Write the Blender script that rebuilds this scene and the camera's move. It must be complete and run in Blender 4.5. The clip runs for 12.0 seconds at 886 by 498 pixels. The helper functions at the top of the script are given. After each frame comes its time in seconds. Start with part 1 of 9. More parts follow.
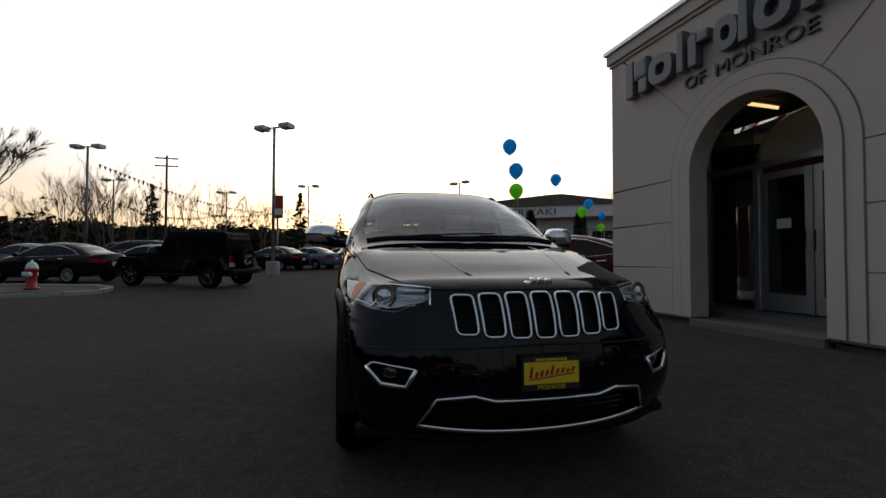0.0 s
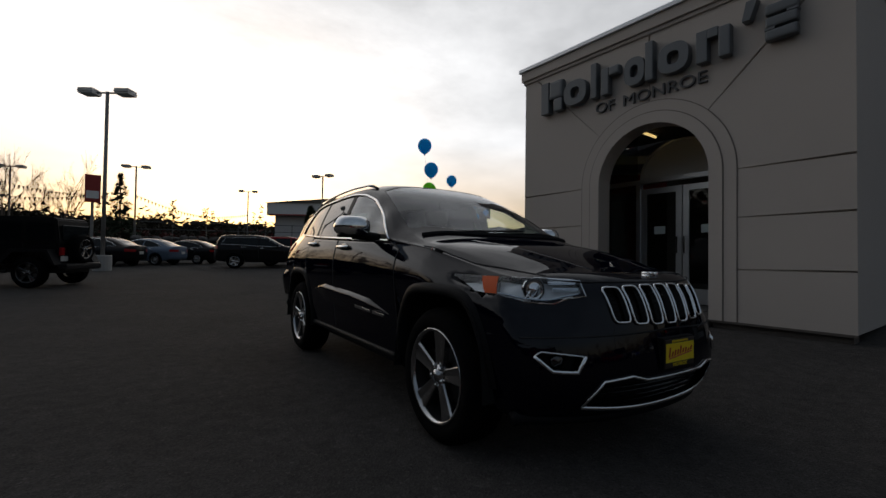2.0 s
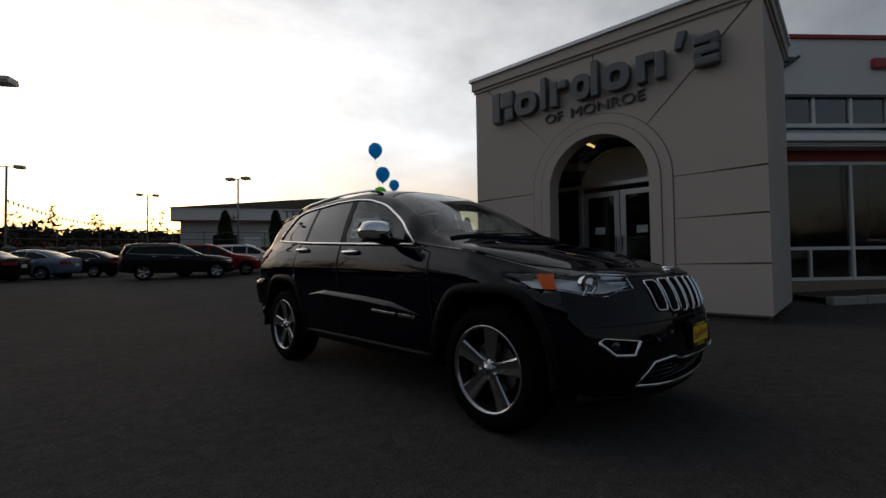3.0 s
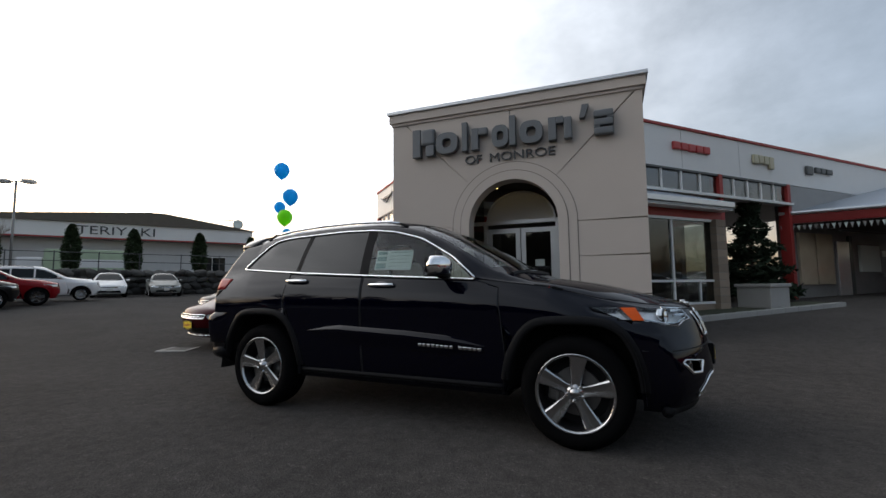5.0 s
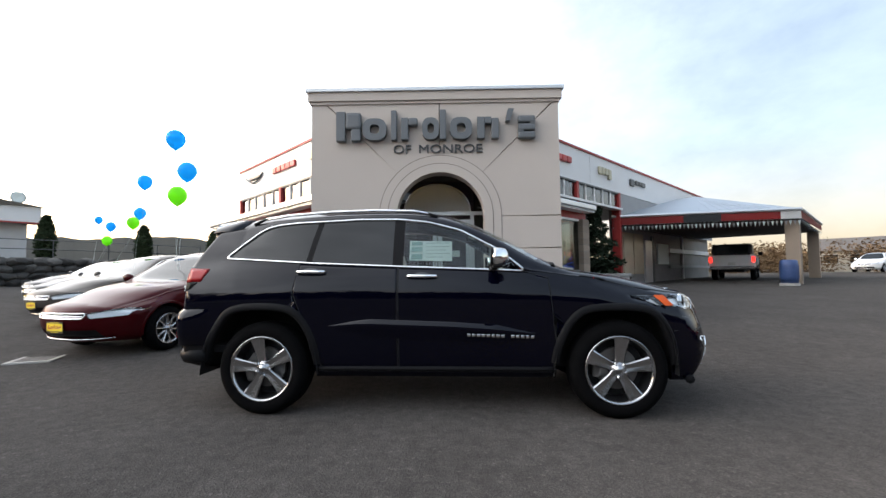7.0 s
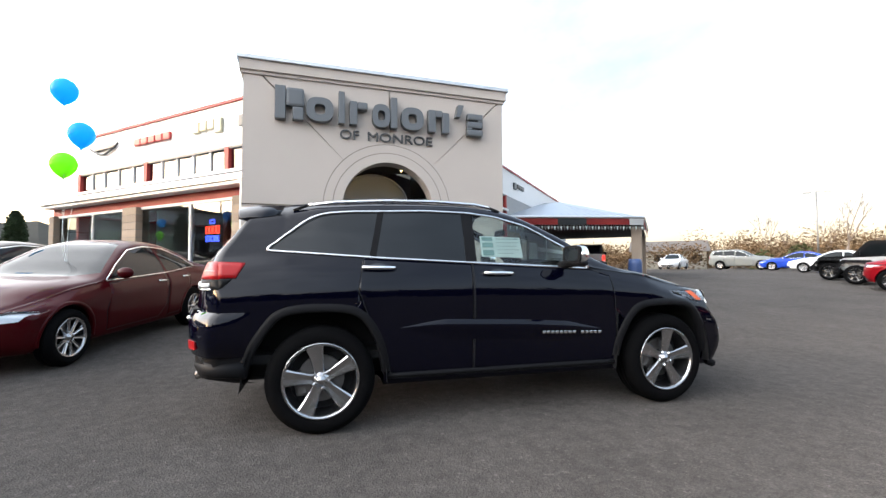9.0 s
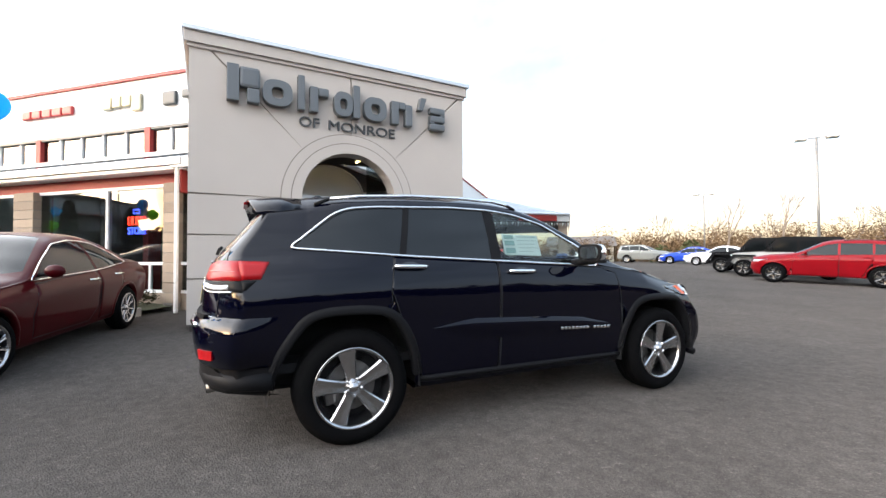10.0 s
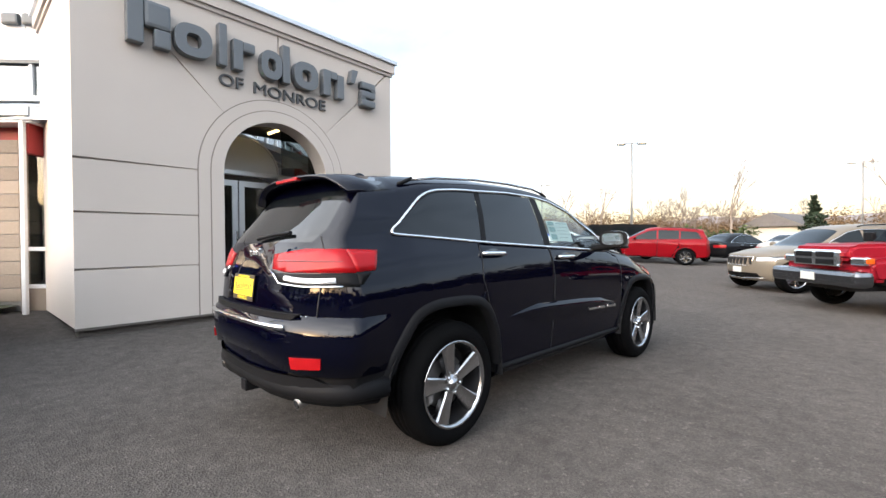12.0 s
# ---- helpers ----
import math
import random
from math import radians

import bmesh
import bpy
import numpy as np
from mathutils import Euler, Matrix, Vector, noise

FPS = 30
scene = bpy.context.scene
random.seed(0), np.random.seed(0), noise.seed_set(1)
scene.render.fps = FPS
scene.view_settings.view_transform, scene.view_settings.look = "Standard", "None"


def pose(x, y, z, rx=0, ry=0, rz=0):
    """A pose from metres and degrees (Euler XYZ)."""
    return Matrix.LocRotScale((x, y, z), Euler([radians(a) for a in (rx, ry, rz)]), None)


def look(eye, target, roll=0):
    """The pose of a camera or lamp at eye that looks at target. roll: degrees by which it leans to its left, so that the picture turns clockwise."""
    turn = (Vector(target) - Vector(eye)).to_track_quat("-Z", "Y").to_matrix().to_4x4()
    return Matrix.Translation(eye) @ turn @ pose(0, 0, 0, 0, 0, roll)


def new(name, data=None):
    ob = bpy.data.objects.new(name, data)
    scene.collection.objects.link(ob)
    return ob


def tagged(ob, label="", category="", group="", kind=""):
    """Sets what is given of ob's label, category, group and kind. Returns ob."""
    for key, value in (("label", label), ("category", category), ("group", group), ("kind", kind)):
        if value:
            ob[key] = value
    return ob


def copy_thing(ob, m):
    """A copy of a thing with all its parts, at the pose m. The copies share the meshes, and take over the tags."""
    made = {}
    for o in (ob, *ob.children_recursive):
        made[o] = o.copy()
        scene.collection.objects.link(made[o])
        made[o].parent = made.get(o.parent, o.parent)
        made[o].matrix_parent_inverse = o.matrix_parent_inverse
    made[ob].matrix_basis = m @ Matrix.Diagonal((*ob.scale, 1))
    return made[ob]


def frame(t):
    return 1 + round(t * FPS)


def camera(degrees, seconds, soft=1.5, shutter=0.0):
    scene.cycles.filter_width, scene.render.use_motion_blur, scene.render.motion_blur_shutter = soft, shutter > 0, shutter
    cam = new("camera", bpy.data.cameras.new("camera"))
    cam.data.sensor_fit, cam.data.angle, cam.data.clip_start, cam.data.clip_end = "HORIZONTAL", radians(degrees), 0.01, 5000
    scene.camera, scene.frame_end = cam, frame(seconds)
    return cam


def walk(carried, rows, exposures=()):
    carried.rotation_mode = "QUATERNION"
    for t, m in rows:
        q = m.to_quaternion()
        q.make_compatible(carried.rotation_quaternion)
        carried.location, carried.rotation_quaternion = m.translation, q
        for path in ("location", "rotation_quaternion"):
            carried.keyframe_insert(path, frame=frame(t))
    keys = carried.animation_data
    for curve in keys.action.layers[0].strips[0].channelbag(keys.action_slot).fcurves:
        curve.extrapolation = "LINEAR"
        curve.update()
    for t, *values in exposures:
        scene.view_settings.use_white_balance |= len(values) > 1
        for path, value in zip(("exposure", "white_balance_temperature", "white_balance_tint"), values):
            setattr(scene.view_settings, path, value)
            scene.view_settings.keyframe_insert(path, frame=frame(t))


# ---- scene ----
cam = camera(90.8, 12.0)
PATH = [
    (0, (-0.354, 1.057, 1.08), (0.222, 2.971, 1.13), 0.1),
    (0.5, (-0.633, 1.193, 1.079), (0.065, 3.065, 1.167), -0.1),
    (1, (-1.014, 1.283, 1.073), (-0.158, 3.087, 1.179), -0.1),
    (1.5, (-1.325, 1.441, 1.044), (-0.299, 3.158, 1.08), -0.3),
    (2, (-1.653, 1.646, 1.056), (-0.465, 3.255, 1.098), 0.8),
    (2.5, (-2.007, 1.812, 1.055), (-0.661, 3.288, 1.146), -0.5),
    (3, (-2.331, 2.049, 1.045), (-0.866, 3.41, 1.104), -0.8),
    (3.5, (-2.605, 2.344, 1.082), (-1.028, 3.571, 1.172), -1.4),
    (3.7, (-2.752, 2.468, 1.093), (-1.118, 3.616, 1.208), -1.7),
    (5.3, (-3.475, 3.626, 1.148), (-1.583, 4.257, 1.292), -1.0),
    (5.5, (-3.558, 3.765, 1.168), (-1.645, 4.334, 1.285), -1.6),
    (6, (-3.648, 4.197, 1.138), (-1.689, 4.592, 1.219), -2.0),
    (6.5, (-3.675, 4.597, 1.14), (-1.691, 4.825, 1.249), -0.5),
    (7, (-3.689, 5.03, 1.157), (-1.692, 5.052, 1.272), -0.7),
    (7.2, (-3.671, 5.196, 1.154), (-1.676, 5.131, 1.273), -0.7),
    (9, (-3.259, 6.744, 1.189), (-1.36, 6.125, 1.273), -0.2),
    (9.5, (-3.07, 7.098, 1.21), (-1.228, 6.32, 1.254), 0.6),
    (10, (-2.857, 7.475, 1.229), (-1.101, 6.519, 1.282), -0.3),
    (10.5, (-2.566, 7.796, 1.227), (-0.912, 6.672, 1.265), 0.9),
    (11, (-2.316, 8.088, 1.271), (-0.746, 6.849, 1.317), 0.3),
    (11.2, (-2.246, 8.231, 1.295), (-0.731, 6.926, 1.344), -0.2),
    (11.5, (-2.083, 8.416, 1.284), (-0.642, 7.029, 1.302), 0.3),
    (12, (-1.746, 8.664, 1.265), (-0.417, 7.17, 1.235), -0.3),
]
EXPOSURES = [(0, -1.55), (1.5, -1.95), (2.5, -2.05), (3.5, -1.7), (5.5, -0.1), (7, 0.65), (9, 1.15), (10.5, 1.22), (12, 1.2)]
walk(cam, [(t, look(eye, target, roll)) for t, eye, target, roll in PATH], EXPOSURES)

# ---- world and sun: a low sun just behind the northern hills, thin high cloud ----
import mathutils
import mathutils.bvhtree

SUN_AZ, SUN_EL = 0.20, radians(4.5)
world = bpy.data.worlds.new("sky")
scene.world = world
world.use_nodes = True
wt = world.node_tree
wt.nodes.clear()
w_out = wt.nodes.new("ShaderNodeOutputWorld")
w_bg = wt.nodes.new("ShaderNodeBackground")
w_sky = wt.nodes.new("ShaderNodeTexSky")
w_sky.sky_type = "NISHITA"
w_sky.sun_disc = False
w_sky.sun_elevation, w_sky.sun_rotation = SUN_EL, SUN_AZ
w_sky.altitude, w_sky.air_density, w_sky.dust_density, w_sky.ozone_density = 20, 1.0, 1.6, 1.4
w_co = wt.nodes.new("ShaderNodeTexCoord")
w_map = wt.nodes.new("ShaderNodeMapping")
w_map.inputs["Scale"].default_value = (1.0, 2.2, 3.6)
w_map.inputs["Rotation"].default_value = (0, 0, 0.6)
w_noise = wt.nodes.new("ShaderNodeTexNoise")
w_noise.inputs["Scale"].default_value = 1.7
w_noise.inputs["Detail"].default_value = 7
w_noise.inputs["Roughness"].default_value = 0.6
w_ramp = wt.nodes.new("ShaderNodeValToRGB")
w_ramp.color_ramp.elements[0].position, w_ramp.color_ramp.elements[1].position = 0.30, 0.75
w_ramp.color_ramp.elements[0].color, w_ramp.color_ramp.elements[1].color = (0.42, 0.42, 0.42, 1), (0.75, 0.75, 0.75, 1)
w_bw = wt.nodes.new("ShaderNodeRGBToBW")
w_veil = wt.nodes.new("ShaderNodeVectorMath")
w_veil.operation = "SCALE"
w_veil.inputs[0].default_value = (1.25, 1.24, 1.26)
w_mix = wt.nodes.new("ShaderNodeMix")
w_mix.data_type = "RGBA"
wt.links.new(w_co.outputs["Generated"], w_map.inputs["Vector"])
wt.links.new(w_map.outputs["Vector"], w_noise.inputs["Vector"])
wt.links.new(w_noise.outputs["Fac"], w_ramp.inputs["Fac"])
wt.links.new(w_ramp.outputs["Color"], w_mix.inputs["Factor"])
wt.links.new(w_sky.outputs["Color"], w_bw.inputs["Color"])
wt.links.new(w_bw.outputs["Val"], w_veil.inputs["Scale"])
w_add = wt.nodes.new("ShaderNodeVectorMath")
w_add.inputs[1].default_value = (2.9, 3.1, 3.6)
wt.links.new(w_veil.outputs["Vector"], w_add.inputs[0])
# glow of the sun in the thin cloud
w_dot = wt.nodes.new("ShaderNodeVectorMath")
w_dot.operation = "DOT_PRODUCT"
w_dot.inputs[1].default_value = Vector((math.sin(SUN_AZ), math.cos(SUN_AZ), math.tan(SUN_EL))).normalized()
w_pos = wt.nodes.new("ShaderNodeMath")
w_pos.operation = "MAXIMUM"
w_pos.inputs[1].default_value = 0.0
w_pos.inputs[0].default_value = 0.0
w_wide = wt.nodes.new("ShaderNodeMath")
w_wide.operation = "MULTIPLY_ADD"
w_wide.inputs[1].default_value, w_wide.inputs[2].default_value = 0.65, 0.35
w_pow = wt.nodes.new("ShaderNodeMath")
w_pow.operation = "POWER"
w_pow.inputs[1].default_value = 2.5
w_halo = wt.nodes.new("ShaderNodeVectorMath")
w_halo.operation = "SCALE"
w_halo.inputs[0].default_value = (46.0, 43.0, 39.5)
w_sep = wt.nodes.new("ShaderNodeSeparateXYZ")
w_high = wt.nodes.new("ShaderNodeMapRange")
w_high.inputs["From Max"].default_value = 0.25
wt.links.new(w_co.outputs["Generated"], w_sep.inputs[0])
wt.links.new(w_sep.outputs["Z"], w_high.inputs["Value"])
for target, low, high in ((w_halo.inputs[0], (32, 18, 4.5), (45, 43.5, 42)), (w_add.inputs[1], (3.8, 3.2, 2.5), (3.7, 4.7, 6.1)), (w_veil.inputs[0], (1.25, 0.82, 0.26), (1.18, 1.24, 1.36))):
    w_tint = wt.nodes.new("ShaderNodeMix")
    w_tint.data_type = "RGBA"
    w_tint.inputs["A"].default_value, w_tint.inputs["B"].default_value = (*low, 1), (*high, 1)
    wt.links.new(w_high.outputs["Result"], w_tint.inputs["Factor"])
    wt.links.new(w_tint.outputs["Result"], target)
w_sum = wt.nodes.new("ShaderNodeVectorMath")
w_near = wt.nodes.new("ShaderNodeMath")
w_near.operation = "POWER"
w_near.inputs[1].default_value = 34
w_clip = wt.nodes.new("ShaderNodeMath")
w_clip.operation = "MAXIMUM"
w_clip.inputs[1].default_value = 0.0
w_core = wt.nodes.new("ShaderNodeVectorMath")
w_core.operation = "SCALE"
w_core.inputs[0].default_value = (70.0, 34.0, 3.0)
w_all = wt.nodes.new("ShaderNodeVectorMath")
wt.links.new(w_dot.outputs["Value"], w_clip.inputs[0])
wt.links.new(w_clip.outputs[0], w_near.inputs[0])
wt.links.new(w_near.outputs[0], w_core.inputs["Scale"])
wt.links.new(w_co.outputs["Generated"], w_dot.inputs[0])
wt.links.new(w_dot.outputs["Value"], w_wide.inputs[0])
wt.links.new(w_wide.outputs[0], w_pos.inputs[0])
wt.links.new(w_pos.outputs[0], w_pow.inputs[0])
wt.links.new(w_pow.outputs[0], w_halo.inputs["Scale"])
wt.links.new(w_add.outputs["Vector"], w_sum.inputs[0])
wt.links.new(w_halo.outputs["Vector"], w_sum.inputs[1])
wt.links.new(w_sum.outputs["Vector"], w_all.inputs[0])
wt.links.new(w_core.outputs["Vector"], w_all.inputs[1])
wt.links.new(w_all.outputs["Vector"], w_mix.inputs["B"])
wt.links.new(w_sky.outputs["Color"], w_mix.inputs["A"])
wt.links.new(w_mix.outputs["Result"], w_bg.inputs["Color"])
w_bg.inputs["Strength"].default_value = 0.15
wt.links.new(w_bg.outputs["Background"], w_out.inputs["Surface"])

sun_data = bpy.data.lights.new("sun", "SUN")
sun_data.energy, sun_data.angle, sun_data.color = 0.35, radians(14), (1.0, 0.78, 0.55)
sun = new("sun", sun_data)
sun.matrix_world = look((0, 0, 0), (-math.sin(SUN_AZ), -math.cos(SUN_AZ), -math.tan(SUN_EL)))


# ---- materials ----
def mat(name, color, rough=0.6, metal=0.0, grain=0.0, grain_scale=40.0, wear=0.0, wear_scale=2.0, bump=0.0, coat=0.0, vary=0.0, spec=0.5):
    """Painted or plain surface: colour broken up at two scales, with fine relief."""
    m = bpy.data.materials.new(name)
    m.use_nodes = True
    nt = m.node_tree
    b = nt.nodes["Principled BSDF"]
    b.inputs["Roughness"].default_value, b.inputs["Metallic"].default_value = rough, metal
    b.inputs["Coat Weight"].default_value, b.inputs["Coat Roughness"].default_value = coat, 0.03
    b.inputs["Specular IOR Level"].default_value = spec
    b.inputs["Base Color"].default_value = (*color, 1)
    if grain or wear or vary:
        co = nt.nodes.new("ShaderNodeTexCoord")
        fine = nt.nodes.new("ShaderNodeTexNoise")
        fine.inputs["Scale"].default_value, fine.inputs["Detail"].default_value = grain_scale, 4
        large = nt.nodes.new("ShaderNodeTexNoise")
        large.inputs["Scale"].default_value, large.inputs["Detail"].default_value = wear_scale, 6
        nt.links.new(co.outputs["Object"], fine.inputs["Vector"])
        nt.links.new(co.outputs["Object"], large.inputs["Vector"])
        total = nt.nodes.new("ShaderNodeMath")
        total.operation = "MULTIPLY_ADD"
        total.inputs[1].default_value, total.inputs[2].default_value = 2 * grain, 1 - grain
        nt.links.new(fine.outputs["Fac"], total.inputs[0])
        second = nt.nodes.new("ShaderNodeMath")
        second.operation = "MULTIPLY_ADD"
        second.inputs[1].default_value, second.inputs[2].default_value = 2 * wear, -wear
        nt.links.new(large.outputs["Fac"], second.inputs[0])
        add = nt.nodes.new("ShaderNodeMath")
        nt.links.new(total.outputs[0], add.inputs[0])
        nt.links.new(second.outputs[0], add.inputs[1])
        last = add
        if vary:
            info = nt.nodes.new("ShaderNodeObjectInfo")
            third = nt.nodes.new("ShaderNodeMath")
            third.operation = "MULTIPLY_ADD"
            third.inputs[1].default_value, third.inputs[2].default_value = 2 * vary, -vary
            nt.links.new(info.outputs["Random"], third.inputs[0])
            last = nt.nodes.new("ShaderNodeMath")
            nt.links.new(add.outputs[0], last.inputs[0])
            nt.links.new(third.outputs[0], last.inputs[1])
        scale = nt.nodes.new("ShaderNodeVectorMath")
        scale.operation = "SCALE"
        scale.inputs[0].default_value = color
        nt.links.new(last.outputs[0], scale.inputs["Scale"])
        nt.links.new(scale.outputs["Vector"], b.inputs["Base Color"])
        if bump:
            bp = nt.nodes.new("ShaderNodeBump")
            bp.inputs["Strength"].default_value, bp.inputs["Distance"].default_value = bump, 0.01
            nt.links.new(fine.outputs["Fac"], bp.inputs["Height"])
            nt.links.new(bp.outputs["Normal"], b.inputs["Normal"])
    return m


def glow(name, color, strength):
    m = bpy.data.materials.new(name)
    m.use_nodes = True
    b = m.node_tree.nodes["Principled BSDF"]
    b.inputs["Base Color"].default_value = (*color, 1)
    b.inputs["Emission Color"].default_value = (*color, 1)
    b.inputs["Emission Strength"].default_value = strength
    return m


def glass(name, tint, clear, rough=0.02, ior=1.52):
    """Flat glazing: a clear part with the given tint and a mirror-like part that grows towards grazing views."""
    m = bpy.data.materials.new(name)
    m.use_nodes = True
    nt = m.node_tree
    nt.nodes.clear()
    out = nt.nodes.new("ShaderNodeOutputMaterial")
    thru = nt.nodes.new("ShaderNodeBsdfTransparent")
    thru.inputs["Color"].default_value = (*[c * clear for c in tint], 1)
    gloss = nt.nodes.new("ShaderNodeBsdfGlossy")
    gloss.inputs["Roughness"].default_value = rough
    gloss.inputs["Color"].default_value = (0.95, 0.97, 1, 1)
    edge = nt.nodes.new("ShaderNodeLayerWeight")
    edge.inputs["Blend"].default_value = 0.5
    steep = nt.nodes.new("ShaderNodeMath")
    steep.operation = "POWER"
    steep.inputs[1].default_value = 5
    fres = nt.nodes.new("ShaderNodeMath")
    fres.operation = "MULTIPLY_ADD"
    f0 = ((ior - 1) / (ior + 1)) ** 2
    fres.inputs[1].default_value, fres.inputs[2].default_value = 1 - f0, f0
    nt.links.new(edge.outputs["Facing"], steep.inputs[0])
    nt.links.new(steep.outputs[0], fres.inputs[0])
    mixn = nt.nodes.new("ShaderNodeMixShader")
    nt.links.new(fres.outputs[0], mixn.inputs[0])
    nt.links.new(thru.outputs[0], mixn.inputs[1])
    nt.links.new(gloss.outputs[0], mixn.inputs[2])
    nt.links.new(mixn.outputs[0], out.inputs["Surface"])
    return m


def asphalt_material():
    m = bpy.data.materials.new("asphalt")
    m.use_nodes = True
    nt = m.node_tree
    b = nt.nodes["Principled BSDF"]
    b.inputs["Roughness"].default_value = 0.95
    b.inputs["Diffuse Roughness"].default_value = 1.0
    b.inputs["Specular IOR Level"].default_value = 0.08
    co = nt.nodes.new("ShaderNodeTexCoord")

    def tex(kind, scale, detail=3):
        n = nt.nodes.new(kind)
        n.inputs["Scale"].default_value = scale
        if kind == "ShaderNodeTexNoise":
            n.inputs["Detail"].default_value = detail
        nt.links.new(co.outputs["Object"], n.inputs["Vector"])
        return n

    def ramp(src, a, bb, c0, c1):
        r = nt.nodes.new("ShaderNodeValToRGB")
        r.color_ramp.elements[0].position, r.color_ramp.elements[1].position = a, bb
        r.color_ramp.elements[0].color, r.color_ramp.elements[1].color = (c0, c0, c0, 1), (c1, c1, c1, 1)
        nt.links.new(src, r.inputs["Fac"])
        return r.outputs["Color"]

    def times(a, c):
        n = nt.nodes.new("ShaderNodeMix")
        n.data_type, n.blend_type = "RGBA", "MULTIPLY"
        n.inputs["Factor"].default_value = 1
        nt.links.new(a, n.inputs["A"])
        nt.links.new(c, n.inputs["B"])
        return n.outputs["Result"]

    stones = tex("ShaderNodeTexVoronoi", 95)
    chips = tex("ShaderNodeTexVoronoi", 60)
    fine = tex("ShaderNodeTexNoise", 170, 2)
    patchy = tex("ShaderNodeTexNoise", 9, 5)
    blotch = tex("ShaderNodeTexNoise", 0.9, 8)
    wide = tex("ShaderNodeTexNoise", 0.16, 5)
    shade = nt.nodes.new("ShaderNodeRGBToBW")
    nt.links.new(stones.outputs["Color"], shade.inputs["Color"])
    lone = nt.nodes.new("ShaderNodeRGBToBW")
    nt.links.new(chips.outputs["Color"], lone.inputs["Color"])
    c = times(ramp(shade.outputs["Val"], 0.15, 0.85, 0.80, 1.20), ramp(fine.outputs["Fac"], 0.3, 0.7, 0.82, 1.18))
    c = times(c, ramp(patchy.outputs["Fac"], 0.3, 0.7, 0.84, 1.16))
    c = times(c, ramp(blotch.outputs["Fac"], 0.3, 0.7, 0.90, 1.10))
    c = times(c, ramp(wide.outputs["Fac"], 0.3, 0.7, 0.90, 1.10))
    c = times(c, ramp(lone.outputs["Val"], 0.84, 0.90, 1.0, 1.4))
    base = nt.nodes.new("ShaderNodeMix")
    base.data_type, base.blend_type = "RGBA", "MULTIPLY"
    base.inputs["Factor"].default_value = 1
    base.inputs["A"].default_value = (0.071, 0.0645, 0.0595, 1)
    nt.links.new(c, base.inputs["B"])
    nt.links.new(base.outputs["Result"], b.inputs["Base Color"])
    bp = nt.nodes.new("ShaderNodeBump")
    bp.inputs["Strength"].default_value, bp.inputs["Distance"].default_value = 1.0, 0.008
    nt.links.new(stones.outputs["Distance"], bp.inputs["Height"])
    nt.links.new(bp.outputs["Normal"], b.inputs["Normal"])
    return m


ASPHALT = asphalt_material()
STUCCO = mat("stucco", (0.50, 0.445, 0.40), 0.9, grain=0.06, grain_scale=180, wear=0.10, wear_scale=0.7, bump=0.25)
STUCCO_TRIM = mat("stucco_trim", (0.46, 0.41, 0.37), 0.9, grain=0.05, grain_scale=180, wear=0.08, bump=0.2)
GROOVE = mat("groove_shadow_gap", (0.10, 0.085, 0.075), 0.95, grain=0.1)
CAP_METAL = mat("cap_flashing", (0.62, 0.64, 0.66), 0.4, 0.6, wear=0.1)
LETTER = mat("letter_grey", (0.115, 0.125, 0.135), 0.45, wear=0.06, wear_scale=3)
LETTER_SMALL = mat("letter_dark", (0.06, 0.062, 0.066), 0.5, wear=0.06)
WHITE_PANEL = mat("white_panel", (0.74, 0.74, 0.735), 0.55, wear=0.05, wear_scale=1.2, grain=0.02)
RED_PAINT = mat("red_paint", (0.33, 0.03, 0.026), 0.55, wear=0.12)
GREY_WALL = mat("grey_wall", (0.33, 0.33, 0.33), 0.8, wear=0.1, grain=0.05, bump=0.15)
ALU = mat("aluminium", (0.62, 0.63, 0.64), 0.35, 0.8, wear=0.08)
WHITE_FRAME = mat("white_frame", (0.74, 0.74, 0.73), 0.4, wear=0.05)
METAL_ROOF = mat("blue_grey_roof", (0.33, 0.37, 0.42), 0.35, 0.5, wear=0.1, wear_scale=0.8)
BRICK_TAN = mat("tan_block", (0.30, 0.235, 0.18), 0.9, grain=0.15, grain_scale=60, wear=0.1, bump=0.4, vary=0.18)
MORTAR = mat("mortar", (0.24, 0.22, 0.20), 0.95, grain=0.1)
CONCRETE = mat("concrete", (0.36, 0.35, 0.33), 0.9, grain=0.1, grain_scale=90, wear=0.15, wear_scale=1.5, bump=0.3)
STORE_GLASS = glass("store_glass", (0.80, 0.86, 0.86), 0.72, ior=1.6)
# near-black colour stands for shade in the recess and under the canopy
SHADE_DARK = mat("painted_shade_dark", (0.05, 0.045, 0.04), 0.8, wear=0.2)
NAVY = mat("navy_car_paint", (0.0008, 0.0010, 0.0050), 0.5, 0.0, coat=0.66, wear=0.05, wear_scale=1.0, spec=0.0)
NAVY.node_tree.nodes["Principled BSDF"].inputs["Coat IOR"].default_value = 1.5
CHROME = mat("chrome", (0.86, 0.87, 0.88), 0.06, 1.0, wear=0.03)
SATIN = mat("satin_alloy", (0.46, 0.46, 0.47), 0.22, 1.0, wear=0.06, wear_scale=8)
LAMP_SILVER = mat("lamp_reflector", (0.88, 0.89, 0.90), 0.35, 0.2, wear=0.04, wear_scale=12)
RUBBER = mat("tyre_rubber", (0.0042, 0.0042, 0.0045), 0.85, wear=0.25, wear_scale=9, grain=0.1, grain_scale=150, bump=0.3, spec=0.04)
BLACK_PLASTIC = mat("black_plastic", (0.009, 0.009, 0.010), 0.5, grain=0.1, grain_scale=300, wear=0.1, spec=0.08)
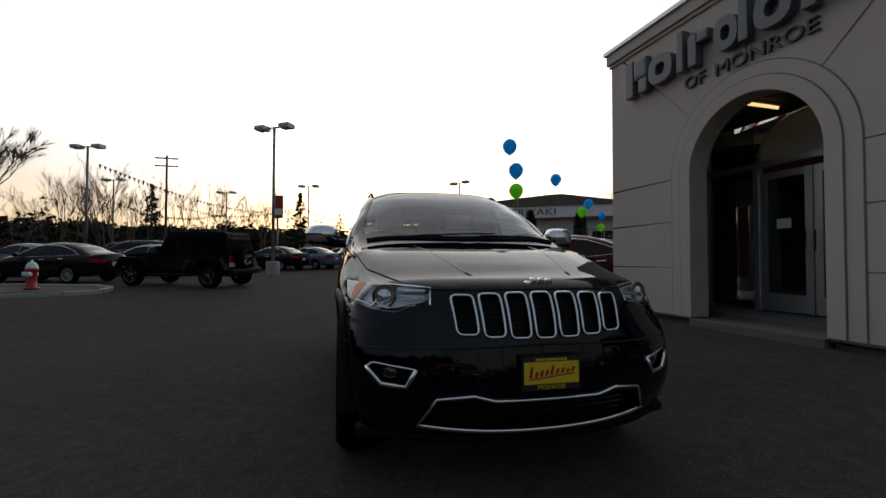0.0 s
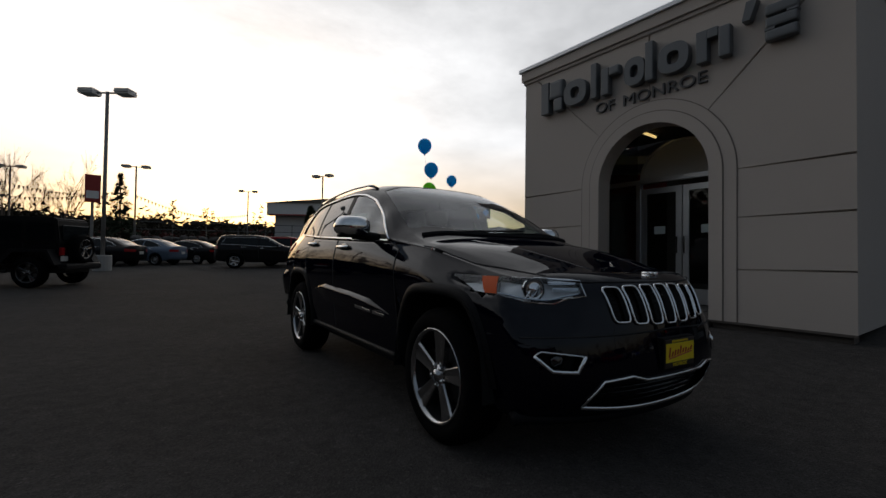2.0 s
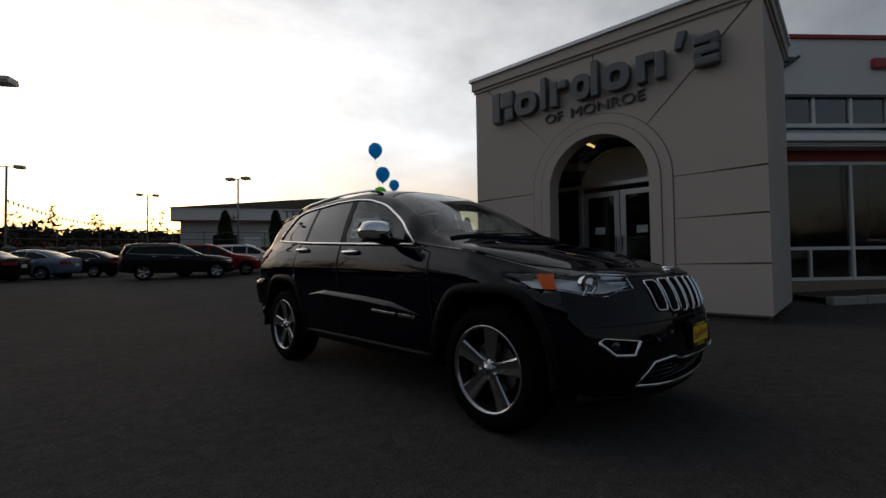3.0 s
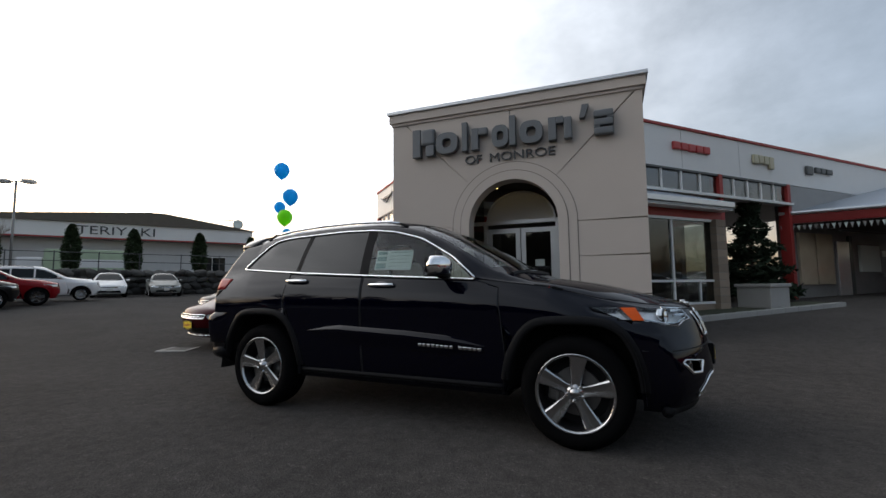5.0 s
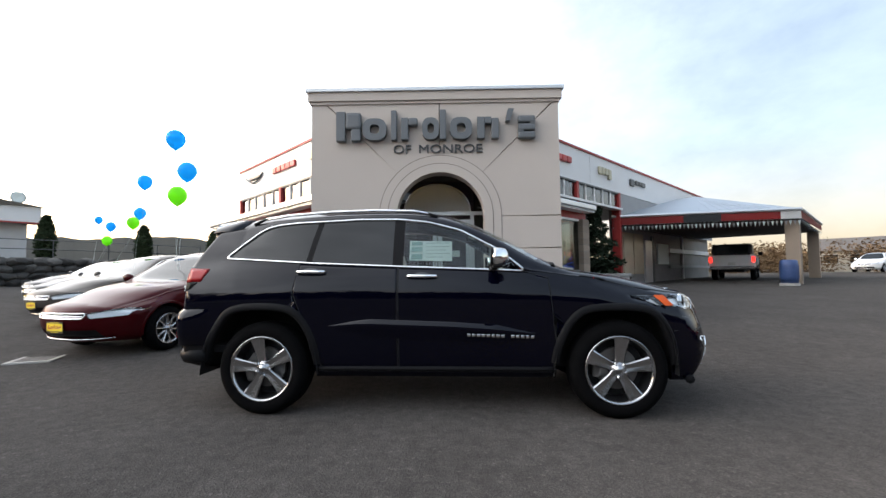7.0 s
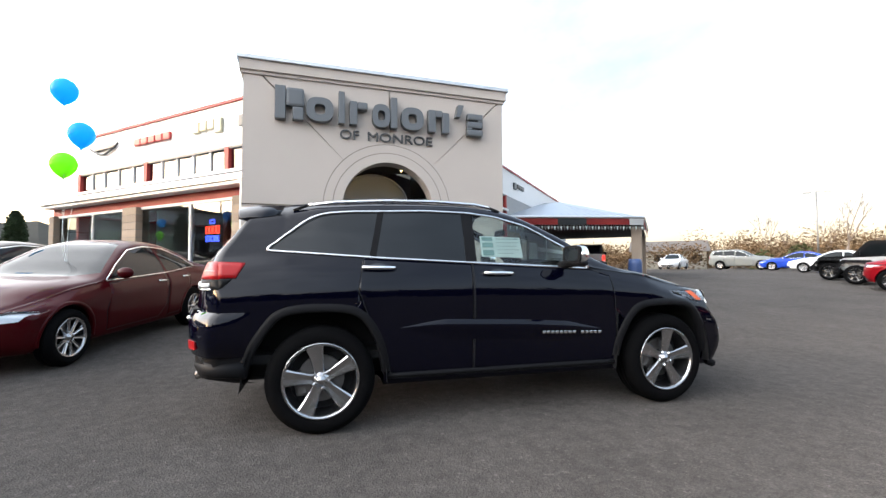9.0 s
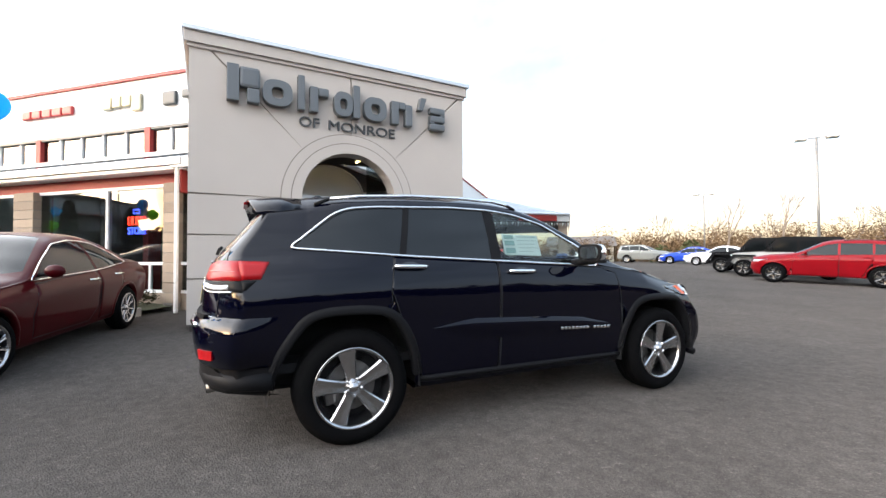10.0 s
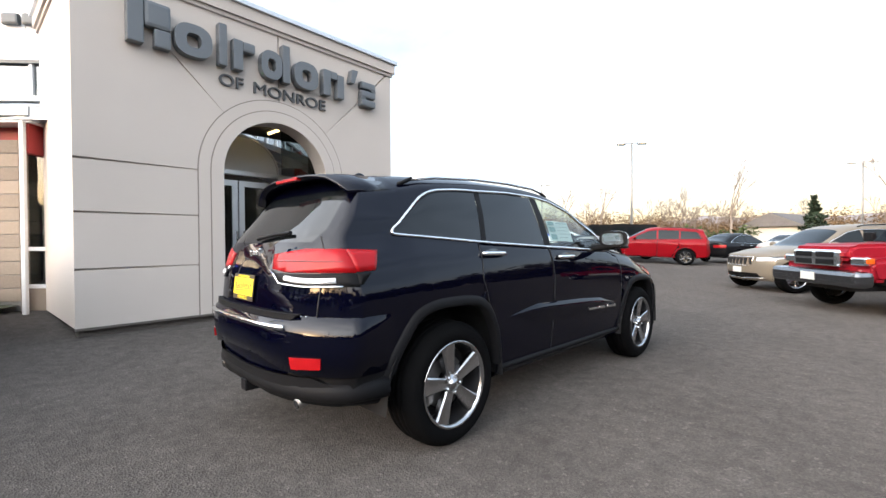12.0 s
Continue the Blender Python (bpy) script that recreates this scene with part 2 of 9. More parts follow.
BLACK_GLOSS = mat("black_gloss", (0.006, 0.006, 0.007), 0.08, coat=1.0, wear=0.05)
GAP = mat("dark_gap", (0.004, 0.004, 0.005), 0.8, wear=0.1)
PRIVACY = mat("privacy_glass", (0.005, 0.006, 0.007), 0.02, wear=0.1, spec=0.45)
CLEAR_GLASS = glass("clear_glass", (0.86, 0.95, 0.92), 0.86)
LENS = glass("lamp_lens", (0.92, 0.95, 0.97), 0.9)
RED_LENS = mat("red_lens", (0.27, 0.003, 0.006), 0.35, coat=0.12, wear=0.1, wear_scale=12, spec=0.2)
AMBER_LENS = mat("amber_lens", (0.55, 0.075, 0.004), 0.4, spec=0.2, coat=0.05, wear=0.1, wear_scale=20)
PLATE_YELLOW = mat("yellow_plate", (0.90, 0.66, 0.02), 0.5, wear=0.05)
PLATE_RED = mat("red_ink", (0.42, 0.02, 0.02), 0.5, wear=0.05)
PLATE_DARK = mat("dark_ink", (0.03, 0.02, 0.015), 0.5, wear=0.05)
SEAT_CLOTH = mat("seat_leather", (0.30, 0.25, 0.20), 0.6, wear=0.1)
PAPER = mat("paper", (0.72, 0.80, 0.78), 0.7, wear=0.04)
PAPER_DARK = mat("paper_print", (0.15, 0.25, 0.24), 0.7, wear=0.04)
STEEL_GREY = mat("lamp_pole_paint", (0.22, 0.216, 0.212), 0.45, 0.3, wear=0.12)
BARK = mat("bark", (0.10, 0.075, 0.06), 0.95, grain=0.3, grain_scale=25, wear=0.2, bump=0.5)
GRASS = mat("grass", (0.038, 0.042, 0.020), 0.95, grain=0.4, grain_scale=60, wear=0.3, bump=0.6)


# ---- mesh helpers ----
def obj(name, bm, material, parent=None, label="", smooth=False, kind="", category=""):
    me = bpy.data.meshes.new(name)
    bm.normal_update()
    bm.to_mesh(me)
    bm.free()
    mats = material if isinstance(material, (list, tuple)) else [material]
    for m in mats:
        me.materials.append(m)
    if smooth:
        for p in me.polygons:
            p.use_smooth = True
    ob = new(name, me)
    if parent is not None:
        ob.parent = parent
    return tagged(ob, label, category, "", kind)


def part(name, bm, material, parent, label="", smooth=False):
    return obj(name, bm, material, parent, label, smooth)


def empty(name, m, label, category, group="", kind=""):
    ob = new(name)
    ob.matrix_world = m
    ob.empty_display_size = 0.2
    return tagged(ob, label, category, group, kind)


def box(bm, a, b, m=None, bevel=0.0):
    """A box from corner a to corner b, with rounded edges where bevel is given."""
    c = [(a[i] + b[i]) / 2 for i in range(3)]
    s = [abs(b[i] - a[i]) for i in range(3)]
    t = Matrix.Translation(c) @ Matrix.Diagonal((*s, 1))
    made = bmesh.ops.create_cube(bm, size=1, matrix=(m @ t) if m else t)["verts"]
    if bevel:
        edges = list({e for v in made for e in v.link_edges})
        bmesh.ops.bevel(bm, geom=edges, offset=min(bevel, 0.45 * min(s)), segments=2, affect="EDGES", profile=0.6)
    return bm


def boxes(*specs, bevel=0.0):
    bm = bmesh.new()
    for a, b in specs:
        box(bm, a, b, bevel=bevel)
    return bm


def tube(bm, points, radius, sides=6, closed=False, taper=None):
    """A round bar along points; taper gives the end's share of the radius."""
    pts = [Vector(p) for p in points]
    n = len(pts)
    rings = []
    up = None
    for i, p in enumerate(pts):
        if closed:
            d = pts[(i + 1) % n] - pts[i - 1]
        else:
            d = pts[min(i + 1, n - 1)] - pts[max(i - 1, 0)]
        d = d.normalized() if d.length > 1e-9 else Vector((0, 0, 1))
        if up is None:
            up = Vector((0, 0, 1)) if abs(d.z) < 0.9 else Vector((1, 0, 0))
        a = d.cross(up)
        a = a.normalized() if a.length > 1e-6 else d.orthogonal().normalized()
        b = a.cross(d).normalized()
        up = b
        r = radius * (1 + (taper - 1) * i / (n - 1)) if taper is not None else radius
        rings.append([bm.verts.new(p + r * (math.cos(2 * math.pi * k / sides) * a + math.sin(2 * math.pi * k / sides) * b)) for k in range(sides)])
    last = n if closed else n - 1
    for i in range(last):
        r0, r1 = rings[i], rings[(i + 1) % n]
        for k in range(sides):
            bm.faces.new((r0[k], r0[(k + 1) % sides], r1[(k + 1) % sides], r1[k]))
    if not closed:
        bm.faces.new(rings[0][::-1])
        bm.faces.new(rings[-1])
    return bm


def lathe(bm, profile, steps=32, axis="y", m=None, cap=False):
    """A turned body: profile holds (radius, height) pairs along the axis."""
    rings = []
    for r, h in profile:
        ring = []
        for k in range(steps):
            a = 2 * math.pi * k / steps
            c, s = r * math.cos(a), r * math.sin(a)
            p = Vector((c, h, s)) if axis == "y" else Vector((c, s, h))
            ring.append(bm.verts.new(m @ p if m else p))
        rings.append(ring)
    for r0, r1 in zip(rings, rings[1:]):
        for k in range(steps):
            f = (r0[k], r0[(k + 1) % steps], r1[(k + 1) % steps], r1[k])
            bm.faces.new(f if axis == "z" else f[::-1])
    if cap:
        bm.faces.new(rings[0][::-1] if axis == "z" else rings[0])
        bm.faces.new(rings[-1] if axis == "z" else rings[-1][::-1])
    return bm


def prism(bm, outline, depth, m=None):
    """A plate with the given outline (x, y), from z = 0 to depth."""
    lo = [bm.verts.new((m @ Vector((x, y, 0))) if m else (x, y, 0)) for x, y in outline]
    hi = [bm.verts.new((m @ Vector((x, y, depth))) if m else (x, y, depth)) for x, y in outline]
    n = len(outline)
    bm.faces.new(lo[::-1])
    bm.faces.new(hi)
    for i in range(n):
        bm.faces.new((lo[i], lo[(i + 1) % n], hi[(i + 1) % n], hi[i]))
    return bm


def curve(knots):
    """A smooth curve through (x, value) knots, without overshoot."""
    xs = [k[0] for k in knots]
    vs = [k[1] for k in knots]
    n = len(xs)
    slopes = [(vs[i + 1] - vs[i]) / (xs[i + 1] - xs[i]) for i in range(n - 1)]
    tan = [slopes[0]] + [0 if slopes[i - 1] * slopes[i] <= 0 else 2 * slopes[i - 1] * slopes[i] / (slopes[i - 1] + slopes[i]) for i in range(1, n - 1)] + [slopes[-1]]

    def f(x):
        if x <= xs[0]:
            return vs[0]
        if x >= xs[-1]:
            return vs[-1]
        i = next(j for j in range(n - 1) if x <= xs[j + 1])
        h = xs[i + 1] - xs[i]
        t = (x - xs[i]) / h
        return ((1 + 2 * t) * (1 - t) ** 2 * vs[i] + t * (1 - t) ** 2 * h * tan[i] + t * t * (3 - 2 * t) * vs[i + 1] + t * t * (t - 1) * h * tan[i + 1])

    return f


def soft_ramp(d, w):
    return max(0.0, 0.5 * (d + math.sqrt(d * d + w * w)) - 0.15 * w)


def ground_z(x, y):
    """The lot: a shallow basin round the catch basin, rising to the building and outwards."""
    t = min(1.0, max(0.0, (y - 9) / 8))
    east = 0.062 * soft_ramp(x - 2.0, 0.8) * (1 - 0.75 * t * t * (3 - 2 * t))
    east = 0.75 * (1 - math.exp(-east / 0.75))
    return east + 0.022 * soft_ramp(y - 10, 1.5) + 0.009 * soft_ramp(0.5 - y, 1.5)


# ---- ground ----
def axis_steps():
    near = [i * 0.5 for i in range(-40, 61)]
    far = [32, 36, 42, 50, 60, 75, 95, 130, 200, 350, 700, 1500, 3000]
    return [-f for f in far[::-1] if f > 20] + near + [f for f in far if f > 30]


def lot_height(x, y):
    """ground_z near the lot; flattens out far away."""
    cx, cy = max(-40, min(24, x)), max(-30, min(42, y))
    return ground_z(cx, cy)


gx = axis_steps()
bm = bmesh.new()
grid = [[bm.verts.new((x, y, lot_height(x, y))) for y in gx] for x in gx]
for i in range(len(gx) - 1):
    for j in range(len(gx) - 1):
        bm.faces.new((grid[i][j], grid[i + 1][j], grid[i + 1][j + 1], grid[i][j + 1]))
obj("ground", bm, ASPHALT, label="dark worn asphalt of the car lot", smooth=True, kind="structure", category="ground")


# ---- entrance portal with the arch ----
PX, PY0, PY1, PTOP, PBASE = 4.86, 2.80, 7.72, 4.86, 0.27
ARCH_Y, ARCH_R, SPRING = 5.165, 0.86, 2.31
DEPTH = 1.55


def arch_outline(r, base, steps=24):
    pts = [(ARCH_Y + r, base)]
    pts += [(ARCH_Y + r * math.cos(math.pi * k / steps), SPRING + r * math.sin(math.pi * k / steps)) for k in range(steps + 1)]
    pts += [(ARCH_Y - r, base)]
    return pts


def wall_with_arch(bm, x, thick, y0, y1, z0, z1, r, m=None):
    """A wall in the y-z plane, from x to x + thick, with an arched opening through it."""
    inner = arch_outline(r, z0)
    for xx, flip in ((x, False), (x + thick, True)):
        vs_in = [bm.verts.new((xx, y, z)) for y, z in inner]
        outer = []
        for y, z in inner:
            if z <= SPRING + 1e-6:
                outer.append((y1 if y > ARCH_Y else y0, z))
            else:
                a = math.atan2(z - SPRING, y - ARCH_Y)
                dy, dz = math.cos(a), math.sin(a)
                ky = ((y1 - ARCH_Y) / dy) if dy > 1e-6 else ((y0 - ARCH_Y) / dy if dy < -1e-6 else 1e9)
                kz = (z1 - SPRING) / dz if dz > 1e-6 else 1e9
                k = min(ky, kz)
                outer.append((ARCH_Y + k * dy, SPRING + k * dz))
        vs_out = [bm.verts.new((xx, y, z)) for y, z in outer]
        n = len(inner)
        for i in range(n - 1):
            f = (vs_in[i], vs_in[i + 1], vs_out[i + 1], vs_out[i])
            a, b = outer[i], outer[i + 1]
            if abs(a[0] - b[0]) > 1e-6 and abs(a[1] - b[1]) > 1e-6:
                corner = bm.verts.new((xx, y1 if a[0] > ARCH_Y and b[0] > ARCH_Y or a[0] == y1 else y0, z1))
                f = (vs_in[i], vs_in[i + 1], vs_out[i + 1], corner, vs_out[i])
            bm.faces.new(f[::-1] if not flip else f)
        if not flip:
            first = vs_in
        else:
            for i in range(n - 1):
                bm.faces.new((first[i], first[i + 1], vs_in[i + 1], vs_in[i]))
    # outer rim
    for a, b in (((y0, z0), (y0, z1)), ((y0, z1), (y1, z1)), ((y1, z1), (y1, z0))):
        bm.faces.new([bm.verts.new(p) for p in ((x, *a), (x, *b), (x + thick, *b), (x + thick, *a))])
    return bm


def groove(bm, co, no, keep, width=0.015, deep=0.06):
    """A V-shaped joint cut into the wall's face along a plane, where keep(centre) holds."""
    no = Vector(no).normalized()
    bm.normal_update()
    for off in (-width, 0, width):
        faces = [f for f in bm.faces if abs(f.normal.x) > 0.9 and keep(f.calc_center_median())]
        geom = list({v for f in faces for v in f.verts} | {e for f in faces for e in f.edges} | set(faces))
        bmesh.ops.bisect_plane(bm, geom=geom, plane_co=Vector(co) + off * no, plane_no=no, dist=1e-6)
    bm.normal_update()
    for v in bm.verts:
        if abs((v.co - Vector(co)).dot(no)) < 1e-5 and keep(v.co) and all(abs(f.normal.x) > 0.9 for f in v.link_faces):
            v.co.x += deep


JOINTS = (2.29, 1.65, 0.965)


def portal_grooves(bm, front):
    on_face = lambda c: abs(c.x - front) < 0.004
    for z in JOINTS:
        groove(bm, (front, 0, z), (0, 0, 1), lambda c: on_face(c) and c.z < SPRING + 0.05)
    for a in (45.0, 90, 135.0):
        n = (0, -math.sin(radians(a)), math.cos(radians(a)))
        dirv = Vector((0, math.cos(radians(a)), math.sin(radians(a))))
        o = Vector((front, ARCH_Y, SPRING))
        groove(bm, o, n, lambda c: on_face(c) and (c - o).dot(dirv) > 0.3 and abs((c - o).dot(Vector(n))) < 0.9)


bm = bmesh.new()
wall_with_arch(bm, PX, 0.30, PY0, PY1, PBASE, PTOP - 0.05, ARCH_R)
bmesh.ops.remove_doubles(bm, verts=bm.verts, dist=1e-5)
portal_grooves(bm, PX)
portal = obj("wall_portal", bm, STUCCO, label="beige stucco entrance portal with an arched opening", kind="structure", category="wall")
for y0, y1 in ((PY0, PY0 + 0.25), (PY1 - 0.25, PY1)):
    part("side_wall", boxes(((PX + 0.30, y0, PBASE), (PX + 2.6, y1, PTOP - 0.05))), STUCCO, portal)
part("portal_roof", boxes(((PX + 0.30, PY0 + 0.25, 3.95), (PX + 2.6, PY1 - 0.25, 4.2))), SHADE_DARK, portal)
part("plinth", boxes(((PX + 0.05, PY0 + 0.04, 0.0), (PX + 0.28, ARCH_Y - ARCH_R - 0.03, PBASE)), ((PX + 0.05, ARCH_Y + ARCH_R + 0.03, 0.0), (PX + 0.28, PY1 - 0.04, PBASE))), GROOVE, portal, "dark recessed base gap")



# ---- portal: grooves, bands, cornice, doors ----
WORN_SLAB = mat("worn_slab", (0.13, 0.122, 0.115), 0.9, grain=0.15, grain_scale=70, wear=0.25, wear_scale=2.2, bump=0.3)


def band(r0, r1, proud):
    """One raised band round the arch and down its jambs."""
    bm = bmesh.new()
    a, b = arch_outline(r0, PBASE, 36), arch_outline(r1, PBASE, 36)
    x = PX - proud
    rows = []
    for (ya, za), (yb, zb_) in zip(a, b):
        rows.append([bm.verts.new(p) for p in ((PX + 0.02, ya, za), (x, ya, za), (x, yb, zb_), (PX + 0.02, yb, zb_))])
    for p, q in zip(rows, rows[1:]):
        for i in range(3):
            bm.faces.new((p[i], q[i], q[i + 1], p[i + 1]))
    bmesh.ops.recalc_face_normals(bm, faces=bm.faces)
    portal_grooves(bm, x)
    return bm


part("arch_band", band(ARCH_R + 0.001, 1.195, 0.012), STUCCO, portal)
part("arch_band", band(ARCH_R + 0.002, 1.03, 0.026), STUCCO, portal)
# darker strips laid on to draw the shadow lines at the band edges
BAND_SHADE = mat("band_edge_shade", (0.22, 0.19, 0.17), 0.95, grain=0.1)
part("band_joint", band(1.031, 1.046, 0.016), BAND_SHADE, portal)
part("band_joint", band(1.196, 1.211, 0.004), BAND_SHADE, portal)
for z0, z1, out, mt, nm in ((4.56, 4.62, 0.03, STUCCO_TRIM, "cornice"), (4.62, 4.80, 0.065, STUCCO, "cornice"), (4.80, 4.87, 0.105, CAP_METAL, "cap_flashing")):
    part(nm, boxes(((PX - out, PY0 - out, z0), (PX + 2.7, PY1 + out, z1)), bevel=0.008), mt, portal)
part("threshold_slab", boxes(((PX - 0.06, ARCH_Y - ARCH_R + 0.004, 0.05), (PX + 0.6, ARCH_Y + ARCH_R - 0.004, 0.255)), bevel=0.01), WORN_SLAB, portal, "worn concrete threshold slab")
part("recess_floor", boxes(((PX + 0.61, PY0 + 0.25, 0.05), (PX + 2.6, PY1 - 0.25, 0.320))), WORN_SLAB, portal)
# added dark sheets put the recess's shade over the stucco side walls
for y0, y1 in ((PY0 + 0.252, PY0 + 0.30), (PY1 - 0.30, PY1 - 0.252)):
    part("recess_lining", boxes(((PX + 0.305, y0, 0.322), (PX + 2.55, y1, 3.39))), SHADE_DARK, portal, "added near-black sheet that paints shade onto the recess wall")
part("recess_ceiling", boxes(((PX + 0.305, PY0 + 0.25, 3.40), (PX + 1.95, PY1 - 0.25, 3.50))), SHADE_DARK, portal)
for y0, y1 in ((PY0, ARCH_Y - ARCH_R - 0.02), (ARCH_Y + ARCH_R + 0.02, PY1)):
    part("base_drip", boxes(((PX - 0.015, y0, PBASE - 0.03), (PX + 0.05, y1, PBASE))), GROOVE, portal)
# lit tubes under the recess ceiling
for y in (4.62, 5.80):
    lampset = empty("tube_light", pose(PX + 1.0, y, 3.40), "warm fluorescent tube under the portal ceiling", "light", "portal lights")
    part("tube", lathe(bmesh.new(), [(0.02, -0.42), (0.02, 0.42)], 10, "y", m=Matrix.Translation((0, 0, -0.05)) @ pose(0, 0, 0, 0, 0, 90), cap=True), glow("tube_glow", (1.0, 0.72, 0.28), 3.0), lampset)
    part("housing", boxes(((-0.45, -0.04, -0.03), (0.45, 0.04, 0.0))), WHITE_FRAME, lampset)

DX = 6.15
door_frame = empty("door_1", pose(DX, 5.26, 0.325), "glazed aluminium double entrance doors under a half-round fanlight", "door", kind="structure")
for sgn in (-1, 1):
    leaf = part("door_leaf", boxes(((0, sgn * 0.01, 0.02), (0.045, sgn * 0.11, 2.06)), ((0, sgn * 0.64, 0.02), (0.045, sgn * 0.75, 2.06)), ((0, sgn * 0.11, 0.02), (0.045, sgn * 0.64, 0.27)), ((0, sgn * 0.11, 1.96), (0.045, sgn * 0.64, 2.06))), ALU, door_frame)
    part("pane", boxes(((0.018, sgn * 0.11, 0.27), (0.026, sgn * 0.64, 1.96))), STORE_GLASS, leaf)
    part("pull_handle", tube(bmesh.new(), [(0, sgn * 0.06, 0.86), (-0.07, sgn * 0.06, 0.88), (-0.07, sgn * 0.06, 1.16), (0, sgn * 0.06, 1.18)], 0.012, 8), CHROME, leaf)
    part("door_notice", boxes(((0.012, sgn * 0.30, 1.22), (0.016, sgn * 0.50, 1.36))), PAPER, leaf, "small white notice on the glass")
    part("jamb", boxes(((-0.02, sgn * 0.75, 0), (0.08, sgn * 0.83, 2.16))), ALU, door_frame)
    part("sidelight_pane", boxes(((0.018, sgn * 0.83, 0.05), (0.026, sgn * 1.62, 2.16))), STORE_GLASS, door_frame)
    part("sidelight_mullion", boxes(((-0.02, sgn * 1.62, 0), (0.08, sgn * 1.68, 3.08))), ALU, door_frame)
    part("upper_pane", boxes(((0.018, sgn * 0.83, 2.24), (0.026, sgn * 1.62, 3.08))), STORE_GLASS, door_frame)
part("transom", boxes(((-0.02, -1.68, 2.16), (0.08, 1.68, 2.24))), ALU, door_frame)
fan = [(0.74 * math.cos(math.pi * k / 24), 0.62 * math.sin(math.pi * k / 24)) for k in range(25)]
FAN_MATTE = mat("fanlight_panel", (0.52, 0.53, 0.53), 0.5, wear=0.08)
part("fanlight", prism(bmesh.new(), fan, 0.03, Matrix.Translation((0.0, 0, 2.24)) @ Matrix(((0, 0, 1, 0), (1, 0, 0, 0), (0, 1, 0, 0), (0, 0, 0, 1)))), FAN_MATTE, door_frame, "pale half-round fanlight panel")
part("fanlight_rim", tube(bmesh.new(), [(-0.01, 0.745 * math.cos(math.pi * k / 24), 2.24 + 0.625 * math.sin(math.pi * k / 24)) for k in range(25)], 0.022, 6), ALU, door_frame)


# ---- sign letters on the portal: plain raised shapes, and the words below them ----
def block_shape(w, h, hole):
    """A rounded block with a slot, standing on its base: outline pieces (x, z boxes)."""
    bm = bmesh.new()
    if hole == "ring":
        n = 28
        rows = []
        for k in range(n):
            a = 2 * math.pi * k / n
            co, si = math.cos(a), math.sin(a)
            e = 0.75
            px = w / 2 + w / 2 * math.copysign(abs(co) ** e, co)
            pz = h / 2 + h / 2 * math.copysign(abs(si) ** e, si)
            qx, qz = w / 2 + (w * 0.20) * math.copysign(abs(co) ** e, co), h / 2 + (h * 0.22) * math.copysign(abs(si) ** e, si)
            rows.append([bm.verts.new(p) for p in ((px, 0, pz), (qx, 0, qz), (qx, 0.13, qz), (px, 0.13, pz))])
        for i in range(n):
            a, b = rows[i], rows[(i + 1) % n]
            for j in range(4):
                bm.faces.new((a[j], a[(j + 1) % 4], b[(j + 1) % 4], b[j]))
        bmesh.ops.recalc_face_normals(bm, faces=bm.faces)
    elif hole == "tall":
        box(bm, (0, 0, 0), (w * 0.36, 0.13, h), bevel=0.01)
        box(bm, (w * 0.365, 0.001, h * 0.40), (w, 0.129, h * 0.98), bevel=0.05)
        box(bm, (w * 0.60, 0.002, 0), (w * 0.98, 0.128, h * 0.395), bevel=0.02)
    elif hole == "bridge":
        box(bm, (0, 0, 0), (w * 0.34, 0.13, h), bevel=0.01)
        box(bm, (w * 0.345, 0.001, h * 0.70), (w * 0.655, 0.129, h), bevel=0.01)
        box(bm, (w * 0.66, 0, 0), (w, 0.13, h * 0.94), bevel=0.02)
    elif hole == "step":
        box(bm, (0, 0, 0), (w * 0.42, 0.13, h), bevel=0.01)
        box(bm, (w * 0.425, 0.001, h * 0.66), (w, 0.129, h), bevel=0.03)
    elif hole == "waves":
        for k in range(3):
            box(bm, (0.0, 0.001 * k, h * (0.355 * k)), (w, 0.13 - 0.001 * k, h * (0.355 * k + 0.29)), bevel=0.03)
        box(bm, (0.0, 0.004, h * 0.29), (w * 0.32, 0.126, h * 0.355))
        box(bm, (w * 0.68, 0.004, h * 0.645), (w, 0.126, h * 0.71))
    else:
        box(bm, (0, 0, 0), (w, 0.13, h), bevel=0.012)
    return bm


def sign_y(px):
    return 7.165 - (px - 599) * 0.01115


sign = empty("portal_sign", pose(PX - 0.14, 0, 0), "large dark grey raised sign shapes on the stucco portal", "sign")
for px0, px1, z0, z1, kind in ((596, 640, 3.79, 4.375, "tall"), (643, 685, 3.80, 4.235, "ring"), (693, 703, 3.80, 4.39, "bar"), (711, 740, 3.80, 4.235, "step"), (748, 778, 3.80, 4.235, "ring"), (779, 790, 3.80, 4.39, "bar"),
                               (797, 836, 3.80, 4.235, "ring"), (845, 883, 3.80, 4.235, "bridge"), (917, 947, 3.80, 4.25, "waves")):
    w = (px1 - px0) * 0.01115
    ob = part("sign_shape", block_shape(w, z1 - z0, kind), LETTER, sign)
    ob.matrix_local = pose(0, sign_y(px0), z0, 0, 0, -90)
ob = part("sign_shape", prism(bmesh.new(), [(0, 0), (0.09, 0), (0.17, 0.24), (0.05, 0.24)], 0.13), LETTER, sign)
ob.matrix_local = pose(0.13, sign_y(895), 4.15, 90, 0, -90)


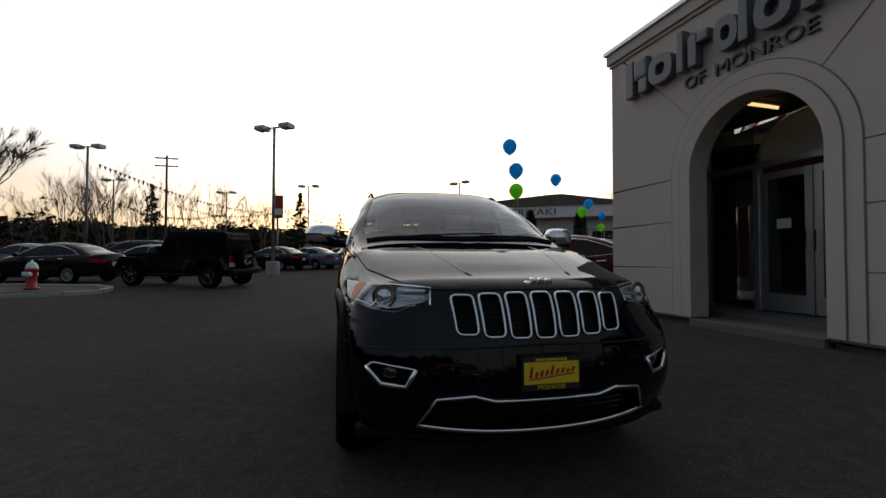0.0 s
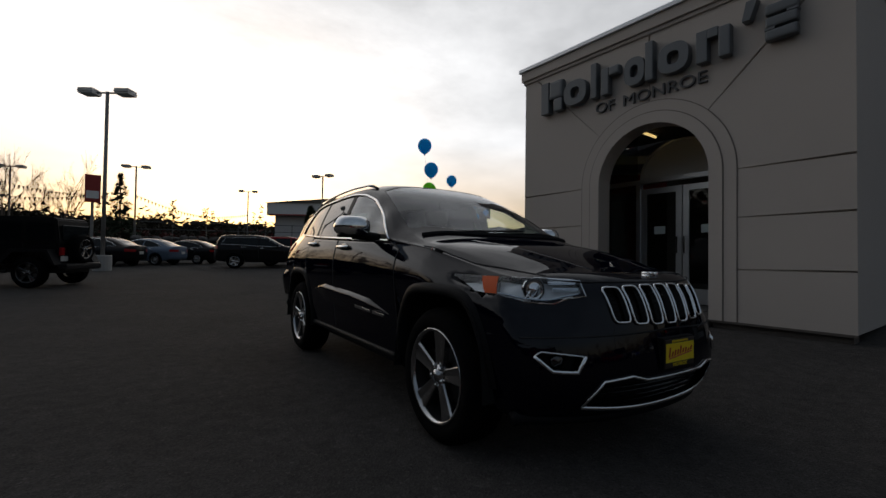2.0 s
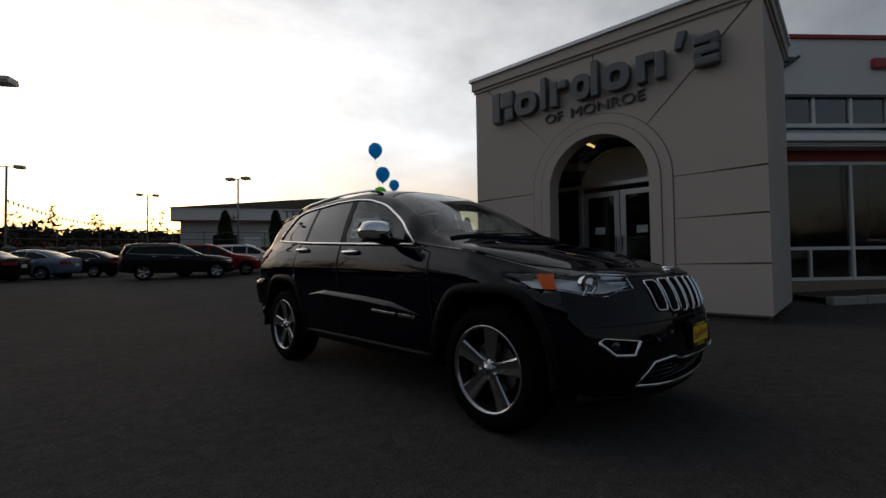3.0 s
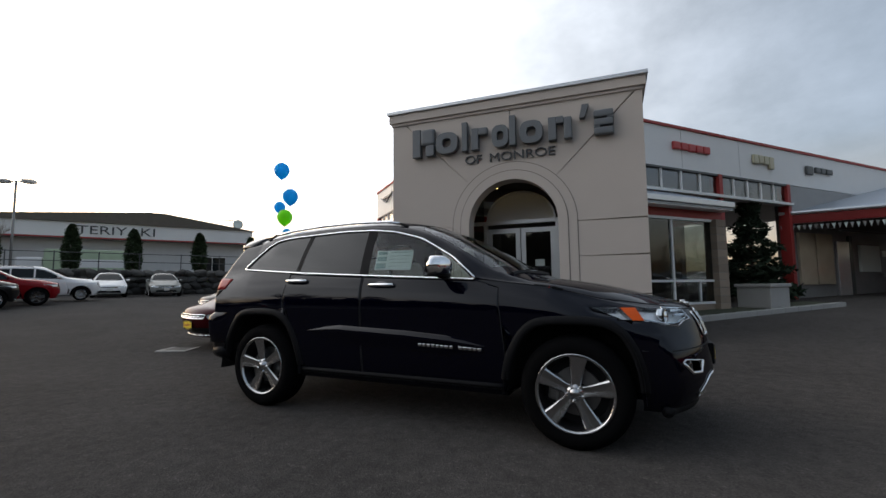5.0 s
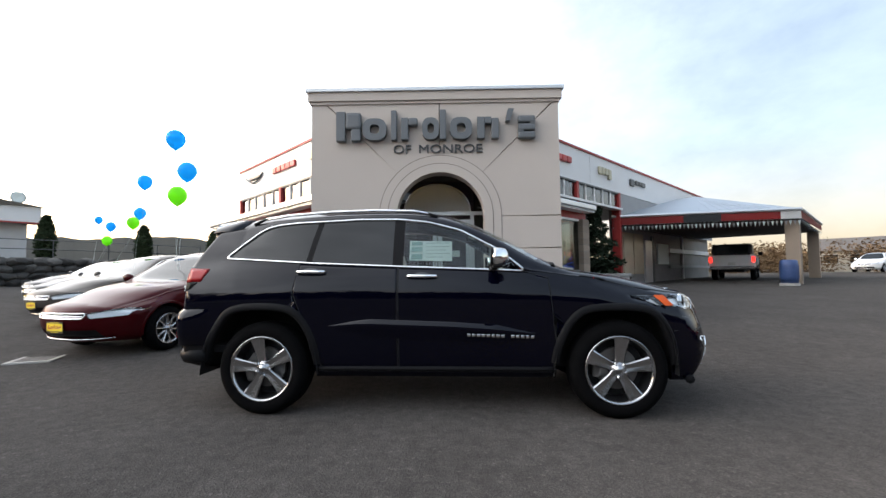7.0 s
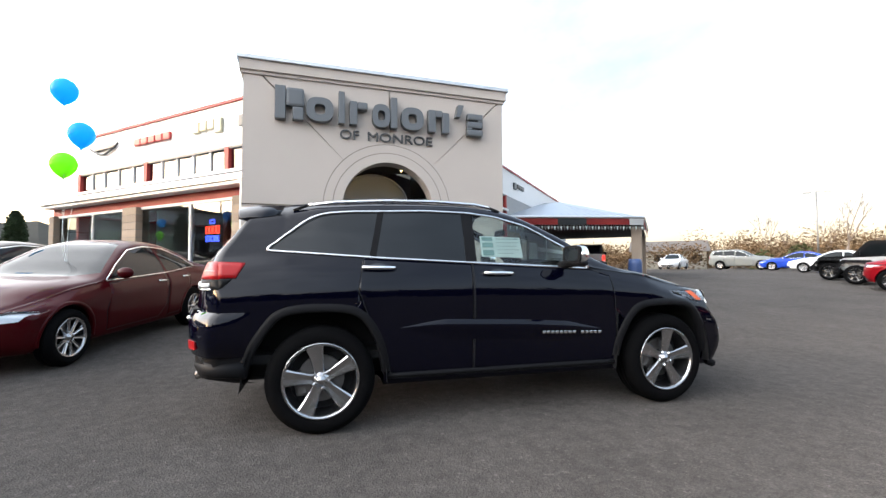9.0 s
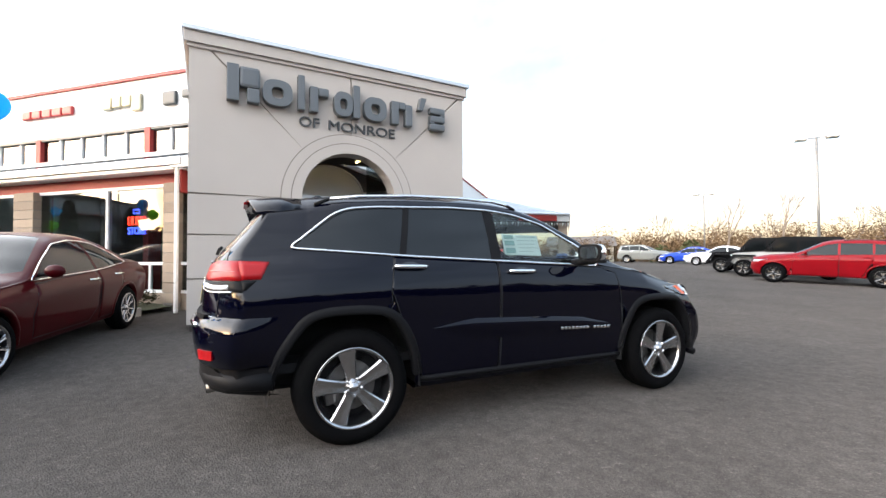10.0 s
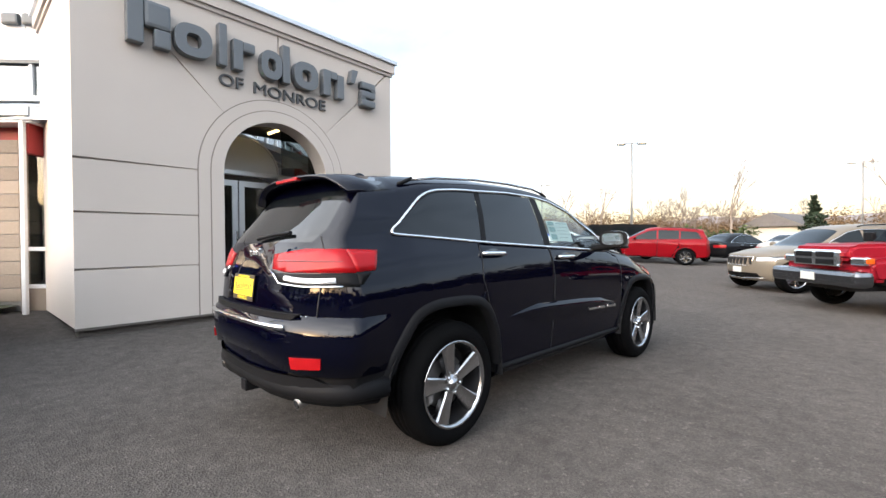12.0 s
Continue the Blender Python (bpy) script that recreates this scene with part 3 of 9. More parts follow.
def words(text, size, depth, name="words"):
    cu = bpy.data.curves.new(name, "FONT")
    cu.body, cu.size, cu.extrude, cu.align_x = text, size, depth / 2, "CENTER"
    tmp = bpy.data.objects.new(name, cu)
    scene.collection.objects.link(tmp)
    me = bpy.data.meshes.new_from_object(tmp.evaluated_get(bpy.context.evaluated_depsgraph_get()))
    bpy.data.objects.remove(tmp)
    return me


def letters_under(me, m, material, parent):
    """Splits raised words into one part for each letter."""
    src = bmesh.new()
    src.from_mesh(me)
    bpy.data.meshes.remove(me)
    bmesh.ops.remove_doubles(src, verts=src.verts, dist=1e-5)
    left, groups = set(src.faces), []
    while left:
        todo, isle = [left.pop()], []
        while todo:
            f = todo.pop()
            isle.append(f)
            for e in f.edges:
                for g in e.link_faces:
                    if g in left:
                        left.remove(g)
                        todo.append(g)
        xs = [v.co.x for f in isle for v in f.verts]
        groups.append([min(xs), max(xs), isle])
    groups.sort(key=lambda g: g[0])
    merged = []
    for g in groups:
        if merged and g[0] < merged[-1][1] - 0.25 * (g[1] - g[0]):
            merged[-1] = [merged[-1][0], max(g[1], merged[-1][1]), merged[-1][2] + g[2]]
        else:
            merged.append(g)
    for _, _, faces in merged:
        bm, made = bmesh.new(), {}
        for f in faces:
            for v in f.verts:
                if v not in made:
                    made[v] = bm.verts.new(v.co)
            bm.faces.new([made[v] for v in f.verts])
        ob = part("letter", bm, material, parent)
        ob.matrix_local = m
    src.free()


def words_object(name, text, width, height, depth, m, material, label, parent=None, kind=""):
    """Raised words of the given overall size, facing local -y, on the pose m."""
    me = words(text, 1.0, 0.1)
    xs = [v.co.x for v in me.vertices]
    ys = [v.co.y for v in me.vertices]
    sx, sy = width / (max(xs) - min(xs)), height / (max(ys) - min(ys))
    for v in me.vertices:
        v.co = ((v.co.x - 0.5 * (min(xs) + max(xs))) * sx, -v.co.z * depth / 0.1, (v.co.y - min(ys)) * sy)
    me.flip_normals()
    if parent:
        return letters_under(me, m, material, parent)
    me.materials.append(material)
    ob = new(name, me)
    ob.matrix_world = m
    return tagged(ob, label, "sign")


word_sign = empty("word_sign", pose(PX - 0.02, 5.20, 3.555, 0, 0, -90), "small dark raised words under the sign shapes", "sign")
words_object("word", "OF", 0.345, 0.168, 0.04, pose(-0.7075, 0, 0), LETTER_SMALL, "", parent=word_sign)
words_object("word", "MONROE", 1.254, 0.168, 0.04, pose(0.253, 0, 0), LETTER_SMALL, "", parent=word_sign)

# ---- showroom: two facades at 45 degrees behind the portal ----
RIGHT = Matrix(((0.716, 0.698, 0, 7.3), (-0.698, 0.716, 0, 5.6), (0, 0, 1, 0), (0, 0, 0, 1)))
LEFT = Matrix(((-0.7071, 0.7071, 0, 7.3), (-0.7071, -0.7071, 0, 5.6), (0, 0, 1, 0), (0, 0, 0, 1)))
# local x runs along the facade, local y into the building

SIGN_RED = mat("sign_red", (0.42, 0.04, 0.04), 0.45, wear=0.08)
SIGN_TAN = mat("sign_tan", (0.42, 0.39, 0.28), 0.45, 0.2, wear=0.08)
SIGN_DARK = mat("sign_dark", (0.06, 0.065, 0.07), 0.4, 0.3, wear=0.08)
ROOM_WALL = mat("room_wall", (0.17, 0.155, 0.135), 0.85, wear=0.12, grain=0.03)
ROOM_FLOOR = mat("room_floor", (0.24, 0.22, 0.20), 0.35, wear=0.1)
CLERESTORY = glass("clerestory_glass", (0.85, 0.88, 0.88), 0.7, ior=2.0)


def facade(m, name, s0, s1, red_cols, mullions, label):
    """The upper storey of the showroom: fascia, coping and clerestory windows. s0 < s1 in local x."""
    wall = empty(name, m, label, "wall", kind="structure")
    part("fascia", boxes(((s0, 0, 4.68), (s1, 0.35, 5.94))), WHITE_PANEL, wall, "white fascia panels")
    n = int((s1 - s0) / 2.4)
    for k in range(1, n):
        x = s0 + (s1 - s0) * k / n
        part("panel_joint", boxes(((x - 0.006, -0.003, 4.70), (x + 0.006, 0.01, 5.93))), GREY_WALL, wall)
    part("coping", boxes(((s0 - 0.04, -0.05, 5.94), (s1 + 0.04, 0.40, 6.03)), bevel=0.01), RED_PAINT, wall, "dark red metal coping")
    part("window_head", boxes(((s0, -0.012, 4.62), (s1, 0.30, 4.68))), SIGN_DARK, wall)
    part("window_sill", boxes(((s0, -0.10, 3.90), (s1, 0.25, 3.995)), bevel=0.01), WHITE_FRAME, wall)
    for x in red_cols:
        part("column", boxes(((x - 0.09, -0.03, 0.2), (x + 0.09, 0.32, 4.68))), RED_PAINT, wall, "red painted column")
    for x in mullions:
        part("mullion", boxes(((x - 0.03, 0.02, 3.995), (x + 0.03, 0.14, 4.62))), WHITE_FRAME, wall)
    part("clerestory_pane", boxes(((s0 + 0.02, 0.07, 3.995), (s1 - 0.02, 0.08, 4.62))), CLERESTORY, wall)
    return wall


wall_r = facade(RIGHT, "wall_southwest", 0.5, 11.95, (8.0, 11.82), [0.9 + 0.88 * k for k in range(8)] + [8.75, 9.5, 10.25, 11.0], "white showroom front with clerestory windows and red coping")
wall_l = facade(LEFT, "wall_northwest", -12.85, -0.5, (-8.49, -4.5, -12.72), [-1.2 - 0.86 * k for k in range(4)] + [-5.3, -6.1, -6.9, -7.7] + [-9.3, -10.2, -11.1, -11.9], "white showroom front with clerestory windows and red coping")
part("upper_wall", boxes(((11.95, 0, 4.68), (30, 0.35, 5.94))), WHITE_PANEL, wall_r)
part("lower_wall", boxes(((11.95, 0.30, 0.2), (27, 0.55, 4.68))), mat("dark_storefront", (0.20, 0.195, 0.19), 0.6, wear=0.2), wall_r)
part("recess_wall", boxes(((11.96, -0.004, 3.2), (27, 0.02, 4.66))), GREY_WALL, wall_r, "grey wall panel")
part("coping", boxes(((11.99, -0.05, 5.94), (30, 0.40, 6.03))), RED_PAINT, wall_r)
# back of the showroom, so that the glass shows a dim room
hall = empty("wall_showroom_back", pose(0, 0, 0), "plain inner walls and floor of the showroom", "wall", kind="structure")
bmr = boxes(((0.5, 6.5, 0.3), (11.9, 6.7, 5.9)))
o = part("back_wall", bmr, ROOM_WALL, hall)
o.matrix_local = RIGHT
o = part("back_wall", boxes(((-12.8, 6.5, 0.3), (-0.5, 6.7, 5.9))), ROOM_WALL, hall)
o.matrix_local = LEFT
bmf = bmesh.new()
floor_pts = [RIGHT @ Vector((0.5, -1.45, 0)), RIGHT @ Vector((12, -1.45, 0)), RIGHT @ Vector((12, 9, 0)), LEFT @ Vector((-12.8, 9, 0)), LEFT @ Vector((-12.8, -1.45, 0)), LEFT @ Vector((-0.5, -1.45, 0))]
prism(bmf, [(p.x, p.y) for p in floor_pts], 0.06, pose(0, 0, 0.36))
part("showroom_floor", bmf, ROOM_FLOOR, hall)
bmf = bmesh.new()
prism(bmf, [(p.x, p.y) for p in ((RIGHT @ Vector((0, 0.1, 0))), (RIGHT @ Vector((30, 0.1, 0))), (RIGHT @ Vector((30, 14, 0))), (LEFT @ Vector((-12.85, 16, 0))), (LEFT @ Vector((-12.85, 0.1, 0))))], 0.15, pose(0, 0, 5.72))
obj("roof", bmf, GREY_WALL, label="flat grey showroom roof", kind="structure", category="roof")
o = part("end_wall", boxes(((-12.85, 0.36, 0.2), (-12.55, 16, 5.94))), WHITE_PANEL, wall_l)


def lower_front(m, name, s0, s1, out, piers, mullions, label, rail=1.20):
    """The ground floor bay: eave, red band, glazing with mullions and a rail, piers of tan block."""
    bay = empty(name, m, label, "window", kind="structure")
    o, g = -out, -(out - 0.35)
    # sloping eave roof
    bm = bmesh.new()
    prof = ((o, 3.26), (0.0, 3.88), (0.0, 3.80), (o, 3.06))
    ends = [[bm.verts.new((s, y, z)) for y, z in prof] for s in (s0, s1)]
    for i in range(4):
        bm.faces.new((ends[0][i], ends[0][(i + 1) % 4], ends[1][(i + 1) % 4], ends[1][i]))
    bm.faces.new(ends[0][::-1])
    bm.faces.new(ends[1])
    bmesh.ops.recalc_face_normals(bm, faces=bm.faces)
    part("eave_roof", bm, METAL_ROOF, bay, "blue-grey metal eave roof")
    part("gutter", boxes(((s0, o - 0.06, 3.10), (s1, o - 0.002, 3.25)), bevel=0.02), ALU, bay, "pale metal gutter")
    part("soffit", boxes(((s0, o + 0.01, 3.03), (s1, -0.01, 3.055))), WHITE_FRAME, bay)
    part("red_band", boxes(((s0, g - 0.02, 2.82), (s1, g + 0.12, 3.028))), RED_PAINT, bay, "red painted band")
    part("head_rail", boxes(((s0, g - 0.03, 2.755), (s1, g + 0.1, 2.818))), WHITE_FRAME, bay)
    part("mid_rail", boxes(((s0, g - 0.02, rail - 0.03), (s1, g + 0.06, rail + 0.03))), WHITE_FRAME, bay)
    part("sill_rail", boxes(((s0, g - 0.02, 0.60), (s1, g + 0.08, 0.66))), WHITE_FRAME, bay)
    part("footing", boxes(((s0, g - 0.01, 0.0), (s1, g + 0.15, 0.60))), BRICK_TAN, bay)
    cuts = sorted([s0] + list(mullions) + [s1])
    for x in mullions:
        part("mullion", boxes(((x - 0.028, g - 0.03, 0.60), (x + 0.028, g + 0.06, 2.76))), WHITE_FRAME, bay)
    for a, b in zip(cuts, cuts[1:]):
        part("pane", boxes(((a + 0.03, g + 0.01, 0.66), (b - 0.03, g + 0.02, 2.755))), STORE_GLASS, bay)
        mid = 0.5 * (a + b)
        part("lower_mullion", boxes(((mid - 0.018, g - 0.018, 0.66), (mid + 0.018, g + 0.05, rail - 0.03))), WHITE_FRAME, bay)
    for x0, x1 in piers:
        pier = part("pier", boxes(((x0 + 0.012, g - 0.14, 0.0), (x1 - 0.012, g + 0.20, 2.815))), MORTAR, bay, "tan split-face block pier")
        z = 0.42
        while z < 2.72:
            b = bmesh.new()
            box(b, (x0, g - 0.155, z), (x1, g + 0.205, z + 0.188), bevel=0.008)
            part("block", b, BRICK_TAN, pier)
            z += 0.2
    return bay


bay_r = lower_front(RIGHT, "window_1", 2.0, 5.62, 1.82, ((5.18, 5.58),), (3.65,), "storefront glazing under a metal eave with a red band")
part("end_pane", boxes(((5.58, -1.40, 0.66), (5.59, 0.0, 2.755))), STORE_GLASS, bay_r)
part("end_band", boxes(((5.56, -1.45, 2.82), (5.625, 0.0, 3.028))), RED_PAINT, bay_r)
bay_l = lower_front(LEFT, "window_2", -10.55, -1.30, 1.92, ((-1.99, -1.66), (-6.40, -5.75), (-10.5, -10.2)), (-3.68, -8.2), "storefront glazing under a metal eave with a red band")
part("corner_post", boxes(((-1.475, -1.93, 0.25), (-1.415, -1.87, 3.06)), bevel=0.01), WHITE_FRAME, bay_l, "white corner post")
inner = part("return_band", boxes(((-1.52, -1.85, 2.60), (-1.40, 0.0, 3.05))), RED_PAINT, bay_l)
part("return_eave", boxes(((-1.55, -1.95, 3.058), (-0.4, 0.0, 3.24))), METAL_ROOF, bay_l)
part("return_glass", boxes(((-1.40, -1.30, 0.5), (-1.39, 0.0, 2.6))), STORE_GLASS, bay_l)


# signs on the fascias: plain shapes
def bar_sign(m, name, label, mt, spans, z0, z1):
    s = empty(name, m, label, "sign", "fascia signs")
    for a, b, dz in spans:
        part("sign_shape", boxes(((a, -0.10, z0 + dz), (b, -0.002, z1)), bevel=0.04), mt, s)
    return s


def even(a, b, n, gap=0.18):
    w = (b - a) / n
    return [(a + w * k + gap * w / 2, a + w * (k + 1) - gap * w / 2, 0) for k in range(n)]


for m, flip in ((RIGHT, 1), (LEFT, -1)):
    span = (lambda a, b: (a, b)) if flip > 0 else (lambda a, b: (-b, -a))
    a, b = span(5.75, 7.5) if flip > 0 else span(7.1, 9.1)
    bar_sign(m, "red_sign", "row of five red sign blocks on the white fascia", SIGN_RED, even(a, b, 5, 0.12), 5.26, 5.50)
    a, b = span(9.75, 10.95) if flip > 0 else span(4.65, 6.0)
    e = even(a, b, 4, 0.1)
    bar_sign(m, "tan_sign", "row of four olive-tan sign blocks on the white fascia", SIGN_TAN, [(e[0][0], e[0][1], 0.05), (e[1][0], e[1][1], 0.08), (e[2][0], e[2][1], 0.08), (e[3][0], e[3][1], -0.06)], 5.18, 5.56)
    a, b = span(13.0, 14.8) if flip > 0 else span(2.35, 3.95)
    w = b - a
    bar_sign(m, "shield_sign", "dark shield shape and three dark blocks on the white fascia", SIGN_DARK, [(a, a + 0.42, -0.08), (a + 0.62, a + 0.92, 0.05), (a + 0.98, a + 1.28, 0.05), (a + 1.34, b, 0.05)], 5.24, 5.50)
    a, b = span(2.95, 4.05) if flip > 0 else span(10.1, 11.9)
    wing = empty("wing_sign", m, "dark wing-shaped sign on the white fascia", "sign", "fascia signs")
    pts = [(a + (b - a) * k / 12, 5.22 + 0.30 * abs(2 * k / 12 - 1) ** 1.5) for k in range(13)]
    part("sign_shape", tube(bmesh.new(), [(x, -0.06, z) for x, z in pts], 0.035, 6), SIGN_DARK, wing)
    part("sign_shape", boxes(((a + 0.2 * (b - a), -0.09, 5.38), (b - 0.1 * (b - a), -0.01, 5.50)), bevel=0.03), SIGN_DARK, wing)

# neon sign in the left bay: plain shapes over the word
neon = empty("neon_sign", LEFT @ pose(-2.95, -1.50, 1.80), "glowing red and blue neon window sign", "sign")
BLUE_GLOW, RED_GLOW = glow("neon_blue", (0.06, 0.10, 1.0), 4.0), glow("neon_red", (1.0, 0.06, 0.03), 3.5)
for k in range(4):
    part("neon_tube", tube(bmesh.new(), [(-0.24 + 0.13 * k + dx, 0, 0.22 + dz) for dx, dz in ((0, 0), (0.085, 0), (0.085, 0.17), (0, 0.17))], 0.014, 6, True), RED_GLOW, neon)
part("neon_tube", tube(bmesh.new(), [(-0.10 + dx, 0, 0.46 + dz) for dx, dz in ((0, 0), (0.16, 0), (0.16, 0.08), (0, 0.08))], 0.014, 6, True), BLUE_GLOW, neon)
words_object("neon_words", "STORE", 0.50, 0.15, 0.02, pose(0, 0, 0.02), BLUE_GLOW, "", parent=neon)


# ---- vehicle building: a lofted skin, cut into panels, windows and lamps ----
def loft_skin(s, nmid=66, nend=14, sub=3):
    """The outer skin of a car from its curves. x runs forward from the rear axle, y to the left, z up."""
    xa, xb = s["warp"]

    def front(y, z):
        return s["front"](z) - s["bow"][0] * (s["bowz"](z) if "bowz" in s else 1.0) * (abs(y) / s["half"]) ** s["bowp"][0]

    def rear(y, z):
        return s["rear"](z) + s["bow"][1] * (abs(y) / s["half"]) ** s["bowp"][1]

    def section(x):
        w, zb, zs, zt = s["w"](x), s["zb"](x), s["zs"](x), s["zbelt"](x)
        wb, zc, wc, zr = s["wbelt"](x), s["zc"](x), s["wc"](x), s["zr"](x)
        zc = max(zc, zt + 0.006)
        zr = max(zr, zc + 0.01)
        rows = [(0, zb), (0.55 * w, zb), (w - 0.10, zb), (w - 0.055, zb + 0.05), (w - 0.022, zb + 0.42 * (zs - zb)), (w - 0.008, zb + 0.72 * (zs - zb)), (w, zs),
                (w - 0.35 * (w - wb), zs + 0.55 * (zt - zs)), (wb, zt), (wb + 0.5 * (wc - wb) + 0.012, 0.5 * (zt + zc)), (wc, zc),
                (wc - 0.055, zc + 0.42 * (zr - zc)), (0.72 * (wc - 0.05), zc + 0.84 * (zr - zc)), (0.38 * wc, zr - 0.035 * (zr - zc)), (0, zr)]
        return rows

    def refine(rows):
        out = []
        n = len(rows)
        for i in range(n - 1):
            p0, p1, p2, p3 = rows[max(i - 1, 0)], rows[i], rows[i + 1], rows[min(i + 2, n - 1)]
            for k in range(sub):
                t = k / sub
                q = []
                for c in range(2):
                    m1, m2 = 0.5 * (p2[c] - p0[c]) * 0.8, 0.5 * (p3[c] - p1[c]) * 0.8
                    d = p2[c] - p1[c]
                    lim = 1.6 * abs(d)
                    m1 = max(-lim, min(lim, m1))
                    m2 = max(-lim, min(lim, m2))
                    q.append((1 + 2 * t) * (1 - t) ** 2 * p1[c] + t * (1 - t) ** 2 * m1 + t * t * (3 - 2 * t) * p2[c] + t * t * (t - 1) * m2)
                out.append((max(0, q[0]), q[1]))
        out.append(rows[-1])
        return out

    stations = []
    for k in range(nend + 1):
        u = 1 - k / nend
        stations.append(("r", u, xa + (s["x0"] - xa) * u))
    for k in range(1, nmid):
        stations.append(("m", 0, xa + (xb - xa) * k / nmid))
    for k in range(nend + 1):
        u = k / nend
        stations.append(("f", u, xb + (s["x1"] - xb) * u))
    bm = bmesh.new()
    loops = []
    for kind, u, x in stations:
        rows = refine(section(x))
        full = rows + [(-y, z) for y, z in rows[-2:0:-1]]
        ring = []
        for y, z in full:
            if kind == "r":
                X = xa + (rear(y, z) - xa) * u
            elif kind == "f":
                X = xb + (front(y, z) - xb) * u
            else:
                X = x
            ring.append((X, y, z))
        loops.append(ring)
    verts = [[bm.verts.new(p) for p in ring] for ring in loops]
    n = len(verts[0])
    for a, b in zip(verts, verts[1:]):
        for k in range(n):
            bm.faces.new((a[k], a[(k + 1) % n], b[(k + 1) % n], b[k]))
    for ring, fn, flip in ((verts[0], rear, True), (verts[-1], front, False)):
        zs_ = [v.co.z for v in ring]
        mid = 0.5 * (min(zs_) + max(zs_))
        prev = ring
        steps = 12
        for j in range(1, steps):
            q = 1 - j / steps
            cur = []
            for v in ring:
                y, z = v.co.y * q, mid + (v.co.z - mid) * q
                cur.append(bm.verts.new((fn(y, z), y, z)))
            for k in range(n):
                f = (prev[k], prev[(k + 1) % n], cur[(k + 1) % n], cur[k])
                bm.faces.new(f if not flip else f[::-1])
            prev = cur
        c = bm.verts.new((fn(0, mid), 0, mid))
        for k in range(n):
            f = (prev[k], prev[(k + 1) % n], c)
            bm.faces.new(f if not flip else f[::-1])
    bmesh.ops.recalc_face_normals(bm, faces=bm.faces)
    return bm


class Skin:
    """Finds the skin's surface from the side, front, rear or top."""

    def __init__(self, bm):
        self.tree = mathutils.bvhtree.BVHTree.FromBMesh(bm)

    def hit(self, o, d):
        p = self.tree.ray_cast(Vector(o), Vector(d))[0]
        return p

    def side(self, x, z, sgn, out=0.0):
        p = self.hit((x, 3 * sgn, z), (0, -sgn, 0))
        return Vector((x, (p.y if p else 0.8 * sgn) + sgn * out, z))

    def front(self, y, z, out=0.0):
        p = self.hit((8, y, z), (-1, 0, 0))
        return Vector(((p.x if p else 3.5) + out, y, z))

    def rear(self, y, z, out=0.0):
        p = self.hit((-8, y, z), (1, 0, 0))
        return Vector(((p.x if p else -0.9) - out, y, z))

    def top(self, x, y, out=0.0):
        p = self.hit((x, y, 5), (0, 0, -1))
        return Vector((x, y, (p.z if p else 1) + out))


AXES = {"side": (0, 2), "front": (1, 2), "rear": (1, 2), "top": (0, 1)}


def facing(f, view, sgn):
    c = f.calc_center_median()
    if view == "side":
        return c.y * sgn > 0.3 and abs(f.normal.y) > 0.12
    if view == "front":
        return f.normal.x > 0.12
    if view == "rear":
        return f.normal.x < -0.12
    return f.normal.z > 0.2 and c.z > 0.7


def inside(poly, p):
    n = len(poly)
    sign = 0
    for i in range(n):
        a, b = poly[i], poly[(i + 1) % n]
        c = (b[0] - a[0]) * (p[1] - a[1]) - (b[1] - a[1]) * (p[0] - a[0])
        if abs(c) > 1e-12:
            if sign == 0:
                sign = 1 if c > 0 else -1
            elif (c > 0) != (sign > 0):
                return False
    return True


def take(bm, polys, view, sgn=1):
    """Cuts the skin along convex outlines seen from one side, and takes out the faces inside them as a mesh of their own."""
    i0, i1 = AXES[view]
    got = set()
    for poly in polys:
        lo = [min(p[k] for p in poly) - 0.12 for k in range(2)]
        hi = [max(p[k] for p in poly) + 0.12 for k in range(2)]
        for a, b in zip(poly, poly[1:] + poly[:1]):
            faces = [f for f in bm.faces if facing(f, view, sgn) and all(lo[k] < f.calc_center_median()[(i0, i1)[k]] < hi[k] for k in range(2))]
            geom = list({v for f in faces for v in f.verts} | {e for f in faces for e in f.edges} | set(faces))
            co, no = Vector((0, 0, 0)), Vector((0, 0, 0))
            co[i0], co[i1] = a
            no[i0], no[i1] = b[1] - a[1], a[0] - b[0]
            if no.length > 1e-9:
                bmesh.ops.bisect_plane(bm, geom=geom, plane_co=co, plane_no=no.normalized(), dist=1e-5)
        for f in bm.faces:
            if facing(f, view, sgn):
                c = f.calc_center_median()
                if inside(poly, (c[i0], c[i1])):
                    got.add(f)
    out = bmesh.new()
    vmap = {}
    for f in got:
        vs = []
        for v in f.verts:
            if v not in vmap:
                vmap[v] = out.verts.new(v.co)
            vs.append(vmap[v])
        out.faces.new(vs)
    bmesh.ops.delete(bm, geom=list(got), context="FACES")
    out.normal_update()
    return out


def shift(bm, d):
    """Moves a panel along its normals by d metres."""
    bm.normal_update()
    for v in bm.verts:
        v.co += d * v.normal
    return bm


def push(bm, v):
    """Moves a panel as a whole."""
    for w in bm.verts:
        w.co += Vector(v)
    return bm


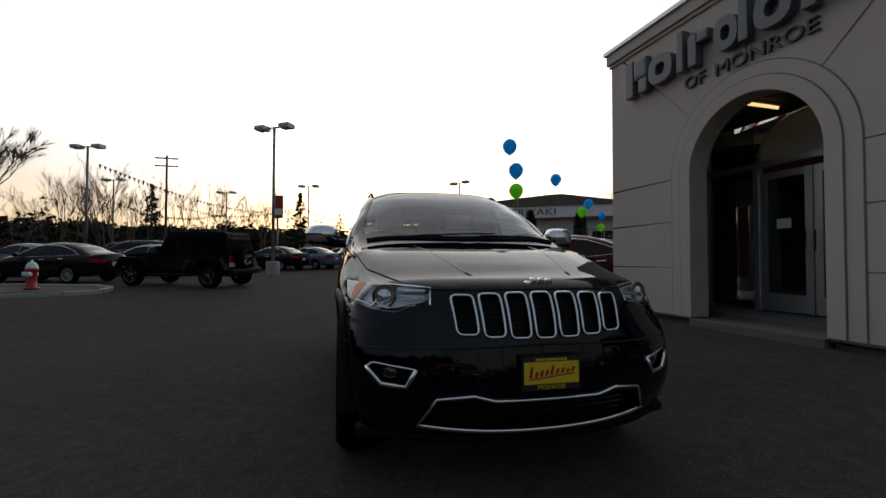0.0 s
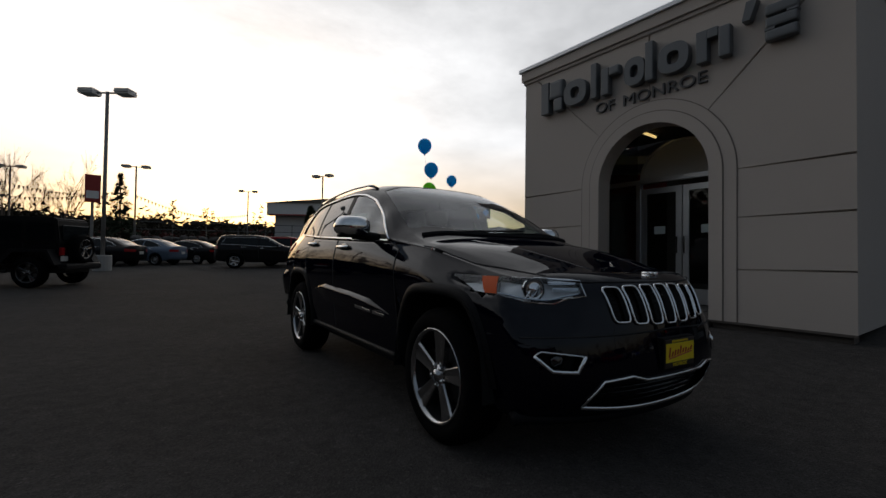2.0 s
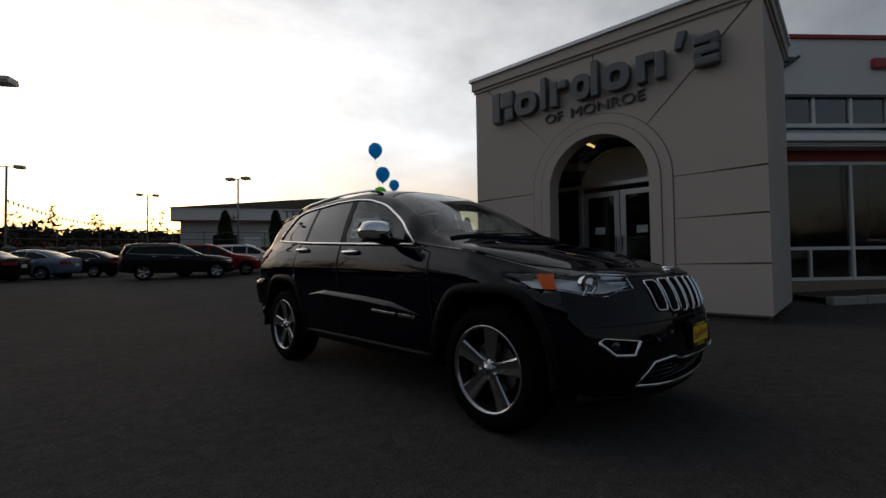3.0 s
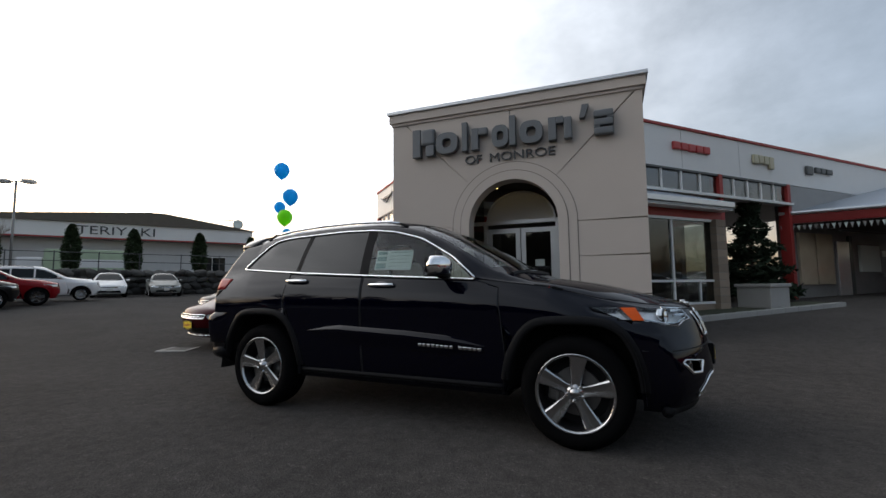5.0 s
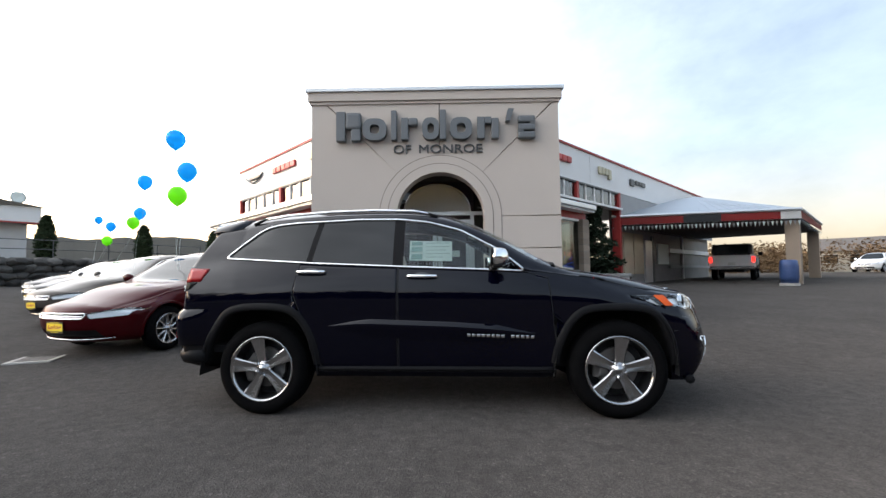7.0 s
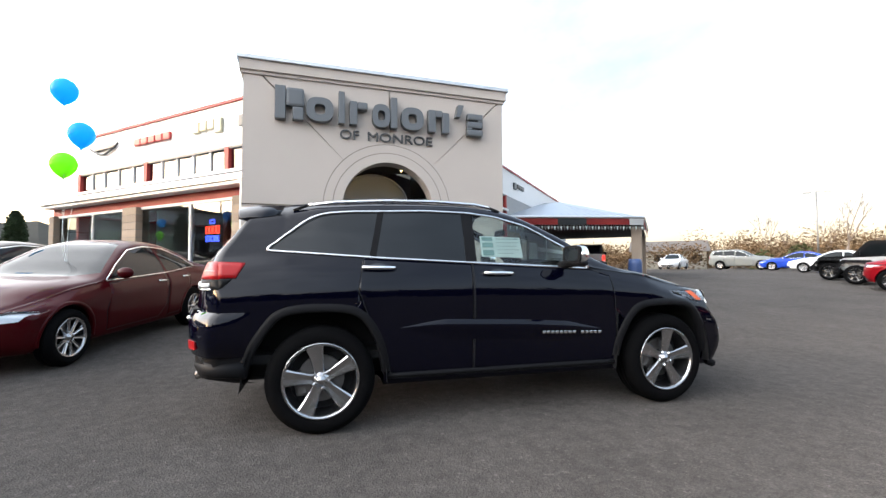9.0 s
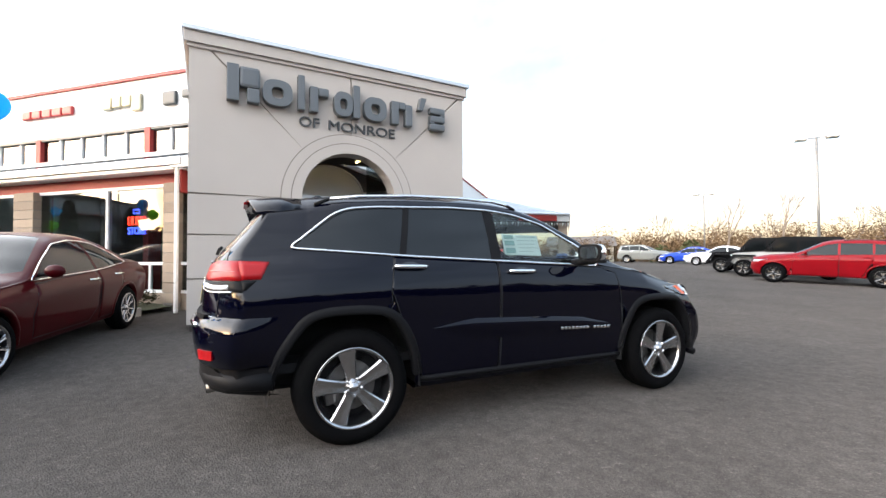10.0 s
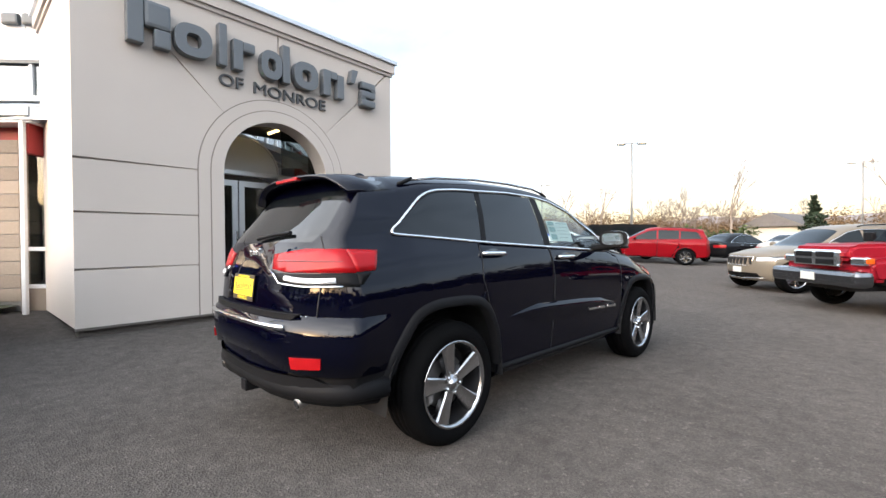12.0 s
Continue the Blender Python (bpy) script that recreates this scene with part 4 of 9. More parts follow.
def thicken(bm, d):
    """Gives a panel returned edges, d metres deep."""
    bm.normal_update()
    normals = {v: v.normal.copy() for v in bm.verts}
    rim = [e for e in bm.edges if e.is_boundary]
    made = bmesh.ops.extrude_edge_only(bm, edges=rim)["geom"]
    tree = {}
    for e in rim:
        for v in e.verts:
            tree[tuple(round(c, 5) for c in v.co)] = normals[v]
    for v in made:
        if isinstance(v, bmesh.types.BMVert):
            nn = tree.get(tuple(round(c, 5) for c in v.co))
            if nn:
                v.co -= d * nn
    return bm


def arch_radius(pts):
    """The distance from the hub to an arch outline (dx, dz), as a function of the angle."""
    fine = []
    m = len(pts)
    for i in range(m):
        if i in (0, m - 1):
            fine.append(Vector(pts[i]))
            continue
        p0, p1, p2 = Vector(pts[i - 1]), Vector(pts[i]), Vector(pts[i + 1])
        a, b = p1 + (p0 - p1) * 0.42, p1 + (p2 - p1) * 0.42
        fine += [(1 - t) ** 2 * a + 2 * t * (1 - t) * p1 + t * t * b for t in (0, 0.25, 0.5, 0.75, 1)]
    table = sorted((math.atan2(p.y, p.x) % (2 * math.pi) if p.y > 0 or p.x < 0 else math.atan2(p.y, p.x), p.length) for p in fine)

    def f(a):
        a = (a + 0.5 * math.pi) % (2 * math.pi) - 0.5 * math.pi
        if a <= table[0][0]:
            return table[0][1]
        for (a0, r0), (a1, r1) in zip(table, table[1:]):
            if a <= a1:
                return r0 + (r1 - r0) * (a - a0) / max(1e-9, a1 - a0)
        return table[-1][1]

    return f


def radius_at(r, a):
    return r(a) if callable(r) else r


def cut_arches(bm, axles, r_in, zc, reach=0.52):
    """Opens the wheel arches: drops the faces inside them and rounds the rim."""
    for ax in axles:
        shape = r_in[ax] if isinstance(r_in, dict) else r_in
        dead = []
        for f in bm.faces:
            c = f.calc_center_median()
            r = radius_at(shape, math.atan2(c.z - zc, c.x - ax))
            if abs(c.y) > reach and math.hypot(c.x - ax, c.z - zc) < r and (abs(f.normal.y) > 0.2 or c.z < zc):
                dead.append(f)
        bmesh.ops.delete(bm, geom=dead, context="FACES")
        for v in bm.verts:
            if v.is_boundary and abs(v.co.y) > reach:
                d = math.hypot(v.co.x - ax, v.co.z - zc)
                r = radius_at(shape, math.atan2(v.co.z - zc, v.co.x - ax))
                if 0.7 * r < d < 1.3 * r and v.co.z > zc - 0.12:
                    v.co.x, v.co.z = ax + (v.co.x - ax) * r / d, zc + (v.co.z - zc) * r / d


def arch_lip(skin, ax, zc, r_in, sgn, width=0.048, proud=0.014, a0=-8, a1=188, steps=30):
    """A rounded moulding round one wheel arch."""
    bm = bmesh.new()
    rings = []
    for k in range(steps + 1):
        a = radians(a0 + (a1 - a0) * k / steps)
        r = radius_at(r_in, a)
        ring = []
        for dr, out in ((-0.012, -0.05), (-0.008, proud * 0.8), (0.006, proud), (width * 0.6, proud * 0.85), (width, 0.004), (width + 0.004, -0.02)):
            x, z = ax + (r + dr) * math.cos(a), zc + (r + dr) * math.sin(a)
            base = skin.side(ax + (r + max(dr, 0.02)) * math.cos(a), max(zc + (r + max(dr, 0.02)) * math.sin(a), 0.33), sgn)
            ring.append(bm.verts.new((x, base.y + sgn * out, z)))
        rings.append(ring)
    for a, b in zip(rings, rings[1:]):
        for i in range(len(a) - 1):
            bm.faces.new((a[i], a[i + 1], b[i + 1], b[i]))
    bmesh.ops.recalc_face_normals(bm, faces=bm.faces)
    return bm


def wheel_well(ax, zc, r, sgn, y_in=0.48, y_out=0.885, steps=20):
    bm = bmesh.new()
    rows = []
    turns = [radians(-8 + 196 * k / steps) for k in range(steps + 1)]
    for y in (y_out, y_in):
        rows.append([bm.verts.new((ax + (radius_at(r, a) + 0.02) * math.cos(a), sgn * y, zc + (radius_at(r, a) + 0.02) * math.sin(a))) for a in turns])
    for k in range(steps):
        bm.faces.new((rows[0][k], rows[0][k + 1], rows[1][k + 1], rows[1][k]))
    bm.faces.new(rows[1])
    return bm


def ribbon(points, radius, sides=5, closed=False):
    return tube(bmesh.new(), points, radius, sides, closed)


def dense(pts, step=0.04, closed=False):
    """Points put in evenly along a polyline."""
    out = []
    src = list(pts) + ([pts[0]] if closed else [])
    for a, b in zip(src, src[1:]):
        n = max(1, int(math.dist(a, b) / step))
        out += [tuple(a[c] + (b[c] - a[c]) * k / n for c in range(len(a))) for k in range(n)]
    if not closed:
        out.append(tuple(src[-1]))
    return out


def rounded(pts, r=0.03, n=4):
    """A closed outline with its corners rounded."""
    out = []
    m = len(pts)
    for i in range(m):
        p0, p1, p2 = Vector(pts[i - 1]), Vector(pts[i]), Vector(pts[(i + 1) % m])
        a, b = (p0 - p1), (p2 - p1)
        k = min(r, 0.45 * a.length, 0.45 * b.length)
        s, e = p1 + a.normalized() * k, p1 + b.normalized() * k
        for j in range(n + 1):
            t = j / n
            q = (1 - t) ** 2 * s + 2 * t * (1 - t) * p1 + t * t * e
            out.append(tuple(q))
    return out


BARREL = mat("dark_rim_barrel", (0.03, 0.03, 0.032), 0.4, 0.6, wear=0.2)
DISC = mat("brake_disc_steel", (0.16, 0.155, 0.15), 0.4, 0.8, wear=0.2, wear_scale=9)


def build_wheel(name, r_tyre, r_rim, width, spokes, style, rim_mat, hub_mat):
    """A wheel in its own frame, its outer face towards -y, its axle through the origin."""
    root = new(name)
    h = width / 2
    bm = bmesh.new()
    rr = r_rim
    lathe(bm, [(rr - 0.01, h - 0.03), (rr, h - 0.008), (rr + 0.02, h), (rr + 0.55 * (r_tyre - rr), h + 0.006), (r_tyre - 0.03, h - 0.012), (r_tyre - 0.006, h - 0.04), (r_tyre, h - 0.065), *[(r_tyre - e, y + d) for y in (0.05, 0.0, -0.05) for e, d in ((0, 0.006), (0.007, 0.003), (0.007, -0.003), (0, -0.006))],
               (r_tyre, -h + 0.065), (r_tyre - 0.006, -h + 0.04), (r_tyre - 0.03, -h + 0.012), (rr + 0.55 * (r_tyre - rr), -h - 0.006), (rr + 0.02, -h), (rr, -h + 0.008), (rr - 0.01, -h + 0.03)], 48)
    part("tyre", bm, RUBBER, root, smooth=True)
    rim = part("rim", lathe(bmesh.new(), [(rr - 0.004, -h + 0.012), (rr + 0.006, -h + 0.004), (rr - 0.004, -h - 0.001), (rr - 0.016, -h + 0.006), (rr - 0.021, -h + 0.022)], 48), rim_mat, root, smooth=True)
    part("rim_barrel", lathe(bmesh.new(), [(rr - 0.021, -h + 0.022), (rr - 0.035, -h + 0.09), (rr - 0.04, h - 0.02)], 48), BARREL, rim, smooth=True)
    for k in range(spokes):
        a = 2 * math.pi * k / spokes + math.pi / 2
        bm = bmesh.new()
        if style == "broad":
            half = [(0.045, 0.036), (0.09, 0.037), (0.16, 0.047), (0.21, 0.055), (rr - 0.03, 0.061), (rr - 0.012, 0.066)]
        else:
            half = [(0.04, 0.020), (0.12, 0.017), (rr - 0.05, 0.021), (rr - 0.018, 0.032)]
        rows = []
        for q, wd in half:
            y = -h + 0.030 - 0.020 * (q / rr) ** 2
            row = []
            for k2, dy in ((-1.0, 0.045), (-1.0, 0.008), (-0.80, 0.0), (-0.10, 0.005), (0.10, 0.005), (0.80, 0.0), (1.0, 0.008), (1.0, 0.045)):
                row.append(bm.verts.new((q * math.cos(a) - wd * k2 * math.sin(a), y + dy, q * math.sin(a) + wd * k2 * math.cos(a))))
            rows.append(row)
        for r0, r1 in zip(rows, rows[1:]):
            for i in range(7):
                bm.faces.new((r0[i], r0[i + 1], r1[i + 1], r1[i]))
        bmesh.ops.recalc_face_normals(bm, faces=bm.faces)
        part("spoke", bm, hub_mat, rim)
    bm = lathe(bmesh.new(), [(0.070, -h + 0.06), (0.066, -h + 0.036), (0.046, -h + 0.029), (0.035, -h + 0.02), (0.034, -h + 0.010), (0.0, -h + 0.008)], 28)
    part("hub_cap", bm, hub_mat, rim, smooth=True)
    for k in range(5):
        a = 2 * math.pi * (k + 0.5) / 5 + math.pi / 2
        part("lug_nut", lathe(bmesh.new(), [(0.012, -h + 0.04), (0.012, -h + 0.020), (0.007, -h + 0.014), (0, -h + 0.014)], 8, m=Matrix.Translation((0.058 * math.cos(a), 0, 0.058 * math.sin(a)))), CHROME, rim)
    part("brake_disc", lathe(bmesh.new(), [(0.07, -h + 0.10), (0.165, -h + 0.10), (0.165, -h + 0.13), (0.07, -h + 0.13)], 28), DISC, root)
    part("brake_caliper", boxes(((-0.19, -h + 0.085, -0.09), (-0.115, -h + 0.145, 0.09)), bevel=0.02), DISC, root)
    part("wheel_backing", lathe(bmesh.new(), [(rr - 0.04, -h + 0.15), (0, -h + 0.15)], 24), GAP, root)
    return root


def wheel_on(car, src, m):
    """Sets a wheel under a car as one of its parts."""
    w = copy_thing(src, m)
    w.parent = car
    return w


# ---- the navy SUV ----
CAR_F = Vector((-0.064, -0.998, 0)).normalized()
CAR_L = Vector((-CAR_F.y, CAR_F.x, 0))
CAR_O = Vector((0.059, 6.594, 0)) + 0.815 * CAR_L
CAR_M = Matrix((( CAR_F.x, CAR_L.x, 0, CAR_O.x), (CAR_F.y, CAR_L.y, 0, CAR_O.y), (0, 0, 1, 0), (0, 0, 0, 1)))
SUV = {
    "x0": -0.98, "x1": 3.84, "warp": (-0.25, 2.75), "half": 0.91, "bow": (0.47, 0.30), "bowp": (2.6, 3.4), "bowz": curve([(0.3, 0.74), (0.66, 0.76), (0.84, 0.98), (1.1, 1.0)]),
    "w": curve([(-0.98, 0.875), (-0.5, 0.89), (0, 0.898), (1, 0.89), (1.8, 0.89), (2.9, 0.895), (3.5, 0.87), (3.85, 0.83)]),
    "zb": curve([(-0.98, 0.42), (-0.5, 0.36), (0.4, 0.31), (2.5, 0.31), (3.2, 0.30), (3.85, 0.28)]),
    "zs": curve([(-0.98, 0.98), (0, 1.00), (1, 0.98), (2.4, 0.96), (3.2, 0.90), (3.85, 0.80)]),
    "zbelt": curve([(-0.98, 1.29), (-0.32, 1.308), (0.5, 1.258), (1.2, 1.222), (2.2, 1.174), (2.6, 1.128), (3.2, 1.05), (3.6, 0.99), (3.85, 0.95)]),
    "wbelt": curve([(-0.98, 0.72), (-0.32, 0.755), (0.5, 0.815), (1.5, 0.835), (2.2, 0.825), (2.6, 0.815), (3.2, 0.775), (3.6, 0.745), (3.85, 0.72)]),
    "zc": curve([(-0.98, 1.50), (-0.32, 1.52), (0.0, 1.60), (0.5, 1.642), (0.95, 1.652), (1.3, 1.634), (1.65, 1.545), (2.0, 1.358), (2.25, 1.19), (2.6, 1.138), (3.85, 0.955)]),
    "wc": curve([(-0.98, 0.65), (-0.32, 0.665), (0.5, 0.665), (1.0, 0.665), (1.4, 0.67), (1.8, 0.715), (2.2, 0.812), (2.6, 0.80), (3.2, 0.75), (3.6, 0.71), (3.85, 0.69)]),
    "zr": curve([(-0.98, 1.69), (-0.4, 1.715), (0, 1.74), (0.6, 1.765), (1.1, 1.762), (1.5, 1.72), (1.75, 1.64), (2.2, 1.41), (2.52, 1.225), (2.62, 1.19), (3.1, 1.135), (3.5, 1.06), (3.7, 1.01), (3.85, 0.985)]),
    "front": curve([(0.25, 3.66), (0.36, 3.76), (0.52, 3.82), (0.68, 3.80), (0.85, 3.76), (0.95, 3.70), (1.0, 3.63), (1.2, 3.55)]),
    "rear": curve([(0.3, -0.88), (0.46, -0.925), (0.70, -0.945), (0.90, -0.940), (1.05, -0.925), (1.22, -0.875), (1.45, -0.70), (1.62, -0.56), (1.75, -0.46)]),
}


def bar_text(bm, place, widths, height, depth, gap=0.3):
    """Plain bars standing in for letters: each (start, width) along the line."""
    for s0, w in widths:
        box(bm, (s0, 0, 0), (s0 + w, depth, height), place)


def plate_on(parent, m, w=0.305, h=0.155):
    """A dealer plate, its face towards local +x: yellow panel with a red script stroke in a dark frame with yellow print."""
    p = part("dealer_plate", box(bmesh.new(), (0, -w / 2, -h / 2), (0.006, w / 2, h / 2), m, 0.004), PLATE_DARK, parent, "yellow dealer plate with red script bar in a dark frame")
    part("yellow_panel", box(bmesh.new(), (0.0055, -w / 2 + 0.006, -h / 2 + 0.030), (0.0075, w / 2 - 0.006, h / 2 - 0.022), m, 0.001), PLATE_YELLOW, p)
    bm = bmesh.new()
    for k in range(9):
        y = -0.122 + k * 0.028
        hh = (0.052, 0.026, 0.030, 0.028, 0.044, 0.026, 0.026, 0.018, 0.024)[k]
        z = -0.018 + 0.0028 * k
        prism(bm, [(y, z), (y + 0.016, z), (y + 0.024, z + hh), (y + 0.010, z + hh)], 0.0012, m @ Matrix(((0, 0, 1, 0.0072), (1, 0, 0, 0), (0, 1, 0, 0), (0, 0, 0, 1))))
    tube(bm, [m @ Vector((0.0075, -0.12 + 0.03 * k, -0.026 + 0.0030 * k)) for k in range(9)], 0.0032, 4)
    part("printed_bar", bm, PLATE_RED, p)
    bm = bmesh.new()
    for k in range(11):
        box(bm, (0.005, -0.085 + k * 0.0155, h / 2 - 0.017), (0.0072, -0.085 + k * 0.0155 + 0.011, h / 2 - 0.006), m)
    part("printed_bar", bm, PLATE_YELLOW, p)
    words_object("plate_word", "MONROE", 0.145, 0.019, 0.002, m @ Matrix.Translation((0.0065, 0, -h / 2 + 0.006)) @ pose(0, 0, 0, 0, 0, 90), PLATE_YELLOW, "", parent=p)
    return p


DARK_MIRROR = mat("tinted_mirror", (0.22, 0.24, 0.25), 0.05, 1.0, wear=0.05)


def hero_suv():
    car = empty("suv", CAR_M, "dark navy suv with chrome trim and five-spoke alloy wheels", "car")
    bm = loft_skin(SUV, 96, 16)
    skin = Skin(bm)
    WB, ZA = 2.915, 0.385
    ARCH = {0: arch_radius([(0.45, -0.12), (0.445, 0.06), (0.40, 0.25), (0.31, 0.41), (0.19, 0.485), (-0.27, 0.485), (-0.40, 0.31), (-0.50, 0.13), (-0.52, -0.12)]),
            WB: arch_radius([(0.425, -0.12), (0.425, 0.06), (0.395, 0.24), (0.31, 0.40), (0.19, 0.465), (-0.24, 0.465), (-0.36, 0.36), (-0.46, 0.16), (-0.49, -0.12)])}

    # windows, seen from the side
    quarter = [(-0.385, 1.327), (0.345, 1.278), (0.415, 1.622), (0.22, 1.615), (0.06, 1.599), (-0.02, 1.581), (-0.10, 1.541)]
    rear_win = [(0.395, 1.274), (1.10, 1.237), (1.10, 1.632), (0.80, 1.636), (0.465, 1.626)]
    front_win = [(1.19, 1.232), (2.17, 1.186), (1.98, 1.348), (1.66, 1.524), (1.40, 1.598), (1.19, 1.626)]
    pillars = [[(0.345, 1.278), (0.395, 1.274), (0.465, 1.626), (0.415, 1.622)], [(1.10, 1.237), (1.19, 1.232), (1.19, 1.626), (1.10, 1.632)]]
    outline = [(-0.405, 1.317), (0.45, 1.260), (1.15, 1.225), (2.205, 1.176), (1.99, 1.358), (1.67, 1.535), (1.40, 1.610), (1.15, 1.640), (0.80, 1.647), (0.46, 1.634), (0.22, 1.627), (0.05, 1.611), (-0.035, 1.592), (-0.12, 1.550)]
    front_door = [(1.155, 0.36), (2.40, 0.36), (2.43, 0.60), (2.38, 1.115), (2.205, 1.170), (1.155, 1.222)]
    rear_door = [(0.52, 0.36), (1.143, 0.36), (1.143, 1.222), (0.30, 1.262), (0.26, 1.03), (0.36, 0.76)]
    for sgn in (-1, 1):
        glass_parts = [("quarter_window", [quarter], PRIVACY, -0.004), ("rear_door_window", [rear_win], PRIVACY, -0.004), ("front_door_window", [front_win], CLEAR_GLASS, -0.004), ("pillar_trim", pillars[:1], BLACK_PLASTIC, -0.002), ("pillar_trim", pillars[1:], BLACK_PLASTIC, -0.002)]
        for nm, polys, mt, d in glass_parts:
            p = part(nm, shift(take(bm, polys, "side", sgn), d), mt, car, smooth=True)
            if mt is CLEAR_GLASS:
                p.visible_shadow = False
        for nm, poly, hx, hz in (("front_door", front_door, 1.355, 1.142), ("rear_door", rear_door, 0.41, 1.188)):
            door = part(nm, thicken(shift(take(bm, [poly], "side", sgn), 0.0015), 0.02), NAVY, car, smooth=True)
            line = [skin.side(x, z, sgn, 0.0005) for x, z in dense(poly, 0.05, True)]
            part("door_gap", ribbon(line, 0.0042, 4, True), GAP, door)
            hb = bmesh.new()
            c = skin.side(hx, hz, sgn, 0.028)
            tube(hb, [c + Vector((dx, sgn * dy, -0.012 * dx)) for dx, dy in ((-0.12, -0.022), (-0.112, -0.004), (-0.07, 0.006), (0.07, 0.006), (0.112, -0.004), (0.12, -0.022))], 0.0155, 8)
            part("door_handle", hb, CHROME, door, "chrome handle", smooth=True)
            cup = lathe(bmesh.new(), [(0.001, 0.004), (0.05, 0.003), (0.062, 0.0)], 16, m=Matrix.Translation(skin.side(hx, hz, sgn, 0.001)) @ Matrix.Diagonal((1.2, sgn, 0.55, 1)))
            part("handle_recess", cup, BLACK_GLOSS, door, smooth=True)
        trim = [skin.side(x, z, sgn, 0.004) for x, z in dense(rounded(outline, 0.05), 0.05, True)]
        part("window_trim", ribbon(trim, 0.0095, 6, True), CHROME, car, "bright chrome window surround", smooth=True)
        # lower door moulding, a ledge that rises to the rear
        mb = bmesh.new()
        top_line = dense([(0.52, 0.735), (0.80, 0.745), (1.6, 0.715), (2.32, 0.665)], 0.06)
        rows = []
        n = len(top_line)
        for i, (x, z) in enumerate(top_line):
            e = min(1, 5 * i / n, 5 * (n - 1 - i) / n)
            b = skin.side(x, z, sgn)
            rows.append([mb.verts.new(b + Vector((0, sgn * o * e - 0.002 * sgn, dz * e))) for o, dz in ((0.0, 0.060), (0.026, 0.036), (0.032, 0.012), (0.026, -0.012), (0.0, -0.10))])
        for a, b in zip(rows, rows[1:]):
            for i in range(4):
                mb.faces.new((a[i], a[i + 1], b[i + 1], b[i]))
        bmesh.ops.recalc_face_normals(mb, faces=mb.faces)
        part("side_moulding", mb, NAVY, car, smooth=True)
        badge, badge_2 = bmesh.new(), bmesh.new()
        for k in range(14):
            if k == 5:
                continue
            x = 2.24 - 0.039 * k if sgn < 0 else 1.74 + 0.039 * k
            p = skin.side(x, 0.648 + 0.0012 * k, sgn, 0.021)
            box(badge if k < 5 else badge_2, p + Vector((-0.0135, -0.004, -0.011)), p + Vector((0.0135, 0.004, 0.011)), bevel=0.003)
        part("badge_bar", badge, CHROME, car, "row of small chrome badge bars")
        part("badge_bar", badge_2, CHROME, car, "row of small chrome badge bars")
        part("sill", ribbon([skin.side(x, 0.385, sgn, 0.000) for x, _ in dense([(0.48, 0), (2.42, 0)], 0.1)], 0.022, 8), BLACK_PLASTIC, car, smooth=True)
        for ax in (0, WB):
            part("wheel_arch_moulding", arch_lip(skin, ax, ZA + 0.01, ARCH[ax], sgn, 0.052, 0.018, 3, 175, 48), BLACK_PLASTIC, car, "satin black wheel arch moulding", smooth=True)
            part("wheel_well", wheel_well(ax, ZA + 0.02, ARCH[ax], sgn), GAP, car)
        # door mirror
        mm = bmesh.new()
        base = skin.side(1.94, 1.225, sgn)
        cx = base + Vector((0.02, sgn * 0.20, 0.055))
        bmesh.ops.create_uvsphere(mm, u_segments=24, v_segments=14, radius=1, matrix=Matrix.Translation(cx) @ pose(0, 0, 0, 0, 0, sgn * 14) @ Matrix.Diagonal((0.095, 0.135, 0.105, 1)))
        for v in mm.verts:
            d = v.co - cx
            if d.x < -0.03:
                v.co.x = cx.x - 0.03
            if d.z < -0.060:
                v.co.z = cx.z - 0.060
            if d.z > 0.07:
                v.co.z = cx.z + 0.07 + 0.3 * (d.z - 0.07)
        mirror = part("door_mirror", mm, CHROME, car, "chrome-capped door mirror", smooth=True)
        part("mirror_stalk", tube(bmesh.new(), [base + Vector((0, -sgn * 0.02, -0.02)), base + Vector((0.01, sgn * 0.07, -0.012)), cx + Vector((0, 0, -0.055))], 0.034, 8), BLACK_PLASTIC, mirror, smooth=True)
        part("mirror_base", box(bmesh.new(), cx + Vector((-0.032, -0.11, -0.078)), cx + Vector((0.045, 0.10, -0.05)), bevel=0.012), BLACK_PLASTIC, mirror, smooth=True)
        oval = [(math.copysign(abs(math.cos(a)) ** 0.55, math.cos(a)), math.copysign(abs(math.sin(a)) ** 0.55, math.sin(a))) for a in [2 * math.pi * k / 28 for k in range(28)]]
        face = Matrix.Translation(cx + Vector((-0.024, 0, 0.008))) @ Matrix(((0, 0, -1, 0), (1, 0, 0, 0), (0, 1, 0, 0), (0, 0, 0, 1)))
        part("mirror_frame", prism(bmesh.new(), [(0.128 * y, 0.070 * z) for y, z in oval], 0.022, face), BLACK_PLASTIC, mirror, "black mirror frame")
        part("mirror_glass", prism(bmesh.new(), [(0.102 * y, 0.052 * z) for y, z in oval], 0.025, face), DARK_MIRROR, mirror)
        # roof rail
        pts = [skin.top(x, sgn * 0.60, h) for x, h in ((-0.22, 0.008), (-0.12, 0.030), (0.1, 0.034), (0.5, 0.034), (0.9, 0.034), (1.25, 0.032), (1.38, 0.022), (1.46, 0.006))]
        rail = part("roof_rail", ribbon(pts[1:-1], 0.013, 8), CHROME, car, "bright roof rail", smooth=True)
